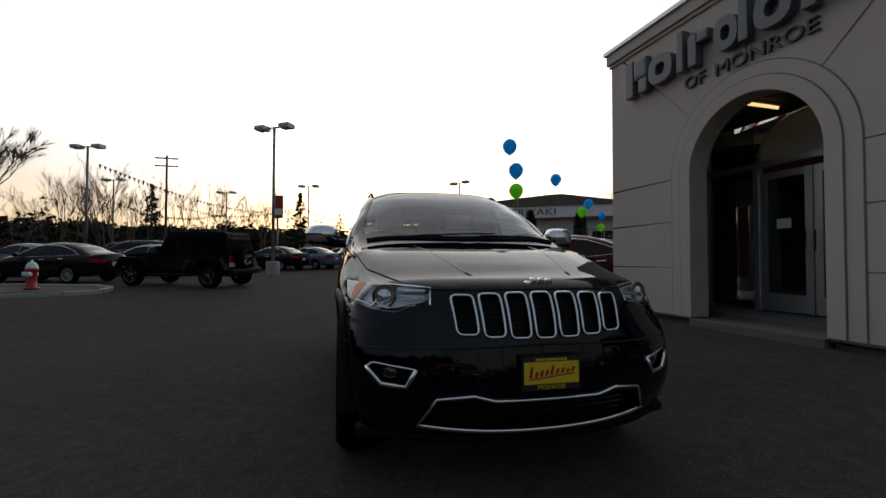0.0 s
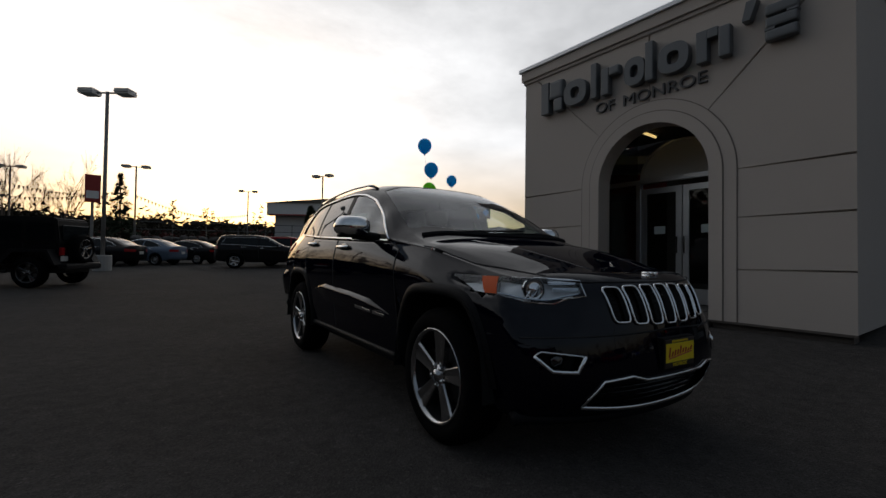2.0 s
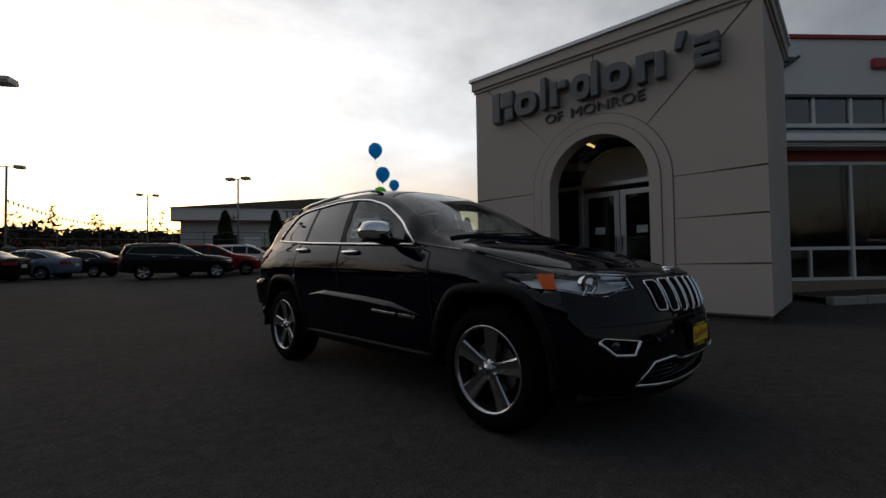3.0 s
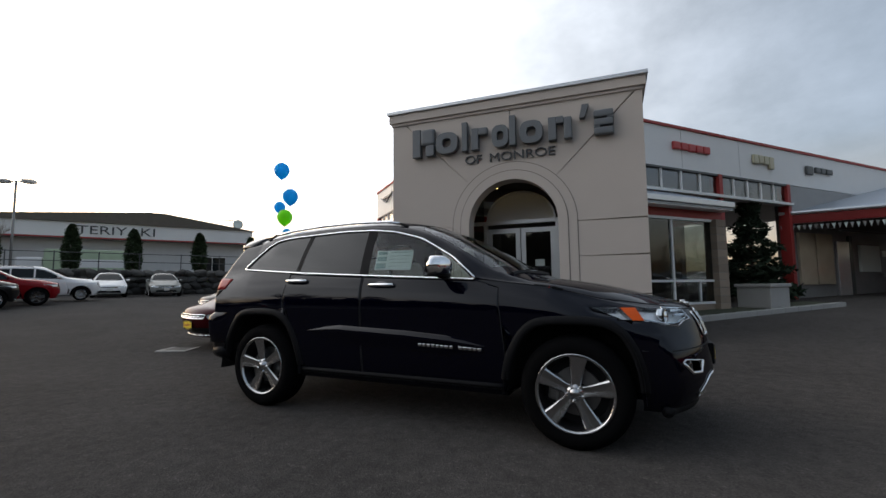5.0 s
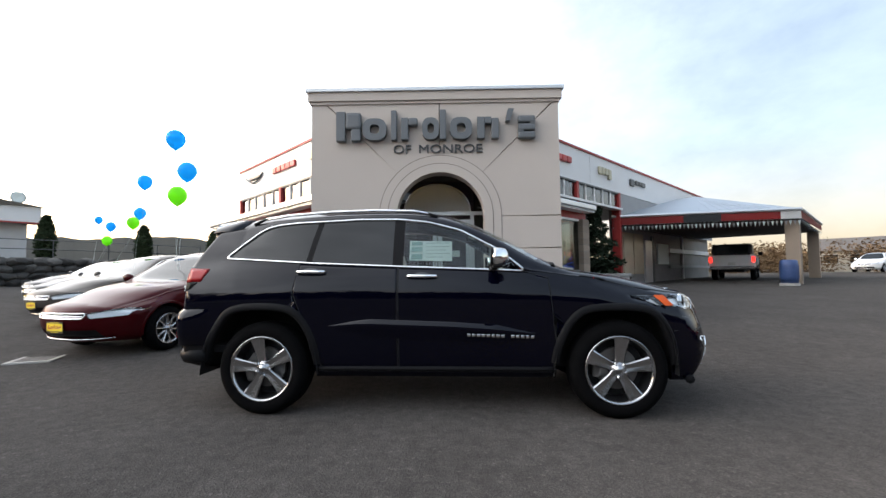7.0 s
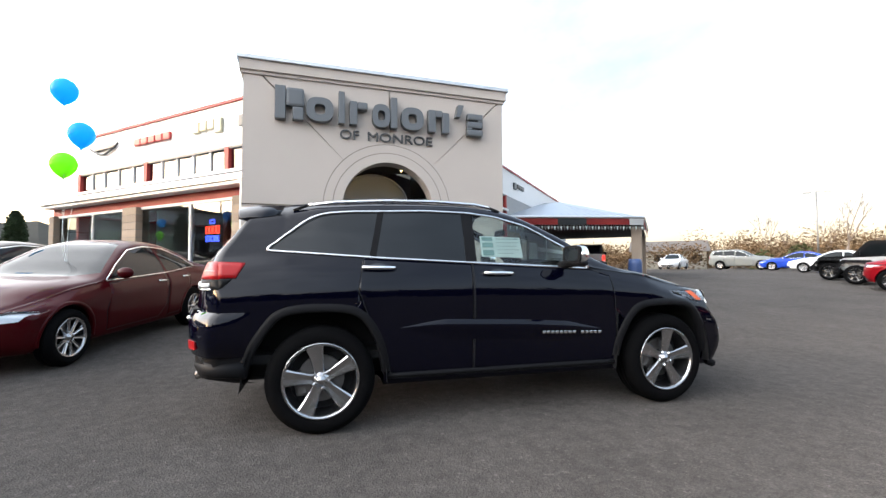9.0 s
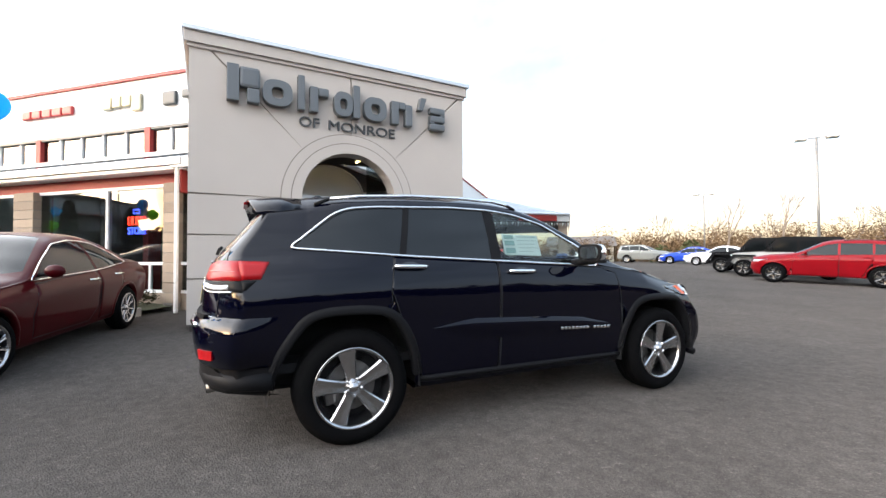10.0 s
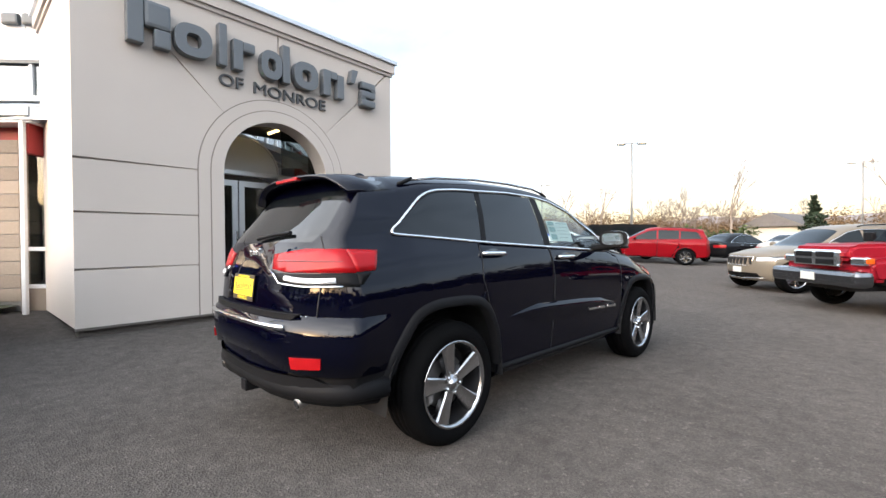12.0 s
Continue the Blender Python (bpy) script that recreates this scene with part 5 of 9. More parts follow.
        for a, b in ((pts[0], pts[1]), (pts[-2], pts[-1])):
            part("rail_foot", tube(bmesh.new(), [a, a + (b - a) * 0.5, b, b + (b - a) * 0.1], 0.013, 8), BLACK_PLASTIC, rail, smooth=True)

    # windscreen and rear glass
    screen = [(2.47, 0.0), (2.43, 0.40), (2.30, 0.72), (1.98, 0.675), (1.62, 0.60), (1.56, 0.3), (1.55, 0.0)]
    ws = take(bm, [[(x, y) for x, y in screen], [(x, -y) for x, y in screen]], "top")
    bmesh.ops.remove_doubles(ws, verts=ws.verts, dist=1e-4)
    windscreen = part("windscreen", shift(ws, -0.004), CLEAR_GLASS, car, smooth=True)
    windscreen.visible_shadow = False
    for k, (y, yy) in enumerate(((-0.45, 0.25), (0.10, 0.70))):
        part("wiper", ribbon([skin.top(2.475 - 0.05 * t, y + (yy - y) * t, 0.008) for t in (0, 0.25, 0.5, 0.75, 1)], 0.006, 5), BLACK_PLASTIC, car)
    part("cowl", ribbon([skin.top(2.50 - 0.11 * abs(y) ** 2, y, -0.004) for y in [k * 0.07 - 0.7 for k in range(21)]], 0.022, 6), BLACK_PLASTIC, car)
    back = [(-0.56, 1.27), (0.56, 1.27), (0.60, 1.34), (0.545, 1.58), (-0.545, 1.58), (-0.60, 1.34)]
    part("rear_window", shift(take(bm, [back], "rear"), -0.003), PRIVACY, car, smooth=True)

    # hood lines
    hood = [(3.70, 0.0), (3.66, 0.30), (3.50, 0.60), (3.1, 0.735), (2.64, 0.80)]
    for sgn in (-1, 1):
        part("hood_gap", ribbon([skin.top(x, sgn * y, 0.0005) for x, y in dense(hood[2:], 0.06)], 0.0045, 4), GAP, car)
        part("hood_crease", ribbon([skin.top(x, sgn * y, -0.0175) for x, y in dense([(3.52, 0.26), (3.2, 0.33), (2.62, 0.42)], 0.08)], 0.020, 8), NAVY, car, smooth=True)
    part("hood_gap", ribbon([skin.front(y, 0.948 - 0.0 * y * y, 0.001) for y in [k * 0.05 - 0.62 for k in range(26)]], 0.0045, 4), GAP, car)

    # headlamps
    for sgn in (-1, 1):
        lamp = [(sgn * y, z) for y, z in ((0.480, 0.955), (0.490, 0.882), (0.57, 0.872), (0.635, 0.845), (0.74, 0.852), (0.84, 0.892), (0.84, 0.970), (0.66, 0.966))]
        amber = take(bm, [[(3.22, 0.966), (3.315, 0.966), (3.37, 0.884), (3.30, 0.884)]], "side", sgn)
        hl = take(bm, [lamp], "front")
        housing = part("headlamp", shift(hl.copy(), -0.040), LAMP_SILVER, car, "headlamp with bright reflector and amber corner", smooth=True)
        part("turn_signal", shift(amber, 0.002), AMBER_LENS, housing, smooth=True)
        part("lamp_pocket", thicken(shift(hl.copy(), -0.041), -0.040), BLACK_GLOSS, housing)
        part("lens", shift(hl, 0.001), LENS, housing, smooth=True)
        part("lamp_bezel", ribbon([skin.front(y, z, 0.001) for y, z in dense(lamp[:5] + lamp[7:], 0.04, True)], 0.004, 5, True), CHROME, housing)
        c = skin.front(sgn * 0.675, 0.908, -0.03)
        part("projector", lathe(bmesh.new(), [(0.05, -0.03), (0.052, 0.012), (0.044, 0.016), (0.040, 0.008), (0.03, 0.018), (0.0, 0.026)], 20, m=Matrix.Translation(c) @ pose(0, 0, 0, 0, 0, -90 + sgn * 18)), CHROME, housing, smooth=True)
        part("projector_ring", lathe(bmesh.new(), [(0.041, 0.010), (0.050, 0.019), (0.058, 0.008)], 20, m=Matrix.Translation(c) @ pose(0, 0, 0, 0, 0, -90 + sgn * 18)), BLACK_GLOSS, housing, smooth=True)
        part("light_bar", ribbon([skin.front(sgn * y, 0.942, -0.012) for y in (0.50, 0.53, 0.57, 0.615)], 0.012, 6), CHROME, housing)
        part("light_bar", ribbon([skin.front(sgn * y, 0.912, -0.012) for y in (0.505, 0.53, 0.56, 0.61)], 0.009, 6), CHROME, housing)
        part("light_bar", ribbon([skin.front(sgn * y, z, -0.012) for y, z in ((0.505, 0.892), (0.57, 0.880), (0.64, 0.858), (0.73, 0.866), (0.80, 0.888))], 0.006, 6), CHROME, housing)
        # fog lamp
        fog = [(sgn * y, z) for y, z in ((0.56, 0.612), (0.60, 0.540), (0.70, 0.545), (0.765, 0.612), (0.735, 0.632))]
        fb = part("fog_lamp_recess", push(take(bm, [fog], "front"), (-0.05, 0, 0)), BLACK_PLASTIC, car)
        part("chrome_surround", ribbon([skin.front(y, z, 0.003) for y, z in dense(fog[:4], 0.03)], 0.011, 6), CHROME, fb, smooth=True)
        part("thin_surround", ribbon([skin.front(y, z, 0.002) for y, z in dense([fog[3], fog[4], fog[0]], 0.03)], 0.005, 5), CHROME, fb, smooth=True)
        part("fog_lamp", lathe(bmesh.new(), [(0.034, -0.02), (0.034, 0.004), (0.028, 0.008), (0.0, 0.012)], 16, m=Matrix.Translation(skin.front(sgn * 0.66, 0.585, -0.03)) @ pose(0, 0, 0, 0, 0, -90 + sgn * 20)), BLACK_GLOSS, fb, smooth=True)

    # grille: seven slots
    for k in range(7):
        yc = (k - 3) * 0.119
        tilt = 0.012 * (k - 3)
        zt, zl = 0.935 - 0.0012 * abs(k - 3) ** 2, 0.742 + 0.002 * abs(k - 3) ** 2
        slot = [(yc - 0.048, zt), (yc + 0.048, zt), (yc + 0.045 - tilt * 0.4, zl), (yc - 0.045 - tilt * 0.4, zl)]
        bed = take(bm, [slot], "front")
        g = part("grille_slot", push(bed, (-0.045, 0, 0)), GAP, car, "black grille slot with chrome rim")
        rim = [skin.front(y, z, 0.006) for y, z in dense(rounded(slot, 0.025), 0.03, True)]
        part("chrome_rim", ribbon(rim, 0.0065, 6, True), CHROME, g, smooth=True)
        mesh_bm = bmesh.new()
        for j in range(9):
            z = zl + (zt - zl) * (j + 0.5) / 9
            tube(mesh_bm, [skin.front(yc - 0.045, z, -0.03), skin.front(yc + 0.045, z, -0.03)], 0.003, 4)
        part("grille_mesh", mesh_bm, BLACK_PLASTIC, g)
    # emblem on the hood edge
    eb = bmesh.new()
    for k, (y0, y1, z0, z1) in enumerate(((0.090, 0.062, 0.990, 1.040), (0.052, 0.024, 0.992, 1.024), (0.014, -0.014, 0.992, 1.024), (-0.024, -0.052, 0.978, 1.024))):
        z0, z1 = z0 - 0.024, z0 + 0.006
        p = skin.front(0.5 * (y0 + y1), z0 + 0.006)
        box(eb, (p.x - 0.030, y1, z0), (p.x + 0.004, y0, z1), bevel=0.006)
    part("emblem", eb, CHROME, car, "small chrome emblem bars", smooth=True)
    # lower intake with chrome moustache
    intake = [(-0.47, 0.485), (-0.545, 0.36), (-0.28, 0.330), (0.28, 0.330), (0.545, 0.36), (0.47, 0.485)]
    ib = part("lower_intake", push(take(bm, [intake], "front"), (-0.05, 0, 0)), BLACK_PLASTIC, car)
    upper = [(-0.55, 0.37), (-0.48, 0.495), (-0.33, 0.512), (-0.24, 0.488), (0.24, 0.488), (0.33, 0.512), (0.48, 0.495), (0.55, 0.37)]
    part("chrome_strip", ribbon([skin.front(y, z, 0.006) for y, z in dense(upper, 0.04)], 0.0075, 6), CHROME, ib, smooth=True)
    part("chrome_strip", ribbon([skin.front(y, 0.335 + 0.035 * (y / 0.55) ** 2, 0.006) for y in [k * 0.0393 - 0.55 for k in range(29)]], 0.011, 6), CHROME, ib, smooth=True)
    slats = bmesh.new()
    for z in (0.365, 0.395, 0.425, 0.455):
        tube(slats, [skin.front(y, z, -0.035) for y in [k * 0.09 - 0.45 for k in range(11)]], 0.005, 4)
    part("intake_slat", slats, BLACK_GLOSS, ib)
    part("chin", ribbon([skin.front(y, 0.30, -0.02) for y in [k * 0.08 - 0.8 for k in range(21)]], 0.035, 8), BLACK_PLASTIC, car, smooth=True)
    part("bumper_line", ribbon([skin.front(y, 0.715 - 0.03 * abs(y), 0.0) for y in [k * 0.05 - 0.85 for k in range(35)]], 0.005, 4), GAP, car)
    p0 = skin.front(0, 0.60)
    plate_on(car, Matrix.Translation((p0.x + 0.02, 0.0, 0.60)) @ Matrix.Diagonal((1, 0.86, 0.90, 1)))
    part("plate_bracket", box(bmesh.new(), (p0.x - 0.03, -0.138, 0.522), (p0.x + 0.019, 0.138, 0.678), bevel=0.006), BLACK_PLASTIC, car)

    # tail
    for sgn in (-1, 1):
        red = [(sgn * y, z) for y, z in ((0.30, 1.200), (0.33, 1.120), (0.45, 1.106), (0.95, 1.112), (0.95, 1.232), (0.56, 1.232))]
        low = [(sgn * y, z) for y, z in ((0.37, 1.098), (0.41, 1.048), (0.55, 1.032), (0.95, 1.040), (0.95, 1.106), (0.45, 1.100))]
        tl = part("tail_lamp", thicken(shift(take(bm, [red], "rear"), 0.008), 0.02), RED_LENS, car, "red tail lamp with clear lower section", smooth=True)
        side = take(bm, [[(-0.80, 1.112), (-0.575, 1.118), (-0.525, 1.222), (-0.80, 1.232)]], "side", sgn)
        part("side_lens", thicken(shift(side, 0.008), 0.02), RED_LENS, tl, smooth=True)
        part("clear_section", thicken(shift(take(bm, [low], "rear"), 0.004), 0.02), BLACK_PLASTIC, tl, smooth=True)
        side = take(bm, [[(-0.80, 1.040), (-0.66, 1.050), (-0.60, 1.110), (-0.80, 1.106)]], "side", sgn)
        part("side_section", thicken(shift(side, 0.004), 0.02), BLACK_PLASTIC, tl, smooth=True)
        bar = [skin.rear(sgn * y, z, 0.004) for y, z in ((0.46, 1.076), (0.52, 1.068), (0.62, 1.064), (0.70, 1.066), (0.76, 1.070))]
        part("clear_lens", ribbon(bar, 0.015, 8), LAMP_SILVER, tl, "bright reversing lamp", smooth=True)
        part("chrome_edge", ribbon([skin.rear(sgn * y, z, 0.010) for y, z in dense([(0.31, 1.116), (0.37, 1.085), (0.42, 1.046), (0.60, 1.035), (0.80, 1.040)], 0.05)], 0.006, 5), CHROME, tl, smooth=True)
        part("red_divider", ribbon([skin.rear(sgn * y, 1.168, 0.009) for y in [0.36 + 0.05 * k for k in range(10)]], 0.004, 4), mat("deep_red_lens", (0.12, 0.002, 0.003), 0.3, coat=0.2, wear=0.1), tl)
        shell = bmesh.new()
        rows = []
        for k in range(31):
            ang = radians(180 - sgn * (67 * (1 - k / 30)))
            fade = min(1.0, 6 * k / 30)
            row = []
            low_z = 0.645 if k > 22 else 0.580 + 0.065 * max(0.0, (k - 14) / 8)
            for z, out in ((0.885, -0.004), (0.865, 0.022), (0.840, 0.046), (0.78, 0.056), (0.70, 0.052), (low_z, 0.040), (low_z - 0.012, -0.010)):
                d = Vector((math.cos(ang), math.sin(ang), 0))
                p = skin.hit(Vector((-0.10, 0, z)) + 3 * d, -d)
                row.append(shell.verts.new(p + d * out * fade))
            rows.append(row)
        for a, b in zip(rows, rows[1:]):
            for i in range(6):
                shell.faces.new((a[i], a[i + 1], b[i + 1], b[i]))
        bmesh.ops.recalc_face_normals(shell, faces=shell.faces)
        part("bumper_shell", shell, NAVY, car, smooth=True)
        ref = [(sgn * y, z) for y, z in ((0.57, 0.672), (0.58, 0.612), (0.735, 0.622), (0.74, 0.680))]
        part("reflector", thicken(push(take(bm, [ref], "rear"), (-0.055, sgn * 0.012, 0)), 0.02), RED_LENS, car, "small red bumper reflector")
        apron = take(bm, [[(sgn * y, z) for y, z in ((0.0, 0.44), (0.95, 0.38), (0.95, 0.575), (0.66, 0.565), (0.50, 0.625), (0.0, 0.635))]], "rear")
        part("bumper_apron", push(apron, (-0.020, 0, 0)), BLACK_PLASTIC, car, "black lower bumper apron", smooth=True)
        part("bumper_side", push(take(bm, [[(-0.90, 0.40), (-0.50, 0.40), (-0.485, 0.575), (-0.90, 0.575)]], "side", sgn), (0, sgn * 0.006, 0)), BLACK_PLASTIC, car, smooth=True)
        part("bumper_crease", ribbon([skin.rear(sgn * y, z, 0.004) for y, z in dense([(0.02, 0.64), (0.50, 0.63), (0.66, 0.57), (0.82, 0.578)], 0.05)], 0.008, 6), BLACK_PLASTIC, car, smooth=True)
        tip = part("exhaust_tip", tube(bmesh.new(), [(-0.60, sgn * 0.54, 0.45), (-0.78, sgn * 0.555, 0.428), (-0.885, sgn * 0.56, 0.408)], 0.030, 14), DISC, car, "slanted metal exhaust tip", smooth=True)
        part("exhaust_bore", tube(bmesh.new(), [(-0.86, sgn * 0.56, 0.413), (-0.888, sgn * 0.56, 0.407)], 0.024, 14), GAP, tip)
    gate = dense([(-0.60, 1.30), (-0.70, 1.18), (-0.68, 0.86), (-0.60, 0.815), (0.60, 0.815), (0.68, 0.86), (0.70, 1.18), (0.60, 1.30)], 0.06)
    part("tailgate_gap", ribbon([skin.rear(y, z, 0.001) for y, z in gate], 0.0045, 4), GAP, car)
    part("step_pad", thicken(push(take(bm, [[(-0.56, 0.862), (0.56, 0.862), (0.60, 0.892), (-0.60, 0.892)]], "rear"), (-0.030, 0, 0)), 0.03), BLACK_PLASTIC, car, "black ribbed bumper step pad")
    part("bumper_step", ribbon([skin.rear(y, 0.822, 0.052) for y in [k * 0.06 - 0.54 for k in range(19)]], 0.016, 6), CHROME, car, "chrome strip on the bumper step", smooth=True)
    part("lower_bumper", ribbon([skin.rear(y, 0.47 + 0.02 * abs(y), -0.035) for y in [k * 0.06 - 0.84 for k in range(29)]], 0.065, 8), BLACK_PLASTIC, car, smooth=True)
    part("tow_hitch", boxes(((-0.955, -0.04, 0.37), (-0.80, 0.04, 0.44)), bevel=0.01), BLACK_PLASTIC, car)
    p1 = skin.rear(0, 1.02)
    plate_on(car, Matrix.Translation((p1.x - 0.012, 0, 1.0)) @ pose(0, 0, 0, 0, 0, 180) @ pose(0, 0, 0, 0, -6, 0))
    eb = bmesh.new()
    for y0, y1, z0, z1 in ((-0.10, -0.07, 1.185, 1.235), (-0.06, -0.03, 1.19, 1.22), (-0.02, 0.01, 1.19, 1.22), (0.02, 0.05, 1.178, 1.22)):
        p = skin.rear(0.5 * (y0 + y1), 0.5 * (z0 + z1))
        box(eb, (p.x - 0.008, y0, z0), (p.x + 0.01, y1, z1), bevel=0.006)
    part("emblem", eb, CHROME, car, "small chrome emblem bars")
    eb = bmesh.new()
    for k in range(7):
        p = skin.rear(-0.62 + 0.03 * k, 0.875)
        box(eb, (p.x - 0.006, p.y - 0.011, 0.866), (p.x + 0.008, p.y + 0.011, 0.884), bevel=0.003)
    part("badge_bar", eb, CHROME, car)
    part("rear_wiper", ribbon([skin.rear(y, z, 0.02) for y, z in ((0.0, 1.29), (-0.05, 1.30), (-0.2, 1.315), (-0.36, 1.325))], 0.013, 6), BLACK_PLASTIC, car)
    # roof spoiler
    sp = bmesh.new()
    rows = []
    for k in range(15):
        y = -0.62 + 1.24 * k / 14
        e = 0.06 * (abs(y) / 0.62) ** 3
        zt = skin.top(-0.36, y).z
        rows.append([sp.verts.new(p) for p in ((-0.30, y, zt + 0.012), (-0.45, y, zt + 0.010), (-0.655 + e, y, zt - 0.012), (-0.665 + e, y, zt - 0.028), (-0.60 + e, y, zt - 0.042), (-0.46, y, zt - 0.05))])
    for a, b in zip(rows, rows[1:]):
        for i in range(6):
            sp.faces.new((a[i], a[(i + 1) % 6], b[(i + 1) % 6], b[i]))
    sp.faces.new(rows[0])
    sp.faces.new(rows[-1][::-1])
    bmesh.ops.recalc_face_normals(sp, faces=sp.faces)
    spoiler = part("roof_spoiler", sp, NAVY, car, smooth=True)
    zt = skin.top(-0.36, 0).z
    part("brake_light", box(bmesh.new(), (-0.672, -0.15, zt - 0.046), (-0.64, 0.15, zt - 0.026), bevel=0.004), RED_LENS, spoiler)
    part("roof_antenna", lathe(bmesh.new(), [(0.05, 0.0), (0.04, 0.02), (0.015, 0.045), (0, 0.05)], 12, "z", m=Matrix.Translation(skin.top(-0.1, 0)) @ Matrix.Diagonal((1.6, 0.6, 1, 1))), NAVY, car, smooth=True)

    cut_arches(bm, (0, WB), ARCH, ZA + 0.01)
    part("body", bm, NAVY, car, "glossy dark navy bodywork", smooth=True)

    # cabin
    part("dashboard", boxes(((1.80, -0.72, 0.85), (2.25, 0.72, 1.12)), bevel=0.05), BLACK_PLASTIC, car)
    part("cabin_floor", boxes(((-0.5, -0.75, 0.50), (2.2, 0.75, 0.56))), GAP, car)
    for x, ys, hw in ((1.05, (-0.38, 0.38), 0.26), (0.15, (-0.235, 0.235), 0.225)):
        for y in ys:
            s = bmesh.new()
            box(s, (x, y - hw, 0.66), (x + 0.52, y + hw, 0.84), bevel=0.06)
            box(s, (-0.08, y - hw + 0.01, 0), (0.08, y + hw - 0.01, 0.62), pose(x, 0, 0.80, 0, -16, 0), 0.06)
            box(s, (-0.05, y - 0.13, 0.64), (0.05, y + 0.13, 0.80), pose(x, 0, 0.80, 0, -14, 0), 0.04)
            part("seat", s, SEAT_CLOTH, car, "tan leather seat", smooth=True)
    part("steering_wheel", tube(bmesh.new(), [Vector((1.74, 0.38, 1.02)) + Vector((0.08 * math.sin(a), 0.185 * math.cos(a), 0.17 * math.sin(a))) for a in [2 * math.pi * k / 20 for k in range(20)]], 0.016, 6, True), BLACK_PLASTIC, car, smooth=True)
    st = bmesh.new()
    quad = [(1.24, 1.275), (1.60, 1.265), (1.60, 1.435), (1.24, 1.445)]
    pts = [skin.side(x, z, -1, -0.012) for x, z in quad]
    st.faces.new([st.verts.new(p) for p in pts])
    bmesh.ops.solidify(st, geom=st.faces, thickness=0.001)
    sticker = part("window_sticker", st, PAPER, car, "white paper price sheet inside the window")
    for x0, z0, x1, z1 in ((1.255, 1.265, 1.35, 1.31), (1.255, 1.33, 1.35, 1.37), (1.255, 1.385, 1.35, 1.415), (1.38, 1.40, 1.58, 1.405), (1.38, 1.37, 1.58, 1.373), (1.38, 1.34, 1.55, 1.343), (1.38, 1.31, 1.58, 1.313), (1.38, 1.28, 1.52, 1.283)):
        z0, z1 = z0 + 0.02, z1 + 0.02
        q = bmesh.new()
        q.faces.new([q.verts.new(skin.side(x, z, -1, -0.009)) for x, z in ((x0, z0), (x1, z0), (x1, z1), (x0, z1))])
        part("printed_bar", q, PAPER_DARK, sticker)
    rear_mirror = part("rear_view_mirror", boxes(((1.70, -0.11, 1.50), (1.73, 0.11, 1.56)), bevel=0.01), BLACK_PLASTIC, car)
    # wheels
    src = build_wheel("wheel", 0.386, 0.268, 0.262, 5, "broad", SATIN, SATIN)
    for x in (0, WB):
        wheel_on(car, src, pose(x, -0.758, ZA, 0, 7 if x else -11, 0))
        wheel_on(car, src, pose(x, 0.758, ZA, 0, 20, 180))
    for o in (*src.children_recursive, src):
        bpy.data.objects.remove(o)
    return car


hero = hero_suv()


# ---- the other vehicles ----
def spot(x, y, hx, hy):
    """A pose on the lot, rear axle at x, y and local x axis along (hx, hy), resting on the slope."""
    n = math.hypot(hx, hy)
    hx, hy = hx / n, hy / n
    wb, hw = 2.8, 0.8
    z0 = 0.5 * (ground_z(x - hy * hw, y + hx * hw) + ground_z(x + hy * hw, y - hx * hw))
    z1 = 0.5 * (ground_z(x + hx * wb - hy * hw, y + hy * wb + hx * hw) + ground_z(x + hx * wb + hy * hw, y + hy * wb - hx * hw))
    side = ground_z(x + 0.5 * hx * wb - hy * hw, y + 0.5 * hy * wb + hx * hw) - ground_z(x + 0.5 * hx * wb + hy * hw, y + 0.5 * hy * wb - hx * hw)
    fwd = Vector((hx * wb, hy * wb, z1 - z0)).normalized()
    left = Vector((-hy * 2 * hw, hx * 2 * hw, side)).normalized()
    up = fwd.cross(left).normalized()
    left = up.cross(fwd)
    return Matrix(((fwd.x, left.x, up.x, x), (fwd.y, left.y, up.y, y), (fwd.z, left.z, up.z, z0), (0, 0, 0, 1)))


def stretch(knots, L):
    return curve([(x * L, v) for x, v in knots])


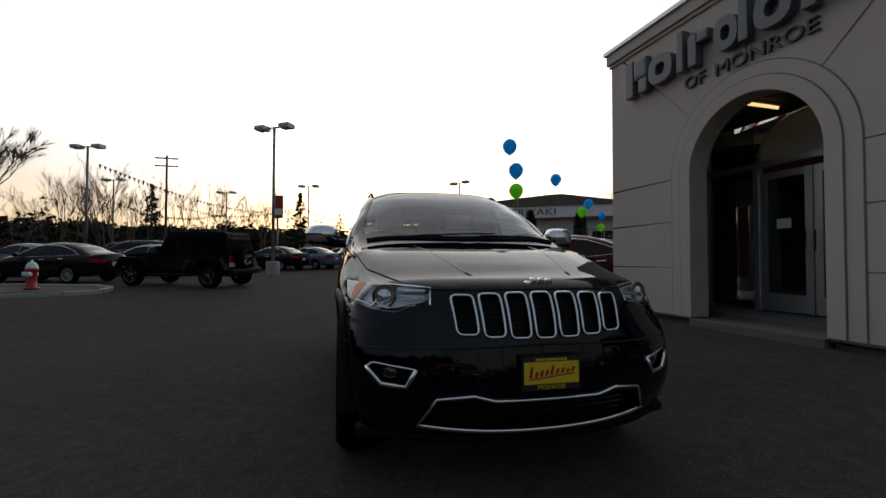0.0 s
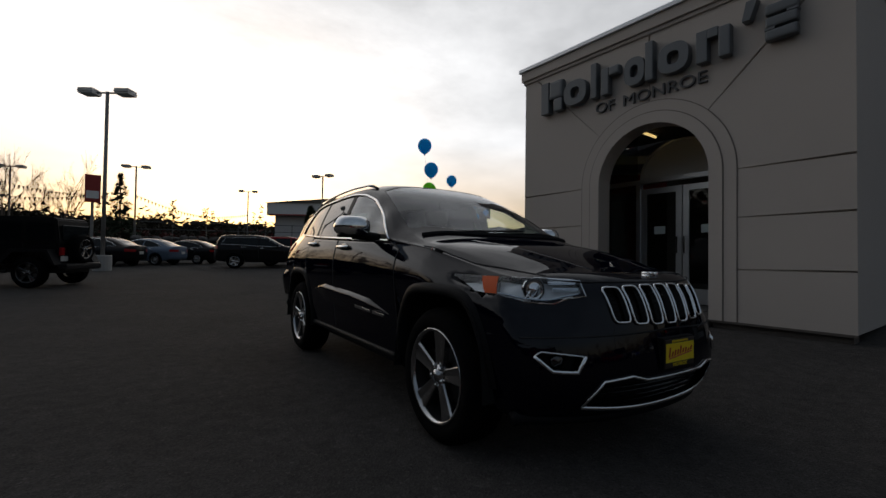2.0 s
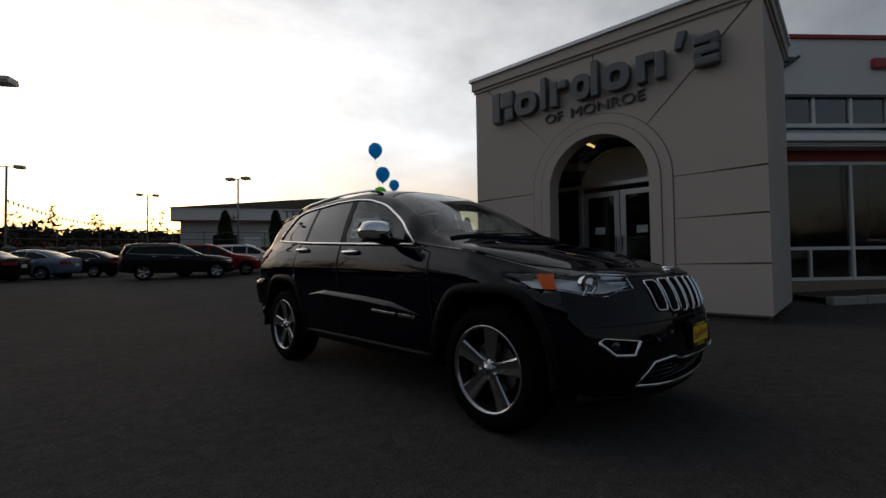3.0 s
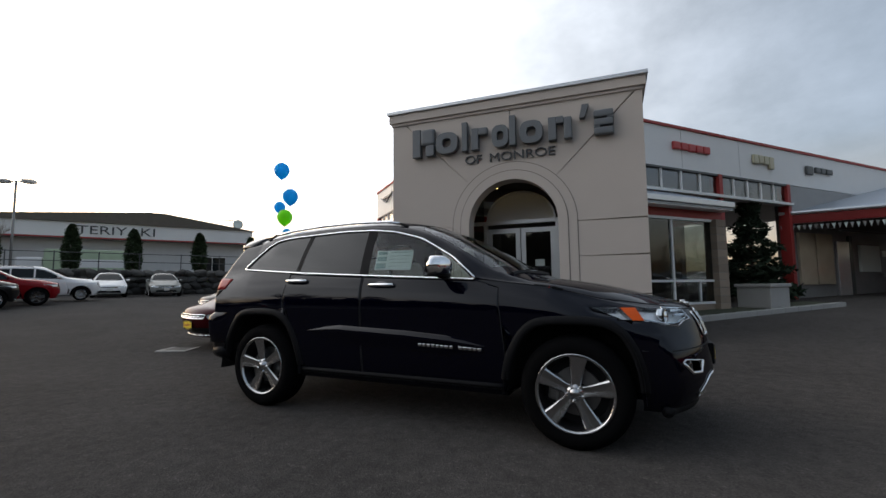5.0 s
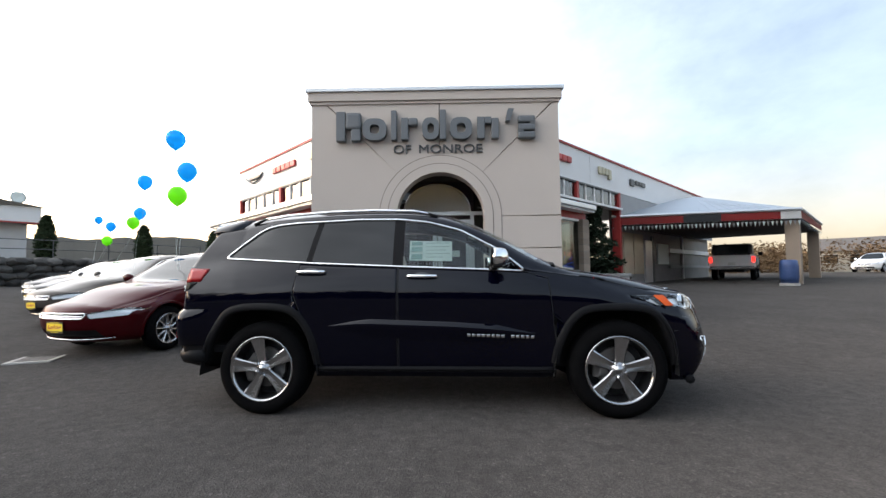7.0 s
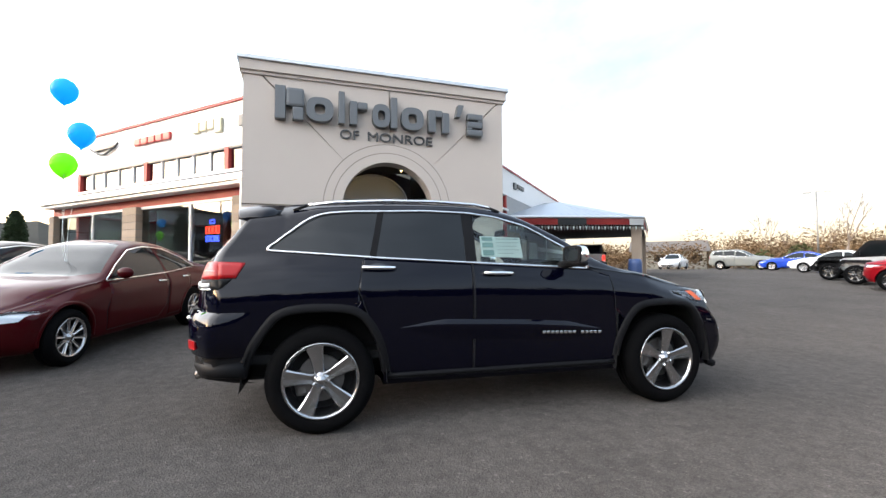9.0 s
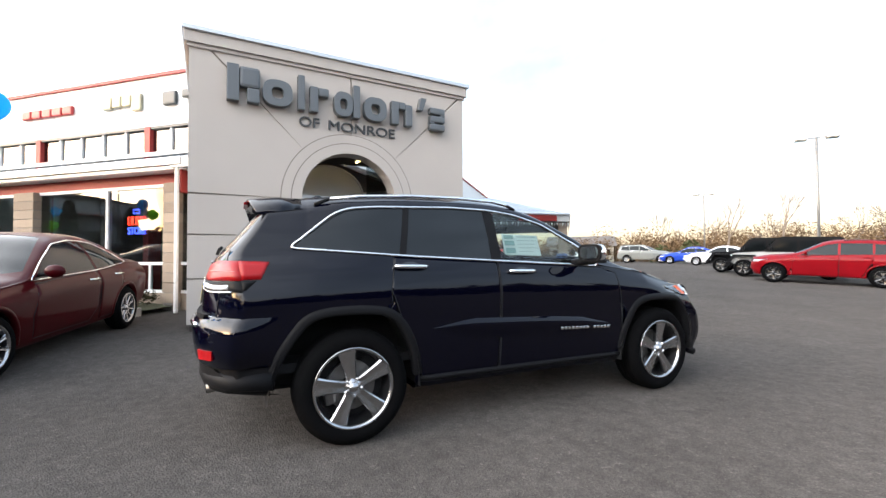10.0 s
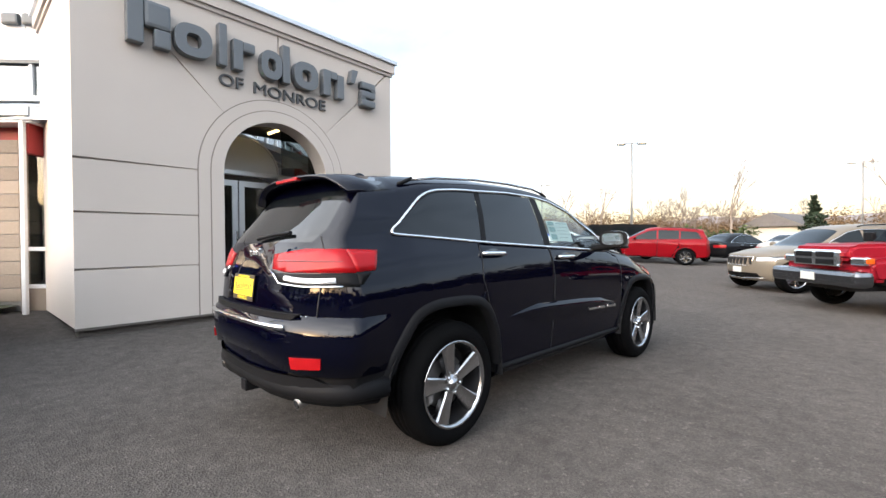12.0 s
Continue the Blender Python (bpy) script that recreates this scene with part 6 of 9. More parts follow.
SEDAN = {
    "wb": 2.74, "r": 0.33, "ra": 0.375, "x0": -1.02, "x1": 3.72, "warp": (-0.3, 2.6), "half": 0.90, "bow": (0.52, 0.34), "bowp": (2.4, 2.6),
    "w": curve([(-1.02, 0.86), (0, 0.90), (1.4, 0.90), (2.8, 0.90), (3.72, 0.86)]),
    "zb": curve([(-1.02, 0.34), (0, 0.24), (2.7, 0.22), (3.72, 0.24)]),
    "zs": curve([(-1.02, 0.80), (0, 0.80), (1.4, 0.76), (2.8, 0.72), (3.72, 0.62)]),
    "zbelt": curve([(-1.02, 1.0), (-0.3, 1.02), (0.5, 0.99), (1.4, 0.95), (2.1, 0.93), (2.8, 0.84), (3.72, 0.68)]),
    "wbelt": curve([(-1.02, 0.70), (-0.3, 0.74), (0.5, 0.81), (1.4, 0.83), (2.1, 0.81), (2.8, 0.76), (3.72, 0.66)]),
    "zc": curve([(-1.02, 1.01), (-0.35, 1.04), (0.0, 1.19), (0.5, 1.34), (1.0, 1.38), (1.4, 1.33), (1.8, 1.14), (2.15, 0.945), (2.8, 0.85), (3.72, 0.69)]),
    "wc": curve([(-1.02, 0.66), (-0.35, 0.70), (0.0, 0.64), (0.5, 0.58), (1.0, 0.575), (1.4, 0.61), (1.8, 0.72), (2.15, 0.80), (2.8, 0.74), (3.72, 0.62)]),
    "zr": curve([(-1.02, 1.06), (-0.75, 1.10), (-0.35, 1.20), (0.0, 1.345), (0.5, 1.455), (0.95, 1.475), (1.35, 1.42), (1.8, 1.20), (2.2, 1.00), (2.35, 0.985), (2.9, 0.93), (3.4, 0.82), (3.72, 0.74)]),
    "front": curve([(0.2, 3.50), (0.35, 3.66), (0.55, 3.70), (0.68, 3.66), (0.80, 3.50)]),
    "rear": curve([(0.3, -0.92), (0.5, -1.02), (0.75, -1.02), (0.95, -1.0), (1.1, -0.96)]),
    "windows": [[(-0.22, 1.045), (0.72, 0.985), (0.72, 1.355), (0.48, 1.325), (0.05, 1.185)], [(0.78, 0.982), (2.02, 0.945), (1.76, 1.135), (1.38, 1.315), (1.02, 1.365), (0.78, 1.360)]],
    "trim": [(-0.26, 1.038), (0.75, 0.972), (2.10, 0.935), (1.77, 1.145), (1.39, 1.328), (1.0, 1.377), (0.72, 1.366), (0.46, 1.337), (0.03, 1.195)],
    "doors": [[(1.0, 0.30), (2.12, 0.30), (2.16, 0.55), (2.05, 0.90), (0.80, 0.97), (0.80, 0.5)], [(0.42, 0.30), (0.78, 0.30), (0.78, 0.97), (0.12, 1.0), (0.18, 0.72)]],
    "screen": [(2.26, 0.0), (2.20, 0.42), (2.02, 0.72), (1.60, 0.56), (1.30, 0.46), (1.27, 0.0)], "back": [(-0.60, 1.12), (0.60, 1.12), (0.46, 1.36), (-0.46, 1.36)],
    "back_top": [(-0.62, 0.60), (-0.62, -0.60), (0.12, -0.46), (0.12, 0.46)],
    "lamp": [(0.42, 0.64), (0.46, 0.575), (0.80, 0.60), (0.84, 0.68), (0.70, 0.70)], "tail": [(0.36, 0.88), (0.36, 0.76), (0.82, 0.76), (0.84, 0.90)],
    "grille": [(-0.42, 0.645), (-0.40, 0.575), (0.40, 0.575), (0.42, 0.645)], "intake": [(-0.52, 0.42), (-0.60, 0.29), (0.60, 0.29), (0.52, 0.42)], "mirror": (1.92, 0.99), "plate_z": 0.46, "seat_z": 0.0,
}
FAR_SUV = {
    "wb": 3.04, "r": 0.385, "ra": 0.44, "x0": -1.05, "x1": 3.92, "warp": (-0.3, 2.9), "half": 0.94, "bow": (0.40, 0.26), "bowp": (2.6, 3.0),
    "w": curve([(-1.05, 0.90), (0, 0.93), (1.5, 0.92), (3.0, 0.93), (3.92, 0.89)]),
    "zb": curve([(-1.05, 0.40), (0, 0.32), (2.9, 0.32), (3.92, 0.30)]),
    "zs": curve([(-1.05, 0.98), (1, 0.98), (2.4, 0.95), (3.92, 0.84)]),
    "zbelt": curve([(-1.05, 1.24), (-0.3, 1.22), (1.2, 1.18), (2.3, 1.14), (3.0, 1.06), (3.92, 0.95)]),
    "wbelt": curve([(-1.05, 0.74), (-0.3, 0.80), (1.2, 0.85), (2.3, 0.83), (3.0, 0.79), (3.92, 0.74)]),
    "zc": curve([(-1.05, 1.52), (-0.3, 1.60), (0.5, 1.64), (1.1, 1.63), (1.5, 1.57), (1.95, 1.35), (2.32, 1.15), (3.0, 1.07), (3.92, 0.95)]),
    "wc": curve([(-1.05, 0.66), (-0.3, 0.68), (1.1, 0.68), (1.5, 0.70), (1.95, 0.77), (2.32, 0.82), (3.0, 0.77), (3.92, 0.70)]),
    "zr": curve([(-1.05, 1.70), (-0.3, 1.76), (0.5, 1.785), (1.2, 1.76), (1.6, 1.67), (2.1, 1.41), (2.55, 1.20), (2.7, 1.18), (3.3, 1.13), (3.7, 1.06), (3.92, 1.0)]),
    "front": curve([(0.28, 3.76), (0.45, 3.86), (0.7, 3.88), (0.95, 3.82), (1.05, 3.72)]),
    "rear": curve([(0.35, -0.98), (0.6, -1.05), (0.85, -1.02), (1.2, -0.96), (1.6, -0.76), (1.8, -0.66)]),
    "windows": [[(-0.62, 1.27), (0.22, 1.23), (0.22, 1.60), (-0.42, 1.565)], [(0.28, 1.228), (1.12, 1.19), (1.12, 1.615), (0.28, 1.61)], [(1.19, 1.187), (2.22, 1.155), (1.95, 1.34), (1.52, 1.55), (1.19, 1.61)]],
    "trim": [(-0.66, 1.26), (1.15, 1.178), (2.29, 1.143), (1.97, 1.35), (1.53, 1.562), (1.15, 1.625), (0.25, 1.62), (-0.44, 1.577)],
    "doors": [[(1.155, 0.36), (2.48, 0.36), (2.50, 0.60), (2.40, 1.10), (1.155, 1.175)], [(0.54, 0.36), (1.145, 0.36), (1.145, 1.175), (0.26, 1.215), (0.26, 1.0)]],
    "screen": [(2.55, 0.0), (2.50, 0.42), (2.36, 0.72), (1.98, 0.68), (1.68, 0.60), (1.62, 0.0)], "back": [(-0.60, 1.28), (0.60, 1.28), (0.55, 1.62), (-0.55, 1.62)],
    "back_top": None,
    "lamp": [(0.50, 0.93), (0.52, 0.82), (0.86, 0.84), (0.88, 0.94)], "tail": [(0.45, 1.16), (0.45, 1.02), (0.92, 1.02), (0.92, 1.18)],
    "grille": [(-0.46, 0.93), (-0.42, 0.70), (0.42, 0.70), (0.46, 0.93)], "intake": [(-0.55, 0.50), (-0.62, 0.37), (0.62, 0.37), (0.55, 0.50)], "mirror": (2.10, 1.20), "plate_z": 0.58,
}


def tweak(spec, L=1.0, H=1.0, W=1.0):
    """A longer, taller or wider car of the same family."""
    out = dict(spec)
    for k in ("w", "wbelt", "wc"):
        out[k] = (lambda f: (lambda x: f(x / L) * W))(spec[k])
    for k in ("zb", "zs", "zbelt", "zc", "zr"):
        out[k] = (lambda f: (lambda x: f(x / L) * H))(spec[k])
    for k in ("front", "rear"):
        out[k] = (lambda f: (lambda z: f(z / H) * L))(spec[k])
    for k in ("windows", "doors"):
        out[k] = [[(x * L, z * H) for x, z in p] for p in spec[k]]
    out["trim"] = [(x * L, z * H) for x, z in spec["trim"]]
    out["screen"] = [(x * L, y * W) for x, y in spec["screen"]]
    for k in ("back", "lamp", "tail", "grille", "intake"):
        out[k] = [(y * W, z * H) for y, z in spec[k]]
    out["back_top"] = [(x * L, y * W) for x, y in spec["back_top"]] if spec["back_top"] else None
    out["x0"], out["x1"], out["wb"], out["half"] = spec["x0"] * L, spec["x1"] * L, spec["wb"] * L, spec["half"] * W
    out["warp"] = tuple(v * L for v in spec["warp"])
    out["mirror"] = (spec["mirror"][0] * L, spec["mirror"][1] * H)
    out["plate_z"] = spec["plate_z"] * H
    return out


def paint(name, color, metal=0.3):
    return mat(name, color, 0.40, metal * 0.25, coat=0.32, wear=0.06, wear_scale=1.0, spec=0.02)


SMALL_WHEEL = build_wheel("wheel_source", 0.33, 0.225, 0.215, 10, "thin", SATIN, SATIN)
BIG_WHEEL = build_wheel("wheel_source", 0.385, 0.25, 0.25, 5, "broad", SATIN, SATIN)
DARK_WHEEL = build_wheel("wheel_source", 0.385, 0.255, 0.25, 5, "broad", BLACK_GLOSS, BLACK_GLOSS)
CAR_GLASS = mat("car_glass", (0.012, 0.015, 0.017), 0.03, wear=0.1, spec=0.2)
PLATE_PLAIN = mat("pale_plate", (0.55, 0.55, 0.52), 0.5, wear=0.1)


def vehicle(name, m, s, body_mat, label, wheel, plate=True, chrome=True, group="", fine=False, glass_mat=None):
    """A parked car from its curves, with windows, doors, lamps, grille, mirrors and wheels."""
    car = empty(name, m, label, "car", group)
    bm = loft_skin(s, 40 if fine else 30, 9 if fine else 7, 3 if fine else 2)
    skin = Skin(bm)
    gm = glass_mat or CAR_GLASS
    bright = CHROME if chrome else BLACK_GLOSS
    for sgn in (-1, 1):
        for poly in s["windows"]:
            part("side_window", shift(take(bm, [poly], "side", sgn), -0.003), gm, car, smooth=True)
        for poly in s["doors"]:
            line = [skin.side(x, z, sgn, 0.0005) for x, z in dense(poly, 0.10, True)]
            door = part("door", thicken(shift(take(bm, [poly], "side", sgn), 0.0015), 0.015), body_mat, car, smooth=True)
            part("door_gap", ribbon(line, 0.005, 4, True), GAP, door)
            xs = [x for x, z in poly]
            hx, hz = min(xs) + 0.16, max(z for x, z in poly) - 0.11
            part("door_handle", ribbon([skin.side(hx + d, hz, sgn, o) for d, o in ((-0.10, 0.0), (-0.09, 0.03), (0.09, 0.03), (0.10, 0.0))], 0.013, 6), bright if chrome else body_mat, door, smooth=True)
        part("window_trim", ribbon([skin.side(x, z, sgn, 0.003) for x, z in dense(rounded(s["trim"], 0.04, 2), 0.09, True)], 0.009, 4, True), bright, car, smooth=True)
        mx, mz = s["mirror"]
        base = skin.side(mx, mz, sgn)
        mm = bmesh.new()
        bmesh.ops.create_uvsphere(mm, u_segments=12, v_segments=8, radius=1, matrix=Matrix.Translation(base + Vector((0, sgn * 0.15, 0.04))) @ Matrix.Diagonal((0.06, 0.11, 0.075, 1)))
        mirror = part("door_mirror", mm, body_mat, car, smooth=True)
        part("mirror_stalk", ribbon([base, base + Vector((0, sgn * 0.10, 0.01))], 0.025, 6), BLACK_PLASTIC, mirror)
        lamp = take(bm, [[(sgn * y, z) for y, z in s["lamp"]]], "front")
        hl = part("headlamp", shift(lamp.copy(), -0.03), LAMP_SILVER, car, smooth=True)
        part("lens", shift(lamp, 0.002), LENS, hl, smooth=True)
        part("tail_lamp", shift(take(bm, [[(sgn * y, z) for y, z in s["tail"]]], "rear"), 0.004), RED_LENS, car, smooth=True)
        for ax in (0, s["wb"]):
            part("wheel_well", wheel_well(ax, s["r"] + 0.02, s["ra"], sgn, 0.45, 0.80, 12), GAP, car)
            part("wheel_arch_lip", arch_lip(skin, ax, s["r"] + 0.01, s["ra"], sgn, 0.03, 0.010, steps=16), body_mat, car, smooth=True)
    if not s["back_top"]:
        for sgn in (-1, 1):
            rail = [skin.top(x, sgn * 0.58, h) for x, h in ((-0.5, 0.005), (-0.4, 0.04), (0.2, 0.045), (0.9, 0.04), (1.05, 0.005))]
            part("roof_rail", ribbon(rail, 0.016, 6), BLACK_PLASTIC, car, smooth=True)
    sc = s["screen"]
    ws = take(bm, [sc, [(x, -y) for x, y in sc]], "top")
    bmesh.ops.remove_doubles(ws, verts=ws.verts, dist=1e-4)
    part("windscreen", shift(ws, -0.003), gm, car, smooth=True)
    if s["back_top"]:
        part("rear_window", shift(take(bm, [s["back_top"]], "top"), -0.003), gm, car, smooth=True)
    else:
        part("rear_window", shift(take(bm, [s["back"]], "rear"), -0.003), gm, car, smooth=True)
    gr = part("grille", shift(take(bm, [s["grille"]], "front"), -0.02 if "slots" not in s else 0.002), body_mat if "slots" in s else BLACK_PLASTIC, car)
    part("grille_rim", ribbon([skin.front(y, z, 0.004) for y, z in dense(rounded(s["grille"], 0.03), 0.06, True)], 0.008, 5, True), bright, gr, smooth=True)
    zt, zl = s["grille"][0][1], s["grille"][1][1]
    if "slots" in s:
        for k in range(7):
            y = -0.39 + 0.13 * k
            a, b = skin.front(y, zt - 0.03), skin.front(y, zl + 0.03)
            part("grille_slot", box(bmesh.new(), (min(a.x, b.x) - 0.05, y - 0.04, zl + 0.025), (max(a.x, b.x) + 0.006, y + 0.04, zt - 0.025), bevel=0.006), GAP, gr)
    bars = bmesh.new()
    for k in range(0 if "slots" in s else 3):
        z = zl + (zt - zl) * (k + 0.5) / 3
        tube(bars, [skin.front(y, z, -0.008) for y in [0.38 * (j / 6 - 0.5) * 2 for j in range(7)]], 0.006, 4)
    if "slots" not in s:
        part("grille_bar", bars, bright, gr)
    it = part("lower_intake", shift(take(bm, [s["intake"]], "front"), -0.03), BLACK_PLASTIC, car)
    zi = s["intake"][1][1]
    part("intake_strip", ribbon([skin.front(y, zi - 0.01 + 0.06 * abs(y) ** 3, 0.004) for y in [k * 0.12 - 0.66 for k in range(12)]], 0.010, 5), bright, it, smooth=True)
    if plate:
        p = skin.front(0, s["plate_z"])
        plate_on(car, Matrix.Translation((p.x + 0.012, 0, s["plate_z"])))
    else:
        p = skin.front(0, s["plate_z"])
        part("number_plate", box(bmesh.new(), (p.x + 0.002, -0.15, s["plate_z"] - 0.07), (p.x + 0.012, 0.15, s["plate_z"] + 0.07)), PLATE_PLAIN, car)
    p = skin.rear(0, s["plate_z"] + 0.25)
    part("number_plate", box(bmesh.new(), (p.x - 0.012, -0.15, s["plate_z"] + 0.18), (p.x + 0.01, 0.15, s["plate_z"] + 0.32)), PLATE_PLAIN, car)
    cut_arches(bm, (0, s["wb"]), s["ra"], s["r"] + 0.01, 0.48)
    part("body", bm, body_mat, car, smooth=True)
    track = s["half"] - 0.105
    for x in (0, s["wb"]):
        wheel_on(car, wheel, pose(x, -track, s["r"], 0, 13, 0))
        wheel_on(car, wheel, pose(x, track, s["r"], 0, 29, 180))
    return car


MAROON = paint("maroon_paint", (0.040, 0.0014, 0.003))
SILVER = paint("silver_paint", (0.42, 0.42, 0.42), 0.6)
DARK_GREY = paint("dark_grey_paint", (0.035, 0.036, 0.04))
BLACK_PAINT = paint("black_paint", (0.008, 0.008, 0.009), 0.1)
RED_CAR = paint("red_paint_car", (0.20, 0.004, 0.008), 0.2)
WHITE_CAR = paint("white_paint_car", (0.72, 0.72, 0.72), 0.0)
BLUE_CAR = paint("blue_paint_car", (0.02, 0.06, 0.40), 0.2)
TAN_SILVER = paint("tan_silver_paint", (0.16, 0.137, 0.108), 0.4)
GREY_CAR = paint("grey_paint_car", (0.20, 0.21, 0.20), 0.4)
STEEL_BLUE = paint("steel_blue_paint", (0.12, 0.16, 0.22), 0.5)

# the row beside the showroom
ROW = (-0.94, 0.35)
vehicle("sedan", spot(5.82, 9.40, -0.965, 0.265), SEDAN, MAROON, "maroon sedan with a yellow dealer plate parked by the showroom", SMALL_WHEEL, fine=True, group="cars beside the showroom")
vehicle("sedan", spot(8.5, 12.1, *ROW), SEDAN, paint("champagne_paint", (0.07, 0.062, 0.056), 0.3), "champagne silver sedan parked beside the maroon one", SMALL_WHEEL, group="cars beside the showroom")
car3 = vehicle("sedan", spot(11.25, 14.85, *ROW), SEDAN, DARK_GREY, "dark grey sedan parked in the showroom row", SMALL_WHEEL, group="cars beside the showroom")
copy_thing(car3, spot(14.0, 17.6, *ROW))

# the northern lot
dark_sedan = vehicle("sedan", spot(-8.2, 20.3, -0.93, 0.36), SEDAN, BLACK_PAINT, "black sedan parked in the northern lot", SMALL_WHEEL, False, group="cars in the northern lot")
copy_thing(dark_sedan, spot(-1.6, 29.4, -0.80, 0.60))
copy_thing(dark_sedan, spot(2.6, 32.4, -0.80, 0.60))
steel_sedan = vehicle("sedan", spot(0.4, 30.9, -0.80, 0.60), SEDAN, STEEL_BLUE, "steel blue sedan parked in the northern lot", SMALL_WHEEL, False, group="cars in the northern lot")
copy_thing(steel_sedan, spot(-12.0, 25.8, -0.93, 0.36))
copy_thing(steel_sedan, spot(-6.6, 24.6, -0.93, 0.36))
copy_thing(dark_sedan, spot(-13.5, 32.8, -0.93, 0.36))
silver_far = vehicle("sedan", spot(-17.8, 37.4, -0.93, 0.36), SEDAN, SILVER, "silver sedan parked in the northern lot", SMALL_WHEEL, False, group="cars in the northern lot")
copy_thing(silver_far, spot(-21.0, 33.0, -0.93, 0.36))
black_suv = vehicle("parked_suv", spot(3.35, 27.1, 0.96, -0.27), FAR_SUV, BLACK_PAINT, "black suv parked across the northern lot", BIG_WHEEL, False, group="cars in the northern lot")
copy_thing(black_suv, spot(-9.5, 31.4, -0.93, 0.36))
copy_thing(black_suv, spot(-12.5, 38.0, -0.93, 0.36))
red_suv = vehicle("parked_suv", spot(5.7, 29.0, 0.93, -0.36), FAR_SUV, RED_CAR, "red suv parked in the lot", DARK_WHEEL, False, chrome=False, group="red suvs")
VAN = tweak(FAR_SUV, 0.95, 1.02)
van = vehicle("white_van", spot(8.9, 31.2, 0.87, -0.48), VAN, WHITE_CAR, "white delivery van with plain sides", SMALL_WHEEL, False, chrome=False)
HATCH = tweak(SEDAN, 0.86, 1.04)
vehicle("hatchback", spot(15.6, 34.4, -0.5, -0.85), HATCH, WHITE_CAR, "white hatchback parked by the stone wall", SMALL_WHEEL, False)
vehicle("hatchback", spot(18.2, 33.0, -0.5, -0.85), HATCH, GREY_CAR, "grey hatchback parked by the stone wall", SMALL_WHEEL, False)

# the southern lot
vehicle("parked_suv", spot(3.43, -13.9, 0.945, 0.327) @ Matrix.Diagonal((1, 1, 0.95, 1)), FAR_SUV, RED_CAR, "bright red suv with black wheels in the southern row", DARK_WHEEL, False, chrome=False, group="red suvs", fine=True)
OLD_SUV = tweak(FAR_SUV, 0.90, 0.97, 0.97)
OLD_SUV["slots"] = True
vehicle("old_suv", spot(-2.6, -6.73, 0.75, 0.66) @ Matrix.Diagonal((1, 1, 0.93, 1)), OLD_SUV, TAN_SILVER, "older tan-silver suv with a seven-slot nose", BIG_WHEEL, False)
charger = vehicle("sedan", spot(15.0, -27.2, 0.90, 0.43), SEDAN, WHITE_CAR, "white sedan parked in the southern row", SMALL_WHEEL, False, group="cars in the southern row")
copy_thing(charger, spot(10.0, -25.0, 0.90, 0.43))
copy_thing(charger, spot(31.0, -29.0, -0.5, 0.86))
vehicle("sedan", spot(19.3, -30.4, 0.90, 0.43), SEDAN, BLUE_CAR, "blue sedan parked in the southern row", SMALL_WHEEL, False, group="cars in the southern row")
vehicle("parked_suv", spot(26.5, -29.6, -0.9, -0.4), FAR_SUV, GREY_CAR, "grey suv parked at the far end of the lot", BIG_WHEEL, False, group="cars in the southern row")
copy_thing(dark_sedan, spot(2.4, -16.7, -0.45, -0.89))
copy_thing(silver_far, spot(-0.4, -14.2, -0.35, -0.93))
copy_thing(steel_sedan, spot(12.5, -29.6, 0.90, 0.43))
copy_thing(black_suv, spot(-3.0, -16.0, -0.35, -0.93))


# ---- off-roader and pickups ----
DULL_CHROME = mat("dull_chrome", (0.24, 0.24, 0.25), 0.22, 1.0, wear=0.15, wear_scale=5)


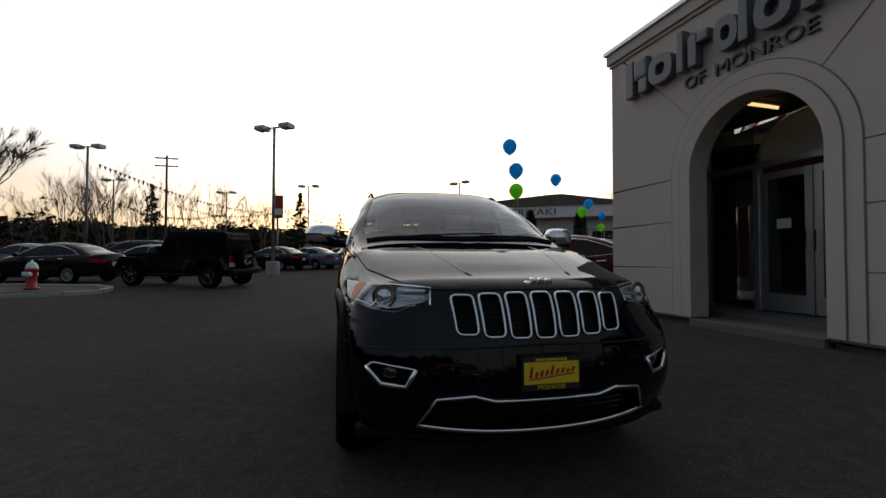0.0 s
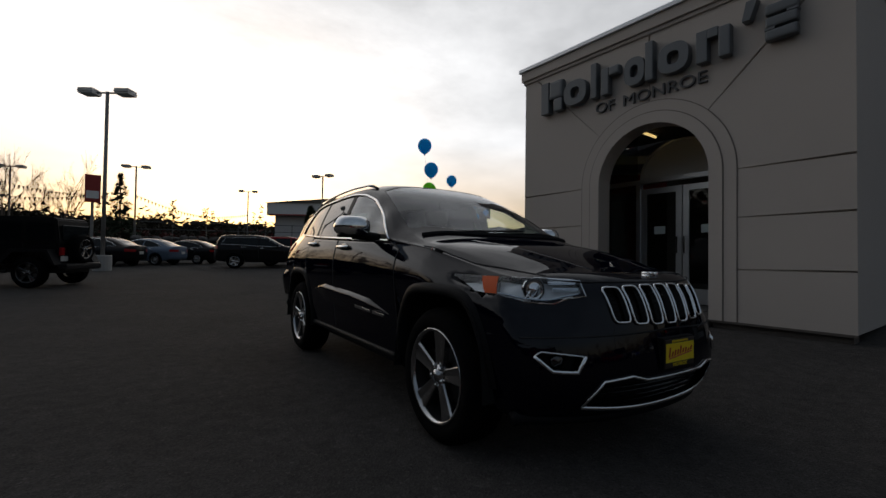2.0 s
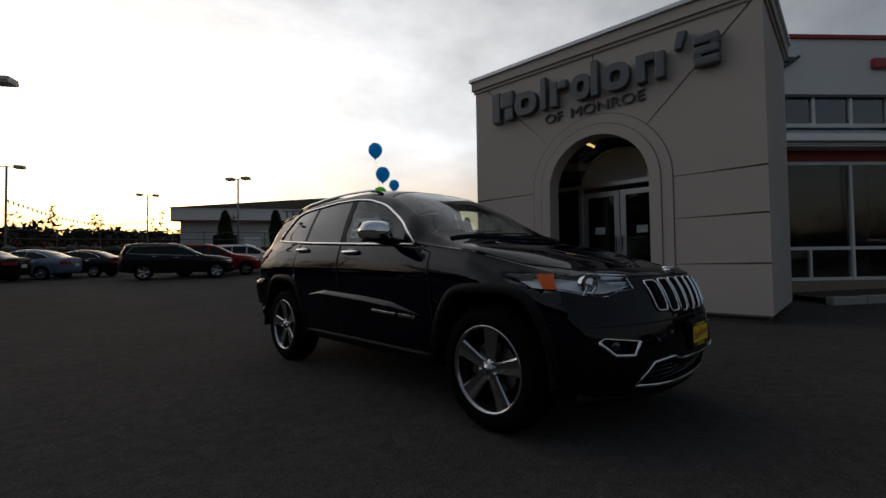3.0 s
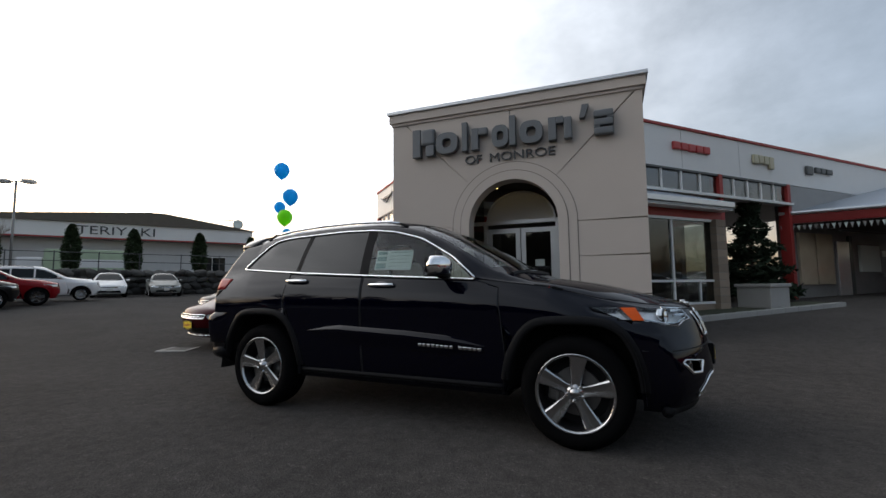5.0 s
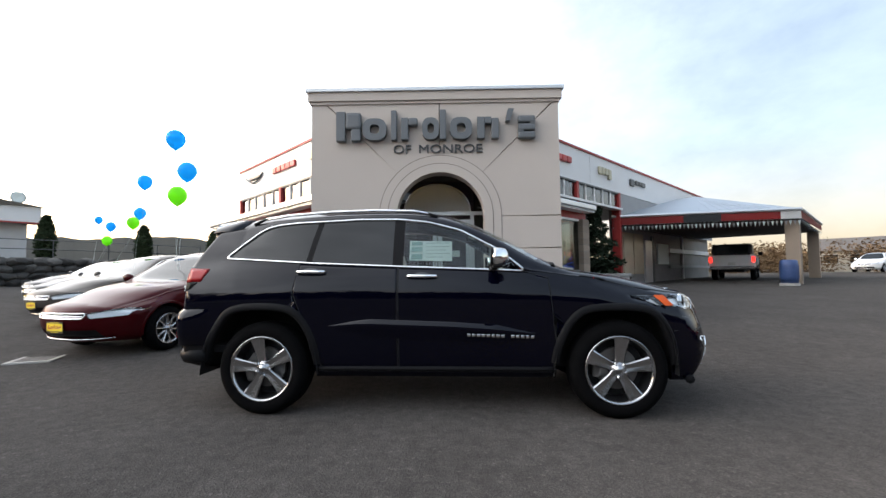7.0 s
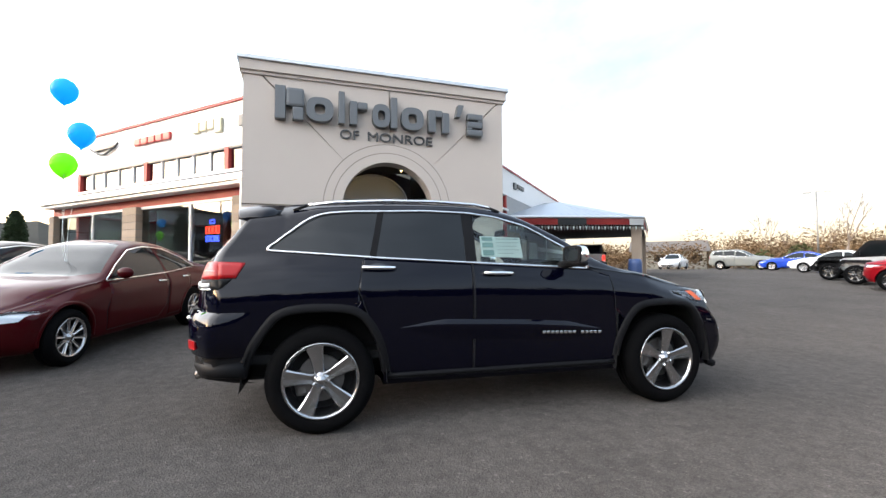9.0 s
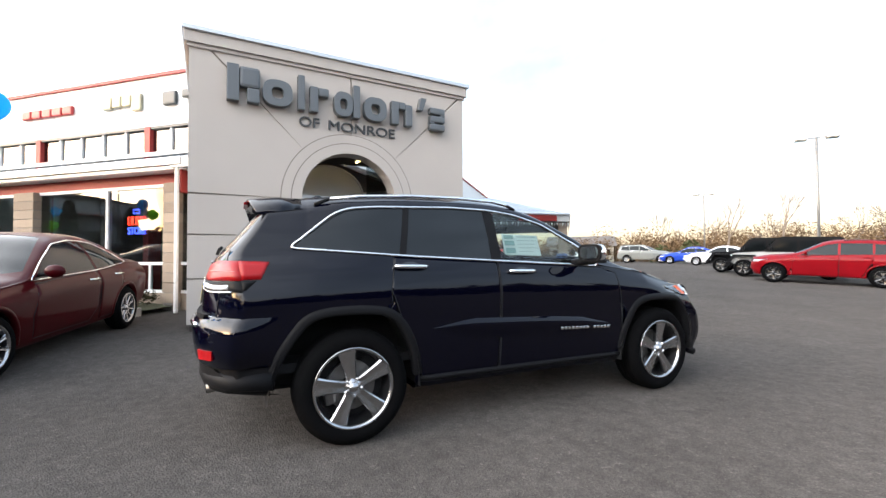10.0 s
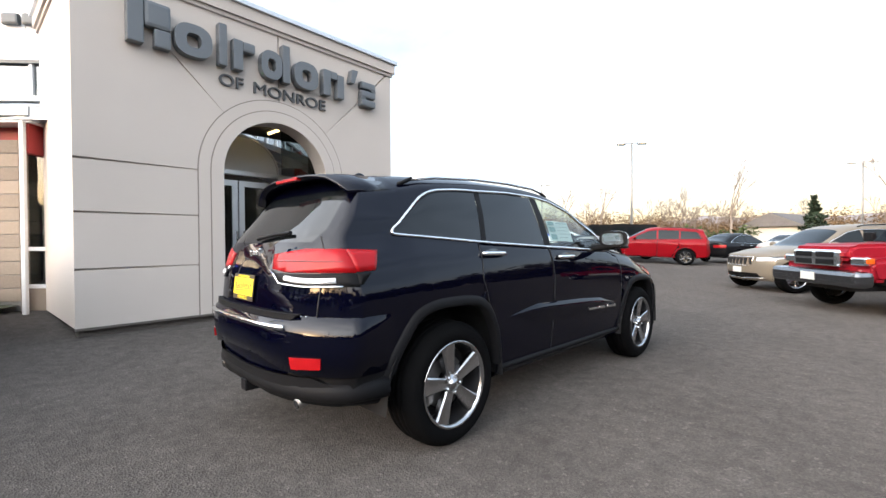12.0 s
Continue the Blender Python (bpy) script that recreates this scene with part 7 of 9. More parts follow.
def off_roader(m, body_mat, label, group=""):
    """A boxy four-door off-roader with a spare wheel at the back."""
    car = empty("off_roader", m, label, "car", group)
    wb = 2.95
    b = bmesh.new()
    prism(b, [(-0.55, 0.55), (3.35, 0.55), (3.45, 0.62), (3.45, 0.98), (3.38, 1.06), (2.35, 1.14), (2.25, 1.14), (-0.55, 1.14)], 1.30, Matrix(((1, 0, 0, 0), (0, 0, -1, 0.65), (0, 1, 0, 0), (0, 0, 0, 1))))
    bmesh.ops.bevel(b, geom=b.edges, offset=0.03, segments=2, affect="EDGES")
    body = part("body", b, body_mat, car, smooth=False)
    top = bmesh.new()
    prism(top, [(-0.53, 1.14), (2.22, 1.14), (1.72, 1.78), (1.55, 1.83), (-0.40, 1.82), (-0.46, 1.78)], 1.24, Matrix(((1, 0, 0, 0), (0, 0, -1, 0.62), (0, 1, 0, 0), (0, 0, 0, 1))))
    bmesh.ops.bevel(top, geom=top.edges, offset=0.03, segments=2, affect="EDGES")
    part("hard_top", top, BLACK_PLASTIC, car)
    for sgn in (-1, 1):
        for x0, x1, x2, x3 in ((-0.42, 0.22, 0.22, -0.38), (0.32, 0.95, 0.95, 0.32), (1.05, 1.98, 1.60, 1.05)):
            w = bmesh.new()
            f = w.faces.new([w.verts.new((x, sgn * 0.632, z)) for x, z in ((x0, 1.20), (x1, 1.20), (x2, 1.68), (x3, 1.68))])
            bmesh.ops.solidify(w, geom=[f], thickness=0.01)
            part("side_window", w, CAR_GLASS, car)
        for x in (0.28, 1.0):
            part("door_gap", boxes(((x - 0.006, sgn * 0.645, 0.62), (x + 0.006, sgn * 0.656, 1.14))), GAP, car)
        for x in (0.85, 1.85):
            part("hinge", boxes(((x, sgn * 0.65, 0.95), (x + 0.10, sgn * 0.675, 1.0))), BLACK_PLASTIC, car)
        for ax in (0, wb):
            arch = bmesh.new()
            prism(arch, [(ax - 0.62, 0.62), (ax - 0.56, 0.62), (ax - 0.40, 0.92), (ax + 0.34, 0.92), (ax + 0.58, 0.62), (ax + 0.66, 0.62), (ax + 0.40, 1.0), (ax - 0.44, 1.0)], 0.26, Matrix(((1, 0, 0, 0), (0, 0, -1, 0.90 if sgn > 0 else -0.64), (0, 1, 0, 0), (0, 0, 0, 1))))
            part("fender_flare", arch, BLACK_PLASTIC, car)
        part("headlamp", lathe(bmesh.new(), [(0.0, 0.03), (0.09, 0.02), (0.10, 0.0)], 16, m=Matrix.Translation((3.455, sgn * 0.46, 0.90)) @ pose(0, 0, 0, 0, 0, -90)), CHROME, car)
        part("tail_lamp", boxes(((-0.60, sgn * 0.50, 0.85), (-0.545, sgn * 0.63, 1.05)), bevel=0.01), RED_LENS, car)
        part("side_step", tube(bmesh.new(), [(0.55, sgn * 0.75, 0.42), (2.4, sgn * 0.75, 0.42)], 0.04, 8), BLACK_PLASTIC, car)
        mir = boxes(((1.92, sgn * 0.70, 1.18), (2.0, sgn * 0.90, 1.36)), bevel=0.03)
        part("door_mirror", mir, BLACK_PLASTIC, car)
    ws = bmesh.new()
    f = ws.faces.new([ws.verts.new(p) for p in ((2.232, -0.54, 1.18), (2.232, 0.54, 1.18), (1.79, 0.52, 1.74), (1.79, -0.52, 1.74))])
    bmesh.ops.solidify(ws, geom=[f], thickness=0.01)
    part("windscreen", ws, CAR_GLASS, car)
    part("rear_window", boxes(((-0.545, -0.50, 1.24), (-0.505, 0.50, 1.64)), bevel=0.02), CAR_GLASS, car)
    part("front_bumper", boxes(((3.44, -0.80, 0.46), (3.66, 0.80, 0.66)), bevel=0.05), BLACK_PLASTIC, car)
    part("rear_bumper", boxes(((-0.78, -0.72, 0.46), (-0.56, 0.72, 0.64)), bevel=0.05), BLACK_PLASTIC, car)
    part("chassis", boxes(((-0.6, -0.45, 0.38), (3.4, 0.45, 0.56))), GAP, car)
    part("number_plate", boxes(((-0.585, 0.36, 0.70), (-0.575, 0.62, 0.83))), PLATE_PLAIN, car)
    for k in range(7):
        y = (k - 3) * 0.095
        part("grille_slot", boxes(((3.446, y - 0.03, 0.70), (3.458, y + 0.03, 0.98)), bevel=0.004), GAP, car)
    for x in (0, wb):
        wheel_on(car, DARK_WHEEL, pose(x, -0.77, 0.405, 0, 5, 0))
        wheel_on(car, DARK_WHEEL, pose(x, 0.77, 0.405, 0, 5, 180))
    wheel_on(car, DARK_WHEEL, pose(-0.68, 0.0, 1.02, 0, 0, -90))
    return car


off_roader(spot(-3.1, 17.35, -0.88, 0.47), BLACK_PAINT, "black boxy off-roader with a spare wheel on its tailgate")
off_roader(spot(7.9, -18.2, 0.945, 0.327), BLACK_PAINT, "black boxy off-roader in the southern row", "off-roaders in the southern row")
off_roader(spot(5.7, -16.0, 0.945, 0.327), SILVER, "silver boxy off-roader in the southern row", "off-roaders in the southern row")


def pickup(m, body_mat, lower_mat, label, shell=False):
    """A full-size pickup: cab, hood, box, chrome bumper and large grille."""
    car = empty("pickup_truck", m, label, "truck")
    wb, hw = 3.55, 0.99
    lay = Matrix(((1, 0, 0, 0), (0, 0, -1, 0), (0, 1, 0, 0), (0, 0, 0, 1)))

    def slab(outline, w, mt, name, bevel=0.05):
        b = bmesh.new()
        prism(b, outline, 2 * w, Matrix.Translation((0, w, 0)) @ lay)
        bmesh.ops.bevel(b, geom=b.edges, offset=bevel, segments=3, affect="EDGES")
        return part(name, b, mt, car, smooth=False)

    def scoop(ax, z0):
        return [(ax + 0.50 * math.cos(radians(180 - a)), z0 + 0.50 * math.sin(radians(a))) for a in range(0, 181, 20)]

    slab([(-1.05, 0.62)] + scoop(0, 0.62) + [(1.28, 0.62), (1.28, 1.28), (-1.08, 1.30)], hw, body_mat, "cargo_box", 0.04)
    slab([(1.30, 0.55), (2.95, 0.55), (2.95, 1.20), (2.90, 1.28), (1.30, 1.30)], hw - 0.01, body_mat, "cab_lower", 0.05)
    slab([(1.32, 1.28), (2.92, 1.26), (2.30, 1.86), (2.10, 1.93), (1.50, 1.93), (1.38, 1.86)], 0.80, body_mat, "cab_upper", 0.06)
    slab([(2.96, 0.58)] + scoop(wb, 0.62) + [(4.30, 0.62), (4.36, 0.85), (4.30, 1.00), (2.96, 1.12)], hw, body_mat, "fender", 0.07)
    slab([(2.93, 0.95), (4.30, 0.95), (4.46, 0.98), (4.44, 1.18), (4.30, 1.26), (2.93, 1.28)], 0.66, body_mat, "hood", 0.07)
    for sgn in (-1, 1):
        for q in (((1.52, 1.36), (2.06, 1.36), (2.06, 1.80), (1.56, 1.80)), ((2.12, 1.36), (2.76, 1.34), (2.34, 1.76), (2.12, 1.80))):
            w = bmesh.new()
            f = w.faces.new([w.verts.new((x, sgn * 0.806, z)) for x, z in q])
            bmesh.ops.solidify(w, geom=[f], thickness=0.008)
            part("side_window", w, CAR_GLASS, car)
        part("door_gap", boxes(((2.08, sgn * 0.975, 0.62), (2.095, sgn * 0.985, 1.28))), GAP, car)
        part("lower_side", boxes(((1.32, sgn * 0.97, 0.56), (2.93, sgn * 0.995, 0.78)), bevel=0.01), lower_mat, car)
        part("door_mirror", boxes(((2.62, sgn * 0.99, 1.28), (2.72, sgn * 1.20, 1.48)), bevel=0.03), BLACK_PLASTIC, car)
        lamp = part("headlamp", boxes(((4.30, sgn * 0.62, 0.90), (4.40, sgn * 0.93, 1.04)), bevel=0.03), CHROME, car)
        part("turn_signal", boxes(((4.28, sgn * 0.86, 0.93), (4.385, sgn * 0.96, 1.02)), bevel=0.01), AMBER_LENS, lamp)
        part("tail_lamp", boxes(((-1.12, sgn * 0.84, 0.92), (-1.06, sgn * 0.98, 1.20)), bevel=0.01), RED_LIT if shell else RED_LENS, car)
        for ax in (0, wb):
            part("wheel_well", wheel_well(ax, 0.62, 0.48, sgn, 0.5, 0.95, 12), GAP, car)
            part("wheel_arch_lip", tube(bmesh.new(), [(ax + 0.51 * math.cos(radians(a)), sgn * 0.985, 0.62 + 0.51 * math.sin(radians(a))) for a in range(0, 181, 15)], 0.02, 6), lower_mat, car)
    ws = bmesh.new()
    f = ws.faces.new([ws.verts.new(p) for p in ((2.925, -0.72, 1.29), (2.925, 0.72, 1.29), (2.36, 0.68, 1.83), (2.36, -0.68, 1.83))])
    bmesh.ops.solidify(ws, geom=[f], thickness=0.012)
    part("windscreen", ws, CAR_GLASS, car)
    part("rear_window", boxes(((1.30, -0.66, 1.40), (1.36, 0.66, 1.80)), bevel=0.02), CAR_GLASS, car)
    g = part("grille", boxes(((4.40, -0.52, 0.86), (4.52, 0.52, 1.16)), bevel=0.05), CHROME, car)
    for y in (-0.245, 0.245):
        for z in (0.94, 1.075):
            part("grille_opening", boxes(((4.505, y - 0.20, z - 0.05), (4.526, y + 0.20, z + 0.05)), bevel=0.01), BLACK_PLASTIC, g)
    part("front_bumper", boxes(((4.30, -1.0, 0.52), (4.62, 1.0, 0.80)), bevel=0.08), DULL_CHROME, car, "chrome front bumper")
    part("number_plate", boxes(((4.622, -0.16, 0.60), (4.632, 0.16, 0.74))), PLATE_PLAIN, car)
    part("rear_bumper", boxes(((-1.30, -0.95, 0.55), (-1.08, 0.95, 0.74)), bevel=0.04), DULL_CHROME, car)
    part("tailgate", boxes(((-1.10, -0.80, 0.72), (-1.07, 0.80, 1.26)), bevel=0.01), body_mat, car)
    part("tailgate_plate", boxes(((-1.115, -0.16, 0.78), (-1.10, 0.16, 0.92))), PLATE_PLAIN, car)
    part("chassis", boxes(((-1.0, -0.5, 0.42), (4.3, 0.5, 0.62))), GAP, car)
    if shell:
        slab([(-1.05, 1.30), (1.28, 1.30), (1.28, 1.86), (-0.92, 1.86)], 0.86, lower_mat, "bed_cap", 0.06)
        part("cap_window", boxes(((-1.03, -0.70, 1.36), (-0.93, 0.70, 1.78)), bevel=0.02), CAR_GLASS, car)
    for x in (0, wb):
        wheel_on(car, BIG_WHEEL, pose(x, -0.85, 0.385, 0, 5, 0))
        wheel_on(car, BIG_WHEEL, pose(x, 0.85, 0.385, 0, 5, 180))
    return car


RED_LIT = glow("lit_tail_lamp", (1.0, 0.03, 0.02), 1.5)
DARK_RED = paint("dark_red_paint", (0.20, 0.008, 0.016))
SILVER_LOW = paint("silver_lower", (0.40, 0.40, 0.41), 0.6)
pickup(spot(-5.05, -4.2, 0.80, 0.60) @ Matrix.Diagonal((0.98, 0.98, 0.94, 1)), DARK_RED, SILVER_LOW, "dark red and silver pickup with a chrome bumper")
pickup(spot(19.5, -10.0, 0.80, -0.60), WHITE_CAR, DARK_GREY, "white pickup with a dark bed cap and lit tail lamps", True)
for src in (SMALL_WHEEL, BIG_WHEEL, DARK_WHEEL):
    for o in (*src.children_recursive, src):
        bpy.data.objects.remove(o)


# ---- service canopy beyond the showroom ----
def rpt(s, o, z):
    """A point s along the right-hand front, o out from it."""
    return RIGHT @ Vector((s, -o, z))


canopy = empty("service_canopy", pose(0, 0, 0), "service drive canopy with a blue-grey hipped metal roof and red fascia", "canopy", kind="structure")
S1, O0, O1, ZE, ZR = 24.0, -2.0, 5.95, 3.63, 5.35
CA, CB, CC = (11.7, -0.30), (15.3, O1), (S1, O1)
bm = bmesh.new()
pa, pb, pc, pd = (bm.verts.new(rpt(s, o, ZE + 0.02)) for s, o in (CA, CB, CC, (S1, O0)))
pr, pq = bm.verts.new(rpt(20, 0.95, ZR)), bm.verts.new(rpt(20, O0, ZR))
for f in ((pa, pb, pr, pq), (pb, pc, pr), (pc, pd, pq, pr), (pa, pd, pc, pb)):
    bm.faces.new(f)
bmesh.ops.recalc_face_normals(bm, faces=bm.faces)
part("canopy_roof", bm, METAL_ROOF, canopy, "blue-grey standing seam roof")
for k in range(1, 18):
    e = k / 18
    foot = Vector(rpt(CA[0] + (CB[0] - CA[0]) * e, CA[1] + (CB[1] - CA[1]) * e, ZE + 0.03))
    head = Vector(rpt(20, O0 + 2.95 * min(1, 1.7 * e), ZR + 0.01))
    t = 1.0 if e < 0.55 else (1 - e) / 0.45
    part("roof_seam", tube(bmesh.new(), [foot, foot + (head - foot) * t], 0.012, 4), METAL_ROOF, canopy)
RED_F, DARK_F = RED_PAINT, SIGN_DARK
for a, b in ((CA, CB), (CB, CC)):
    L = math.dist(a, b)
    n = 10
    for k in range(n):
        p, q = [tuple(a[c] + (b[c] - a[c]) * (k + e) / n for c in range(2)) for e in (0.0, 1.0)]
        bm = bmesh.new()
        d = 0.06
        lo, hi = ZE - 0.38, ZE - 0.04
        corners = [rpt(*p, lo), rpt(*q, lo), rpt(*q, hi), rpt(*p, hi)]
        f = bm.faces.new([bm.verts.new(c) for c in corners])
        bmesh.ops.solidify(bm, geom=[f], thickness=d)
        part("fascia_panel", bm, DARK_F if (k in (4, 5) and a == CA) else (WHITE_PANEL if k == n - 1 and a == CA else RED_F), canopy)
    part("gutter", tube(bmesh.new(), [rpt(*a, ZE), rpt(*b, ZE)], 0.07, 8), ALU, canopy)
    for k in range(46):
        s, o = (a[c] + (b[c] - a[c]) * (k + 0.5) / 46 for c in range(2))
        e = 0.055
        dv = (Vector(rpt(*b, 0)) - Vector(rpt(*a, 0))).normalized() * e
        c0 = Vector(rpt(s, o, ZE - 0.46))
        bm = bmesh.new()
        f = bm.faces.new([bm.verts.new(v) for v in (c0 - dv, c0 + dv, c0 + Vector((0, 0, -0.20)))])
        bmesh.ops.solidify(bm, geom=[f], thickness=0.004)
        part("pennant", bm, PAPER if k % 2 else GREY_WALL, canopy)
    part("pennant_line", tube(bmesh.new(), [rpt(*a, ZE - 0.455), rpt(*b, ZE - 0.455)], 0.006, 4), BLACK_PLASTIC, canopy)
part("canopy_soffit", prism(bmesh.new(), [tuple(rpt(s, o, 0))[:2] for s, o in ((CA[0] + 0.1, CA[1]), (CB[0] + 0.1, O1 - 0.1), (S1, O1 - 0.1), (S1, O0))], 0.04, pose(0, 0, ZE - 0.42)), SHADE_DARK, canopy)
for s, o in ((CB[0] + 0.40, O1 - 0.35), (S1 - 0.35, O1 - 0.35)):
    p = rpt(s, o, 0)
    gz = ground_z(p.x, p.y)
    bm = box(bmesh.new(), (-0.24, -0.24, gz - 0.1), (0.24, 0.24, ZE - 0.42), Matrix.Translation((p.x, p.y, 0)) @ pose(0, 0, 0, 0, 0, -44.3))
    part("stone_post", bm, BRICK_TAN, canopy, "tan block canopy post")
# opaque panes, the warm light behind them painted as a tan colour
PAINTED_LIT_PANE = mat("painted_warm_light_pane", (0.45, 0.38, 0.28), 0.25, wear=0.2, wear_scale=1.5)
for nm, s0, s1, z0, z1, mt in (("service_window", 12.7, 13.75, 1.05, 3.0, PAINTED_LIT_PANE), ("service_window", 13.85, 15.0, 1.05, 3.0, PAINTED_LIT_PANE), ("service_door", 15.3, 16.2, 0.55, 2.75, ALU), ("wall_notice", 17.1, 18.7, 1.55, 2.65, PAPER),
                               ("wall_band", 18.9, 26.8, 2.2, 2.45, WHITE_PANEL), ("wall_band", 18.9, 26.8, 1.35, 1.5, GREY_WALL), ("downpipe", 21.1, 21.35, 0.5, 3.2, WHITE_PANEL), ("door_jamb", 16.25, 16.5, 0.4, 3.0, SIGN_DARK)):
    part(nm, boxes(((s0, 0.20, z0), (s1, 0.297, z1)), bevel=0.01), mt, canopy).matrix_local = RIGHT


def bin_with_bag(x, y):
    z = ground_z(x, y)
    t = empty("litter_bin", pose(x, y, z), "dark blue barrel bin with a pale base", "bin", "bins by the canopy")
    part("barrel", lathe(bmesh.new(), [(0.0, 0.10), (0.28, 0.10), (0.31, 0.35), (0.31, 0.75), (0.28, 0.98), (0.20, 1.02), (0.0, 1.0)], 20, "z"), mat("bin_blue", (0.03, 0.06, 0.16), 0.5, wear=0.3, wear_scale=14), t, smooth=True)
    part("base", lathe(bmesh.new(), [(0.0, 0.0), (0.33, 0.0), (0.33, 0.10), (0.0, 0.10)], 20, "z"), CONCRETE, t)
    return t


bin_with_bag(13.7, -8.4)
bin_with_bag(20.2, -4.9)
# kerbed planting strip before the storefront with boulder, planter and conifer
bed = empty("planting_bed", pose(0, 0, 0), "kerbed grass strip along the storefront", "planting bed", kind="structure")
for frame_m, a, b, nm in ((RIGHT, 2.2, 9.2, "r"), (LEFT, -10.6, -1.7, "l")):
    pts = [frame_m @ Vector((a + (b - a) * k / 12, -2.45, 0)) for k in range(13)]
    for p, q in zip(pts, pts[1:]):
        zp = ground_z(p.x, p.y)
        bm = bmesh.new()
        L = (q - p).length
        box(bm, (0.004, -0.07, -0.1), (L - 0.004, 0.07, 0.13), Matrix.Translation((p.x, p.y, zp)) @ pose(0, 0, 0, 0, 0, math.degrees(math.atan2(q.y - p.y, q.x - p.x))), 0.015)
        part("kerb_stone", bm, CONCRETE, bed)
    bm = bmesh.new()
    rows = []
    for k in range(13):
        row = []
        for y in (-2.38, -1.9, -1.48):
            p = frame_m @ Vector((a + (b - a) * k / 12, y, 0))
            row.append(bm.verts.new((p.x, p.y, ground_z(p.x, p.y) + 0.10)))
        rows.append(row)
    for r0, r1 in zip(rows, rows[1:]):
        for i in range(2):
            bm.faces.new((r0[i], r1[i], r1[i + 1], r0[i + 1]))
    bmesh.ops.recalc_face_normals(bm, faces=bm.faces)
    part("turf", bm, GRASS, bed, "short rough grass")

PLANTER = rpt(6.5, 1.9, 0)
pl = empty("planter", pose(PLANTER.x, PLANTER.y, ground_z(PLANTER.x, PLANTER.y) + 0.08, 0, 0, -44), "square concrete planter by the storefront", "planter")
part("planter_box", boxes(((-0.42, -0.42, 0), (0.42, 0.42, 0.55)), bevel=0.03), CONCRETE, pl)
part("planter_rim", boxes(((-0.46, -0.46, 0.55), (0.46, 0.46, 0.64)), bevel=0.02), CONCRETE, pl)


# ---- trees ----
rng = random.Random(7)


def leaf_material(name, color):
    m = mat(name, color, 0.9, grain=0.3, grain_scale=9, wear=0.25, wear_scale=0.6, spec=0.2)
    return m


NEEDLE = leaf_material("conifer_needles", (0.022, 0.035, 0.020))
CYPRESS = leaf_material("cypress_leaves", (0.030, 0.048, 0.022))
WOODS = leaf_material("far_woods", (0.030, 0.027, 0.018))
WOODS_BROWN = leaf_material("far_brown_woods", (0.105, 0.070, 0.040))
RED_BUSH = leaf_material("red_shrub", (0.085, 0.025, 0.020))
BRUSH = leaf_material("dry_brush", (0.125, 0.080, 0.042))


def tuft(bm, c, size):
    """A small three-sided spray of leaves."""
    a = Vector((rng.uniform(-1, 1), rng.uniform(-1, 1), rng.uniform(-0.6, 0.8))) * size
    b = Vector((rng.uniform(-1, 1), rng.uniform(-1, 1), rng.uniform(-0.6, 0.8))) * size
    bm.faces.new((bm.verts.new(c), bm.verts.new(c + a), bm.verts.new(c + b)))


def spruce(bm, x, y, z, h, r, n, size, gap=0.15):
    """Crown of a conifer: tiers of drooping sprays, thinner to the top."""
    for _ in range(n):
        t = rng.random() ** 1.3
        tier = 0.75 + 0.25 * math.sin(t * 34)
        rad = r * (1 - t) * tier * (0.35 + 0.65 * rng.random() ** 0.5) + 0.03 * h * (1 - t) * 0.2
        a = rng.uniform(0, 2 * math.pi)
        tuft(bm, Vector((x + rad * math.cos(a), y + rad * math.sin(a), z + gap * h + (1 - gap) * h * t - 0.12 * rad)), size * (0.6 + 0.6 * (1 - t)))


def crown(bm, x, y, z, rx, rz, n, size, lumps=7):
    """An uneven broadleaf crown: leaves gathered in lumps, with gaps between."""
    cs = [Vector((x + rx * rng.uniform(-0.65, 0.65), y + rx * rng.uniform(-0.65, 0.65), z + rz * rng.uniform(-0.6, 0.7))) for _ in range(lumps)]
    for _ in range(n):
        c = rng.choice(cs)
        d = Vector((rng.gauss(0, 1), rng.gauss(0, 1), rng.gauss(0, 1))).normalized() * rng.uniform(0.5, 1.0) * rx * 0.45
        d.z *= rz / rx
        tuft(bm, c + d, size)


def bare(bm, base, h, spread=0.5, depth=4, r=0.09, sides=4, forks=3):
    """A leafless tree: limbs that fork and thin out."""
    def grow(p, d, L, rad, lev):
        q = p + d * L * 0.5 + Vector((rng.uniform(-1, 1), rng.uniform(-1, 1), 0)) * L * 0.05
        e = p + d * L
        tube(bm, [p, q, e], rad, sides if lev > 1 else 3, taper=0.6)
        if lev == 0:
            return
        for _ in range(forks if lev > 1 else 6):
            dd = (d + Vector((rng.uniform(-1, 1), rng.uniform(-1, 1), rng.uniform(-0.1, 0.5))) * spread).normalized()
            grow(p + (e - p) * rng.uniform(0.55, 1.0), dd, L * rng.uniform(0.55, 0.8), max(0.007, rad * 0.52), lev - 1)
    grow(Vector(base), Vector((rng.uniform(-0.06, 0.06), rng.uniform(-0.06, 0.06), 1)).normalized(), h * 0.36, r, depth)
    return bm


PALE_BARK = mat("pale_bark", (0.22, 0.175, 0.14), 0.95, grain=0.3, grain_scale=25, wear=0.2, bump=0.4)


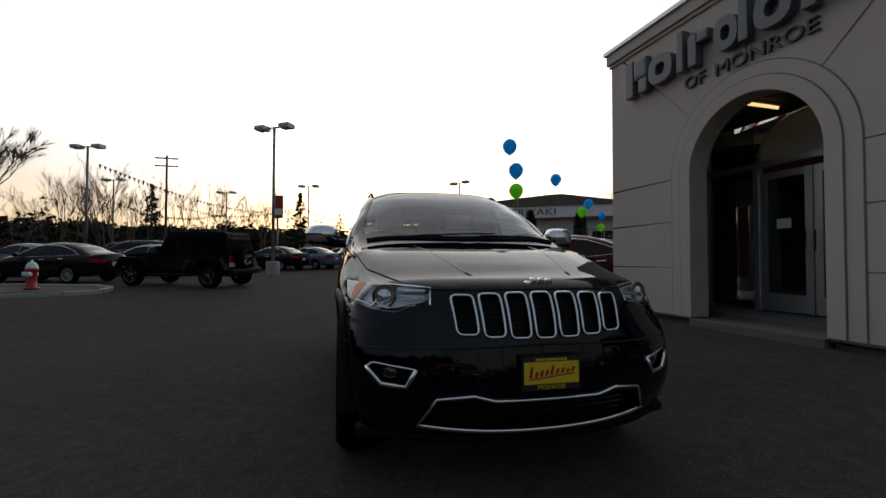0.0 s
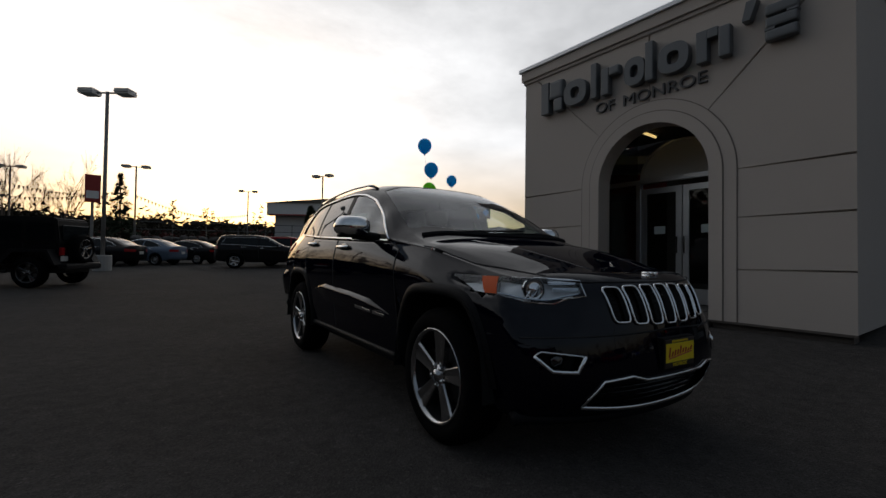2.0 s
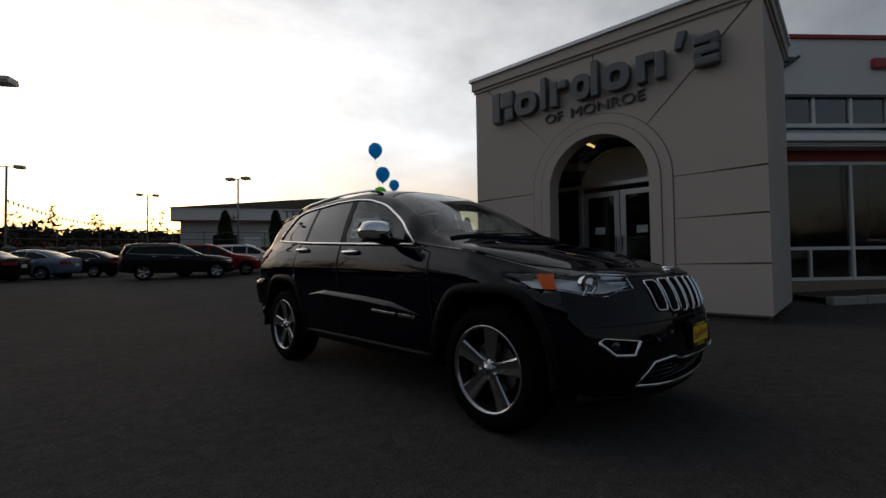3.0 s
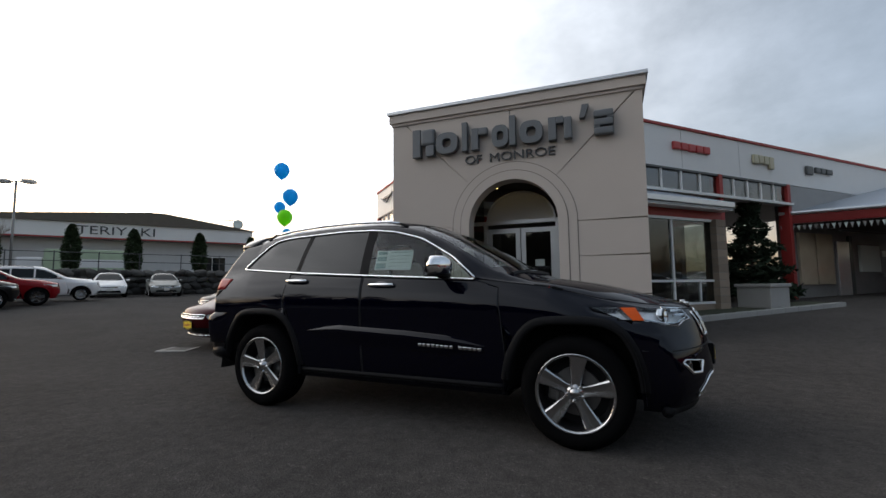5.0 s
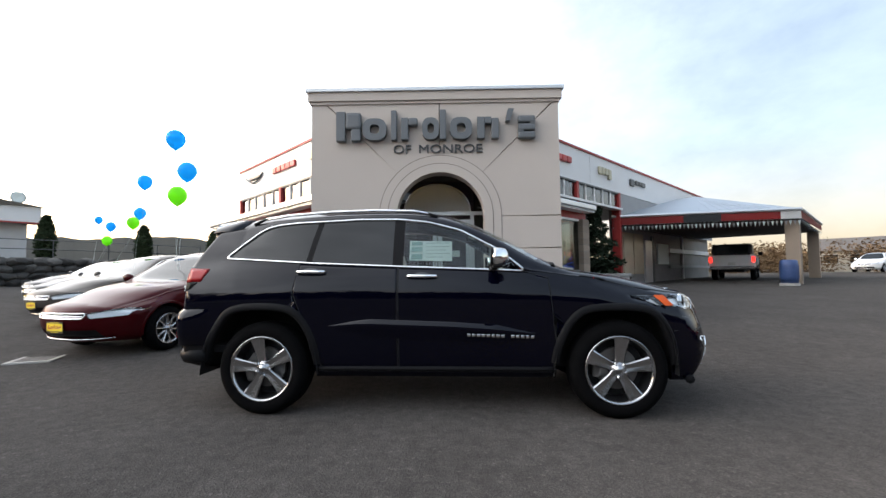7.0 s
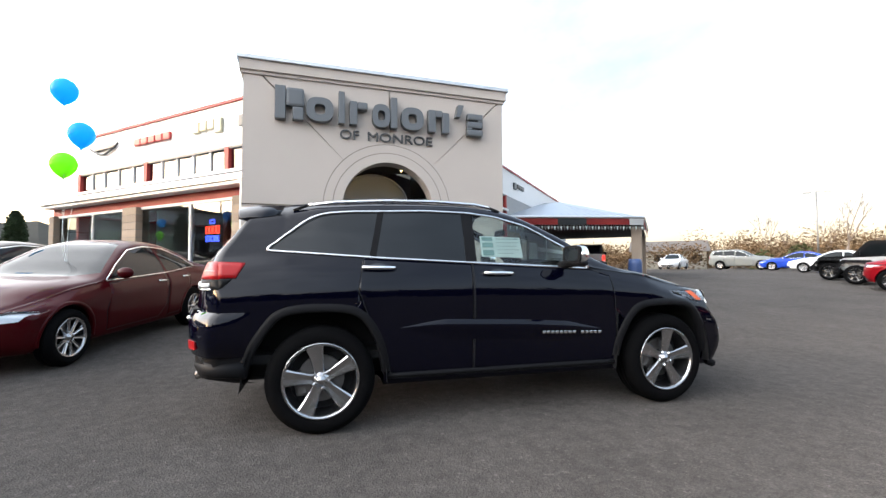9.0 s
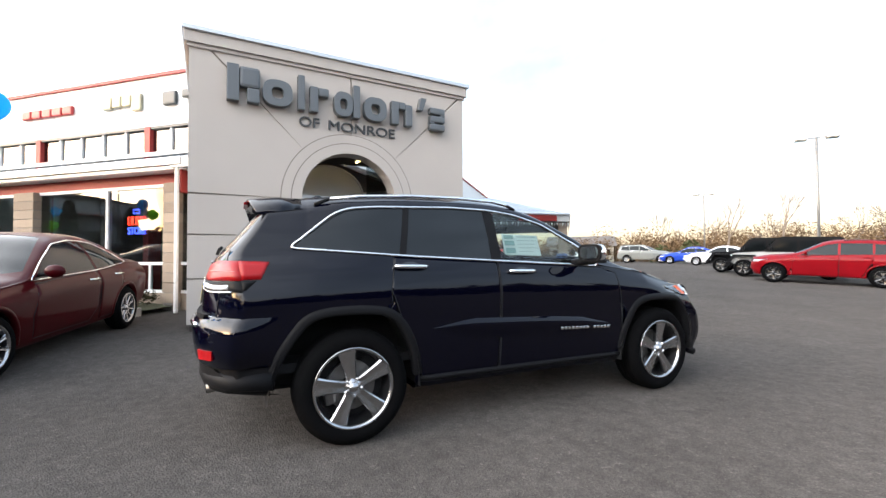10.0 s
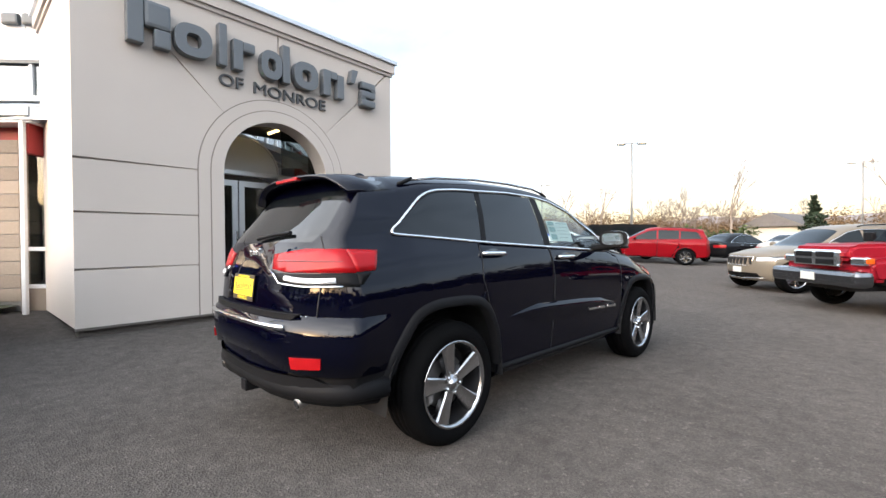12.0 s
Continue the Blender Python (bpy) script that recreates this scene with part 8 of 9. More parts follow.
def bare_tree(x, y, h, label, depth=4, r=0.09, spread=0.5, forks=3):
    z = lot_height(x, y)
    t = empty("bare_tree", pose(x, y, z), label, "tree", "bare trees")
    part("trunk", tube(bmesh.new(), [(0, 0, -0.05), (0.02, 0, h * 0.12), (0, 0.02, h * 0.30)], r * 1.15, 7, taper=0.8), PALE_BARK, t, smooth=True)
    part("branch_crown", bare(bmesh.new(), (0, 0, h * 0.10), h, spread, depth, r, forks=forks), PALE_BARK, t)
    return t


def conifer(x, y, h, r, label, mt=None, n=900, size=0.30, name="conifer", category="tree", shape="spruce", group=""):
    z = lot_height(x, y)
    t = empty(name, pose(x, y, z), label, category, group)
    part("trunk", tube(bmesh.new(), [(0, 0, -0.05), (0, 0, h * 0.5), (0, 0, h * 0.96)], 0.02 * h + 0.03, 7, taper=0.15), BARK, t)
    bm = bmesh.new()
    if shape == "spruce":
        spruce(bm, 0, 0, 0, h, r, n, size, 0.08)
    else:
        for _ in range(n):
            u = rng.random()
            rad = r * (math.sin(math.pi * min(1, 0.12 + 0.88 * u)) ** 0.55) * (1 - 0.35 * u) * (0.75 + 0.25 * rng.random())
            a = rng.uniform(0, 2 * math.pi)
            tuft(bm, Vector((rad * math.cos(a), rad * math.sin(a), 0.1 + (h - 0.15) * u)), size)
    part("crown", bm, mt or NEEDLE, t)
    return t


conifer(14.6, -1.1, 4.1, 1.45, "small dark spruce before the showroom wall", n=5200, size=0.20)
for x, y, h in ((25.12, 31.91, 4.0), (22.36, 34.47, 4.2), (18.88, 37.10, 4.2), (15.81, 38.96, 4.4), (28.4, 27.6, 3.6), (31.5, 24.0, 3.5), (12.3, 41.0, 4.2)):
    t = conifer(x, y, h * 0.74, 0.60, "narrow clipped cypress above the stone wall", CYPRESS, 3200, 0.20, "cypress", "tree", "cypress", "cypresses on the wall")
    t.location.z += 1.7

SOIL_SHRUB = leaf_material("bed_shrub", (0.045, 0.040, 0.020))
for k, (along, size) in enumerate(((-2.3, 0.34), (-2.9, 0.26), (-3.7, 0.36), (-5.0, 0.30), (-7.2, 0.34), (-8.6, 0.28))):
    p = LEFT @ Vector((along, -1.98, 0))
    t = empty("shrub", pose(p.x, p.y, ground_z(p.x, p.y) + 0.10), "low brownish shrub in the storefront bed", "shrub", "storefront shrubs")
    bm = bmesh.new()
    crown(bm, 0, 0, size * 0.75, size, size * 0.7, 420, 0.07, 8)
    part("leaves", bm, SOIL_SHRUB, t)
    part("stem", tube(bmesh.new(), [(0, 0, -0.06), (0.02, 0, size * 0.5), (0, 0.02, size)], 0.018, 6, taper=0.5), BARK, t)

# ---- stone retaining wall and the shop behind it ----
STONE = mat("field_stone", (0.055, 0.053, 0.050), 0.9, grain=0.2, grain_scale=9, wear=0.3, wear_scale=2.5, bump=0.6, vary=0.55)
WALL_LINE = [(36.5, 18.0), (30.5, 24.3), (24.2, 30.4), (18.06, 35.24), (12.0, 38.9), (6.0, 41.5), (-1.0, 43.5)]
terrace = empty("retaining_wall", pose(0, 0, 0), "dry-laid boulder retaining wall", "wall", kind="structure")
stones = []
for k in range(6):
    b = bmesh.new()
    bmesh.ops.create_icosphere(b, subdivisions=2, radius=0.5)
    for v in b.verts:
        v.co *= 1 + 0.30 * noise.noise(v.co * 2.3 + Vector((k * 7.3, 0, 0)))
        v.co.z *= 0.78
        v.co.x *= 1.25
    me = bpy.data.meshes.new("boulder")
    b.to_mesh(me)
    b.free()
    me.materials.append(STONE)
    stones.append(me)
count = 0
for p, q in zip(WALL_LINE, WALL_LINE[1:]):
    L = math.dist(p, q)
    ang = math.atan2(q[1] - p[1], q[0] - p[0])
    bm = bmesh.new()
    zb = lot_height(*p)
    box(bm, (0, -0.1, zb - 0.2), (L, 2.2, zb + 1.65), Matrix.Translation((p[0], p[1], 0)) @ pose(0, 0, 0, 0, 0, math.degrees(ang)) @ pose(0, -2.2, 0))
    part("fill", bm, GROOVE, terrace)
    n = int(L / 0.62)
    for row in range(4):
        for k in range(n):
            s = (k + 0.5 * (row % 2) + rng.uniform(-0.12, 0.12)) / n
            x, y = p[0] + (q[0] - p[0]) * s, p[1] + (q[1] - p[1]) * s
            o = new("boulder", rng.choice(stones))
            o.parent = terrace
            o.matrix_basis = pose(x - 0.10 * row * -math.sin(ang), y - 0.10 * row * math.cos(ang) * -1, lot_height(x, y) + 0.20 + 0.44 * row, rng.uniform(-25, 25), rng.uniform(-25, 25), math.degrees(ang) + rng.uniform(-30, 30)) @ Matrix.Diagonal((rng.uniform(0.62, 1.0), rng.uniform(0.6, 0.9), rng.uniform(0.52, 0.82), 1))
            count += 1

SHOP_WALL = mat("shop_wall", (0.52, 0.52, 0.52), 0.85, wear=0.08, grain=0.03)
ROOF_BROWN = mat("brown_shingle", (0.13, 0.115, 0.095), 0.95, grain=0.2, grain_scale=8, wear=0.15)
shop_m = Matrix.Translation((27.0, 49.5, 2.4)) @ pose(0, 0, 0, 0, 0, -36)
shop = empty("shop_building", shop_m, "low pale shop with a white sign fascia and brown roof", "building")
part("wall", boxes(((-16, 0.0, -2.4), (10.5, 9, 4.1))), SHOP_WALL, shop)
part("sign_fascia", boxes(((-16.6, -1.2, 3.85), (11.2, -0.9, 5.25))), WHITE_PANEL, shop, "white sign fascia")
part("fascia_stripe", boxes(((-16.6, -1.23, 3.72), (11.2, -0.9, 3.845))), RED_PAINT, shop)
part("soffit", boxes(((-16.6, -0.9, 3.72), (11.2, 0.0, 3.90))), GREY_WALL, shop)
bm = bmesh.new()
prism(bm, [(-16.8, 5.25), (11.4, 5.25), (2.6, 6.6), (1.2, 6.6)], 11.0, Matrix(((1, 0, 0, 0), (0, 0, -1, 9.6), (0, 1, 0, 0), (0, 0, 0, 1))))
part("roof", bm, ROOF_BROWN, shop, "low brown hipped roof")
for x in (-12.5, 6.0):
    w = part("window", boxes(((x, -0.05, 0.4), (x + 2.6, -0.003, 2.2))), CAR_GLASS, shop)
    part("window_frame", boxes(((x - 0.06, -0.08, 2.2), (x + 2.66, -0.002, 2.28)), ((x - 0.06, -0.08, 0.32), (x + 2.66, -0.002, 0.4)), ((x + 1.27, -0.08, 0.4), (x + 1.33, -0.051, 2.2))), WHITE_FRAME, w)
words_object("shop_sign_words", "TERIYAKI", 6.3, 0.80, 0.05, pose(-1.3, -1.24, 4.15), SIGN_DARK, "", parent=shop)
part("roof_dish", lathe(bmesh.new(), [(0.0, 0.12), (0.35, 0.06), (0.55, 0.0), (0.35, 0.05), (0, 0.10)], 18, "y", m=Matrix.Translation((9.9, 0.5, 6.2))), PAPER, shop, smooth=True)
part("roof_mast", tube(bmesh.new(), [(8.2, 0.6, 5.2), (8.2, 0.6, 6.6), (9.9, 0.6, 6.6)], 0.05, 6), SIGN_DARK, shop)
fence = empty("fence", pose(0, 0, 0), "thin dark wire fence on top of the stone wall", "fence", kind="structure")
for p, q in zip(WALL_LINE[1:], WALL_LINE[2:]):
    for zz in (0.55, 1.15):
        part("rail", tube(bmesh.new(), [(p[0] + 0.4, p[1] + 0.5, lot_height(*p) + 1.8 + zz), (q[0] + 0.4, q[1] + 0.5, lot_height(*q) + 1.8 + zz)], 0.025, 4), SIGN_DARK, fence)
    for k in range(3):
        x, y = p[0] + (q[0] - p[0]) * k / 3 + 0.4, p[1] + (q[1] - p[1]) * k / 3 + 0.5
        part("post", tube(bmesh.new(), [(x, y, lot_height(x, y) + 1.6), (x, y, lot_height(x, y) + 3.0)], 0.035, 5), SIGN_DARK, fence)

# box truck standing beside the shop
bt = empty("box_truck", shop_m @ pose(-2.5, -7.0, -0.9), "pale green and white box truck beside the shop", "truck")
part("cargo_body", boxes(((-3.0, -1.1, 0.7), (3.4, 1.1, 3.0)), bevel=0.06), mat("pale_green", (0.42, 0.52, 0.36), 0.5, wear=0.2), bt)
part("cab", boxes(((-4.7, -1.0, 0.6), (-3.05, 1.0, 2.3)), bevel=0.15), WHITE_CAR, bt)
part("side_stripe", boxes(((-1.5, -1.108, 1.5), (2.6, -1.10, 2.2))), WHITE_PANEL, bt)
for x in (-3.9, 2.2):
    for y in (-0.95, 0.95):
        part("wheel", lathe(bmesh.new(), [(0, -0.13), (0.28, -0.13), (0.45, -0.10), (0.45, 0.10), (0.28, 0.13), (0, 0.13)], 18, m=Matrix.Translation((x, y, 0.45))), RUBBER, bt)


# ---- balloons ----
def balloon(x, y, z, color_mat, r, tie, label):
    b = empty("balloon", pose(x, y, z), label, "balloon", "balloons over the parked row")
    prof = [(0.001, 1.02), (0.35, 0.96), (0.68, 0.75), (0.92, 0.38), (1.0, 0.0), (0.93, -0.36), (0.74, -0.70), (0.48, -0.98), (0.22, -1.18), (0.06, -1.28), (0.10, -1.36), (0.001, -1.34)]
    part("skin", lathe(bmesh.new(), [(a * r, h * r) for a, h in prof], 24, "z"), color_mat, b, smooth=True)
    pts = []
    start, end = Vector((0, 0, -1.33 * r)), Vector(tie) - Vector((x, y, z))
    for k in range(9):
        t = k / 8
        pts.append(start + (end - start) * t + Vector((0.06 * math.sin(3.1 * t * 2), 0.04 * math.sin(3.1 * t), 0)))
    part("string", tube(bmesh.new(), pts, 0.0022, 4), PAPER, b)
    return b


def rubber_skin(name, color):
    m = mat(name, color, 0.28, wear=0.04, wear_scale=3)
    nt = m.node_tree
    b = nt.nodes["Principled BSDF"]
    thin = nt.nodes.new("ShaderNodeBsdfTranslucent")
    thin.inputs["Color"].default_value = (*color, 1)
    both = nt.nodes.new("ShaderNodeMixShader")
    both.inputs[0].default_value = 0.75
    nt.links.new(b.outputs[0], both.inputs[1])
    nt.links.new(thin.outputs[0], both.inputs[2])
    nt.links.new(both.outputs[0], nt.nodes["Material Output"].inputs["Surface"])
    return m


BALLOON_BLUE, BALLOON_GREEN = rubber_skin("blue_latex", (0.05, 0.58, 1.0)), rubber_skin("green_latex", (0.38, 0.92, 0.07))
TIE1, TIE2, TIE3 = (4.0, 9.75, 1.12), (6.7, 12.5, 1.15), (9.4, 15.2, 1.2)
for x, y, z, mt, tie, nm in ((3.80, 9.78, 3.58, BALLOON_BLUE, TIE1, "blue"), (3.86, 9.60, 3.02, BALLOON_BLUE, TIE1, "blue"), (3.98, 9.84, 2.62, BALLOON_GREEN, TIE1, "green"), (6.35, 12.1, 3.40, BALLOON_BLUE, TIE2, "blue"),
                             (8.67, 13.85, 3.01, BALLOON_BLUE, TIE3, "blue"), (8.42, 13.86, 2.71, BALLOON_GREEN, TIE3, "green"), (11.43, 16.84, 2.97, BALLOON_BLUE, (12.2, 18.0, 1.2), "blue"), (11.53, 17.04, 2.49, BALLOON_GREEN, (12.2, 18.0, 1.2), "green"), (15.1, 20.25, 3.7, BALLOON_BLUE, (12.3, 18.1, 1.2), "blue")):
    balloon(x, y, z, mt, 0.158, tie, nm + " latex balloon on a string")


# ---- lamp posts ----
HEAD_MAT = mat("lamp_head", (0.62, 0.61, 0.60), 0.5, 0.2, wear=0.15)


def lamp_post(x, y, h, yaw, base=True):
    z = lot_height(x, y)
    t = empty("street_lamp", pose(x, y, z, 0, 0, yaw), "grey steel lot lamp with two box heads", "lamp", "lot lamps")
    part("pole", tube(bmesh.new(), [(0, 0, 0.2), (0, 0, h)], 0.085, 10, taper=0.8), STEEL_GREY, t, smooth=True)
    part("concrete_base", lathe(bmesh.new(), [(0.0, 0.0), (0.33, 0.0), (0.33, 0.62), (0.30, 0.66), (0.0, 0.66)], 18, "z"), CONCRETE, t)
    part("arm", boxes(((-0.75, -0.03, h - 0.08), (0.75, 0.03, h - 0.02))), STEEL_GREY, t)
    for sgn in (-1, 1):
        bm = bmesh.new()
        for k, (z0, z1, e) in enumerate(((-0.14, -0.075, 0.0), (-0.07, 0.01, 0.03), (0.015, 0.09, 0.0))):
            box(bm, (sgn * 0.45 - (e if sgn < 0 else -0) * 0, -0.27 - e, h + z0), (sgn * 1.05, 0.27 + e, h + z1), bevel=0.02)
        part("lamp_head", bm, HEAD_MAT, t)
        part("lamp_lens", boxes(((sgn * 0.5, -0.22, h - 0.155), (sgn * 1.0, 0.22, h - 0.142))), PAPER, t)
    return t


for x, y, h, yaw in ((-2.25, 25.0, 7.6, -35), (-14.56, 35.28, 8.0, -20), (-18.49, 49.86, 8.0, -20), (-9.64, 55.36, 8.0, -20), (-0.70, 48.18, 8.0, -20), (13.03, 40.13, 7.6, -60), (10.6, 58, 8.0, -20), (9.34, -24.84, 8.0, 30), (-3.79, -45.17, 8.0, 10), (24.98, -39.77, 7.4, 30)):
    lamp_post(x, y, h, yaw)


# ---- hydrant on its kerbed island, pylon sign, utility pole, pennant lines ----
def hydrant(x, y):
    z = ground_z(x, y) + 0.12
    t = empty("fire_hydrant", pose(x, y, z), "red fire hydrant with a pale cap on a grass island", "hydrant")
    red = mat("hydrant_red", (0.38, 0.02, 0.02), 0.5, wear=0.2, wear_scale=8)
    part("barrel", lathe(bmesh.new(), [(0.0, 0), (0.17, 0), (0.17, 0.05), (0.12, 0.07), (0.12, 0.50), (0.15, 0.52), (0.15, 0.58), (0.0, 0.58)], 18, "z"), red, t, smooth=True)
    part("bonnet", lathe(bmesh.new(), [(0.14, 0.582), (0.13, 0.66), (0.08, 0.74), (0.03, 0.76), (0.03, 0.81), (0.0, 0.81)], 18, "z"), PAPER, t, smooth=True)
    for a in (0, 90, 180):
        part("outlet", lathe(bmesh.new(), [(0.07, 0.10), (0.07, 0.19), (0.05, 0.21), (0.0, 0.21)], 12, "y", m=Matrix.Translation((0, 0, 0.42)) @ pose(0, 0, 0, 0, 0, a)), PAPER, t)
    return t


hydrant(-7.75, 15.9)
isl = empty("kerb_island", pose(0, 0, 0), "low concrete kerb round a grass island", "kerb", kind="structure")
edge = [(-6.0, 15.6), (-6.15, 16.6), (-6.8, 17.4), (-9.0, 18.2), (-12.5, 18.6), (-13.5, 16.0), (-12.5, 13.2), (-9.0, 14.2), (-6.6, 14.9)]
for p, q in zip(edge, edge[1:] + edge[:1]):
    L = math.dist(p, q)
    bm = box(bmesh.new(), (0.0, -0.08, -0.1), (L, 0.08, 0.13), Matrix.Translation((p[0], p[1], ground_z(*p))) @ pose(0, 0, 0, 0, 0, math.degrees(math.atan2(q[1] - p[1], q[0] - p[0]))), 0.015)
    part("kerb_stone", bm, CONCRETE, isl)
part("turf", prism(bmesh.new(), edge[::-1], 0.03, pose(0, 0, ground_z(-8, 15.5) + 0.09)), GRASS, isl, "short rough grass")
bare_tree(-8.75, 15.9, 5.0, "leafless young tree on the grass island", 5, 0.06, 0.62, 4)

py = empty("pylon_sign", pose(-3.53, 46.06, lot_height(-3.53, 46)), "tall red and white pylon sign beside the lot", "sign")
part("panel", boxes(((-0.5, -0.2, 4.4), (0.5, 0.2, 6.6)), bevel=0.05), RED_PAINT, py)
part("panel_bar", boxes(((-0.4, -0.23, 4.7), (0.4, -0.201, 5.3))), WHITE_PANEL, py)
part("post", boxes(((-0.10, -0.10, 0), (0.10, 0.10, 4.4))), STEEL_GREY, py)
up = empty("utility_pole", pose(-16.61, 58.89, lot_height(-16, 58)), "wooden utility pole with crossarms", "pole")
part("post", tube(bmesh.new(), [(0, 0, 0), (0, 0, 12.5)], 0.16, 8, taper=0.7), BARK, up)
for z in (11.2, 12.1):
    part("crossarm", boxes(((-1.2, -0.06, z), (1.2, 0.06, z + 0.14))), BARK, up)
PENNANT = mat("pennant_cloth", (0.10, 0.10, 0.11), 0.7, wear=0.2)
for (a, b, n) in (((-13.9, 35.0, 7.4), (-2.4, 51.0, 6.2), 60), ((-2.2, 49.0, 6.4), (-14.5, 55.0, 7.0), 40), ((-18.5, 49.0, 6.6), (-9.6, 55.0, 6.2), 40), ((-0.7, 48.2, 6.2), (10.6, 58.0, 6.0), 40), ((-14.6, 35.3, 7.2), (-18.5, 49.8, 7.2), 40)):
    ln = empty("pennant_line", pose(0, 0, 0), "line of small pennants strung between lot lamps", "bunting", "pennant lines")
    A, B = Vector(a), Vector(b)
    pts = [A + (B - A) * k / 30 - Vector((0, 0, 1.0 * math.sin(math.pi * k / 30))) for k in range(31)]
    part("cord", tube(bmesh.new(), pts, 0.012, 3), PENNANT, ln)
    bm = bmesh.new()
    for k in range(n):
        t = (k + 0.5) / n
        c = A + (B - A) * t - Vector((0, 0, 1.0 * math.sin(math.pi * t)))
        d = (B - A).normalized() * 0.10
        bm.faces.new([bm.verts.new(v) for v in (c - d, c + d, c + Vector((0, 0, -0.34)))])
    o = part("pennant_row", bm, PENNANT, ln)
    tagged(o, kind="stuff")

# catch basin
CRACK_IRON = mat("cast_iron", (0.20, 0.19, 0.18), 0.95, grain=0.2, grain_scale=60, spec=0.1)
cb = empty("catch_basin", pose(2.42, 10.75, ground_z(2.42, 10.75) + 0.002, 0, 0, 20) @ Matrix.Diagonal((0.8, 0.8, 0.5, 1)), "steel catch basin grate set in the asphalt", "drain")
part("rim", boxes(((-0.42, -0.32, -0.05), (0.42, -0.26, 0.012)), ((-0.42, 0.26, -0.05), (0.42, 0.32, 0.012)), ((-0.42, -0.26, -0.05), (-0.36, 0.26, 0.012)), ((0.36, -0.26, -0.05), (0.42, 0.26, 0.012))), CONCRETE, cb)
for k in range(9):
    part("grate_bar", boxes(((-0.36, -0.25 + 0.056 * k, -0.04), (0.36, -0.22 + 0.056 * k, 0.008))), CRACK_IRON, cb)

# ---- cracks in the asphalt ----
CRACK = mat("tar_crack", (0.030, 0.028, 0.026), 0.9, grain=0.3, grain_scale=80)
for line, w in (([(1.3, 9.9), (0.85, 9.65), (0.1, 8.3), (-0.28, 7.63), (-1.2, 6.87), (-2.3, 6.3)], 0.007), ([(-0.05, 5.85), (-0.36, 6.27), (-0.83, 6.46), (-1.5, 6.9), (-2.0, 7.6), (-1.4, 8.4)], 0.007), ([(1.68, 9.88), (0.4, 8.8), (-1.12, 7.08)], 0.005),
                ([(-2.2, 3.1), (-1.2, 3.9), (-1.0, 5.0), (-1.9, 5.6)], 0.006), ([(0.4, 1.6), (1.8, 2.0), (3.2, 1.5), (4.6, 1.9), (6.5, 1.2)], 0.006), ([(-3.5, -2.0), (-1.0, -1.0), (1.5, -1.8), (5.0, -1.2)], 0.008), ([(-5, 9.5), (-3, 10.2), (0, 11.6), (3, 12.2)], 0.007)):
    bm = bmesh.new()
    pts = []
    for p, q in zip(line, line[1:]):
        n = max(2, int(math.dist(p, q) / 0.05))
        pts += [(p[0] + (q[0] - p[0]) * k / n, p[1] + (q[1] - p[1]) * k / n) for k in range(n)]
    rows = []
    for k, (x, y) in enumerate(pts):
        jx, jy = 0.05 * noise.noise(Vector((x * 4, y * 4, 1.0))) + 0.015 * noise.noise(Vector((x * 19, y * 19, 2.0))), 0.05 * noise.noise(Vector((x * 4, y * 4, 7.0))) + 0.015 * noise.noise(Vector((x * 19, y * 19, 9.0)))
        a = pts[min(k + 1, len(pts) - 1)]
        b = pts[max(k - 1, 0)]
        d = Vector((-(a[1] - b[1]), a[0] - b[0])).normalized() * w * (0.25 + 0.9 * abs(noise.noise(Vector((x * 7, y * 7, 4.0)))))
        rows.append([bm.verts.new((x + jx + s * d.x, y + jy + s * d.y, ground_z(x + jx, y + jy) + 0.004)) for s in (-0.5, 0.5)])
    for r0, r1 in zip(rows, rows[1:]):
        bm.faces.new((r0[0], r1[0], r1[1], r0[1]))
    bmesh.ops.recalc_face_normals(bm, faces=bm.faces)
    obj("crack", bm, CRACK, label="thin dark crack in the worn asphalt", kind="structure", category="ground")

# ---- houses to the south ----
HOUSE_WALL = mat("house_siding", (0.48, 0.45, 0.38), 0.85, wear=0.08, grain=0.03)
HOUSE_ROOF = mat("house_shingle", (0.11, 0.10, 0.095), 0.95, grain=0.2, grain_scale=6, wear=0.1)


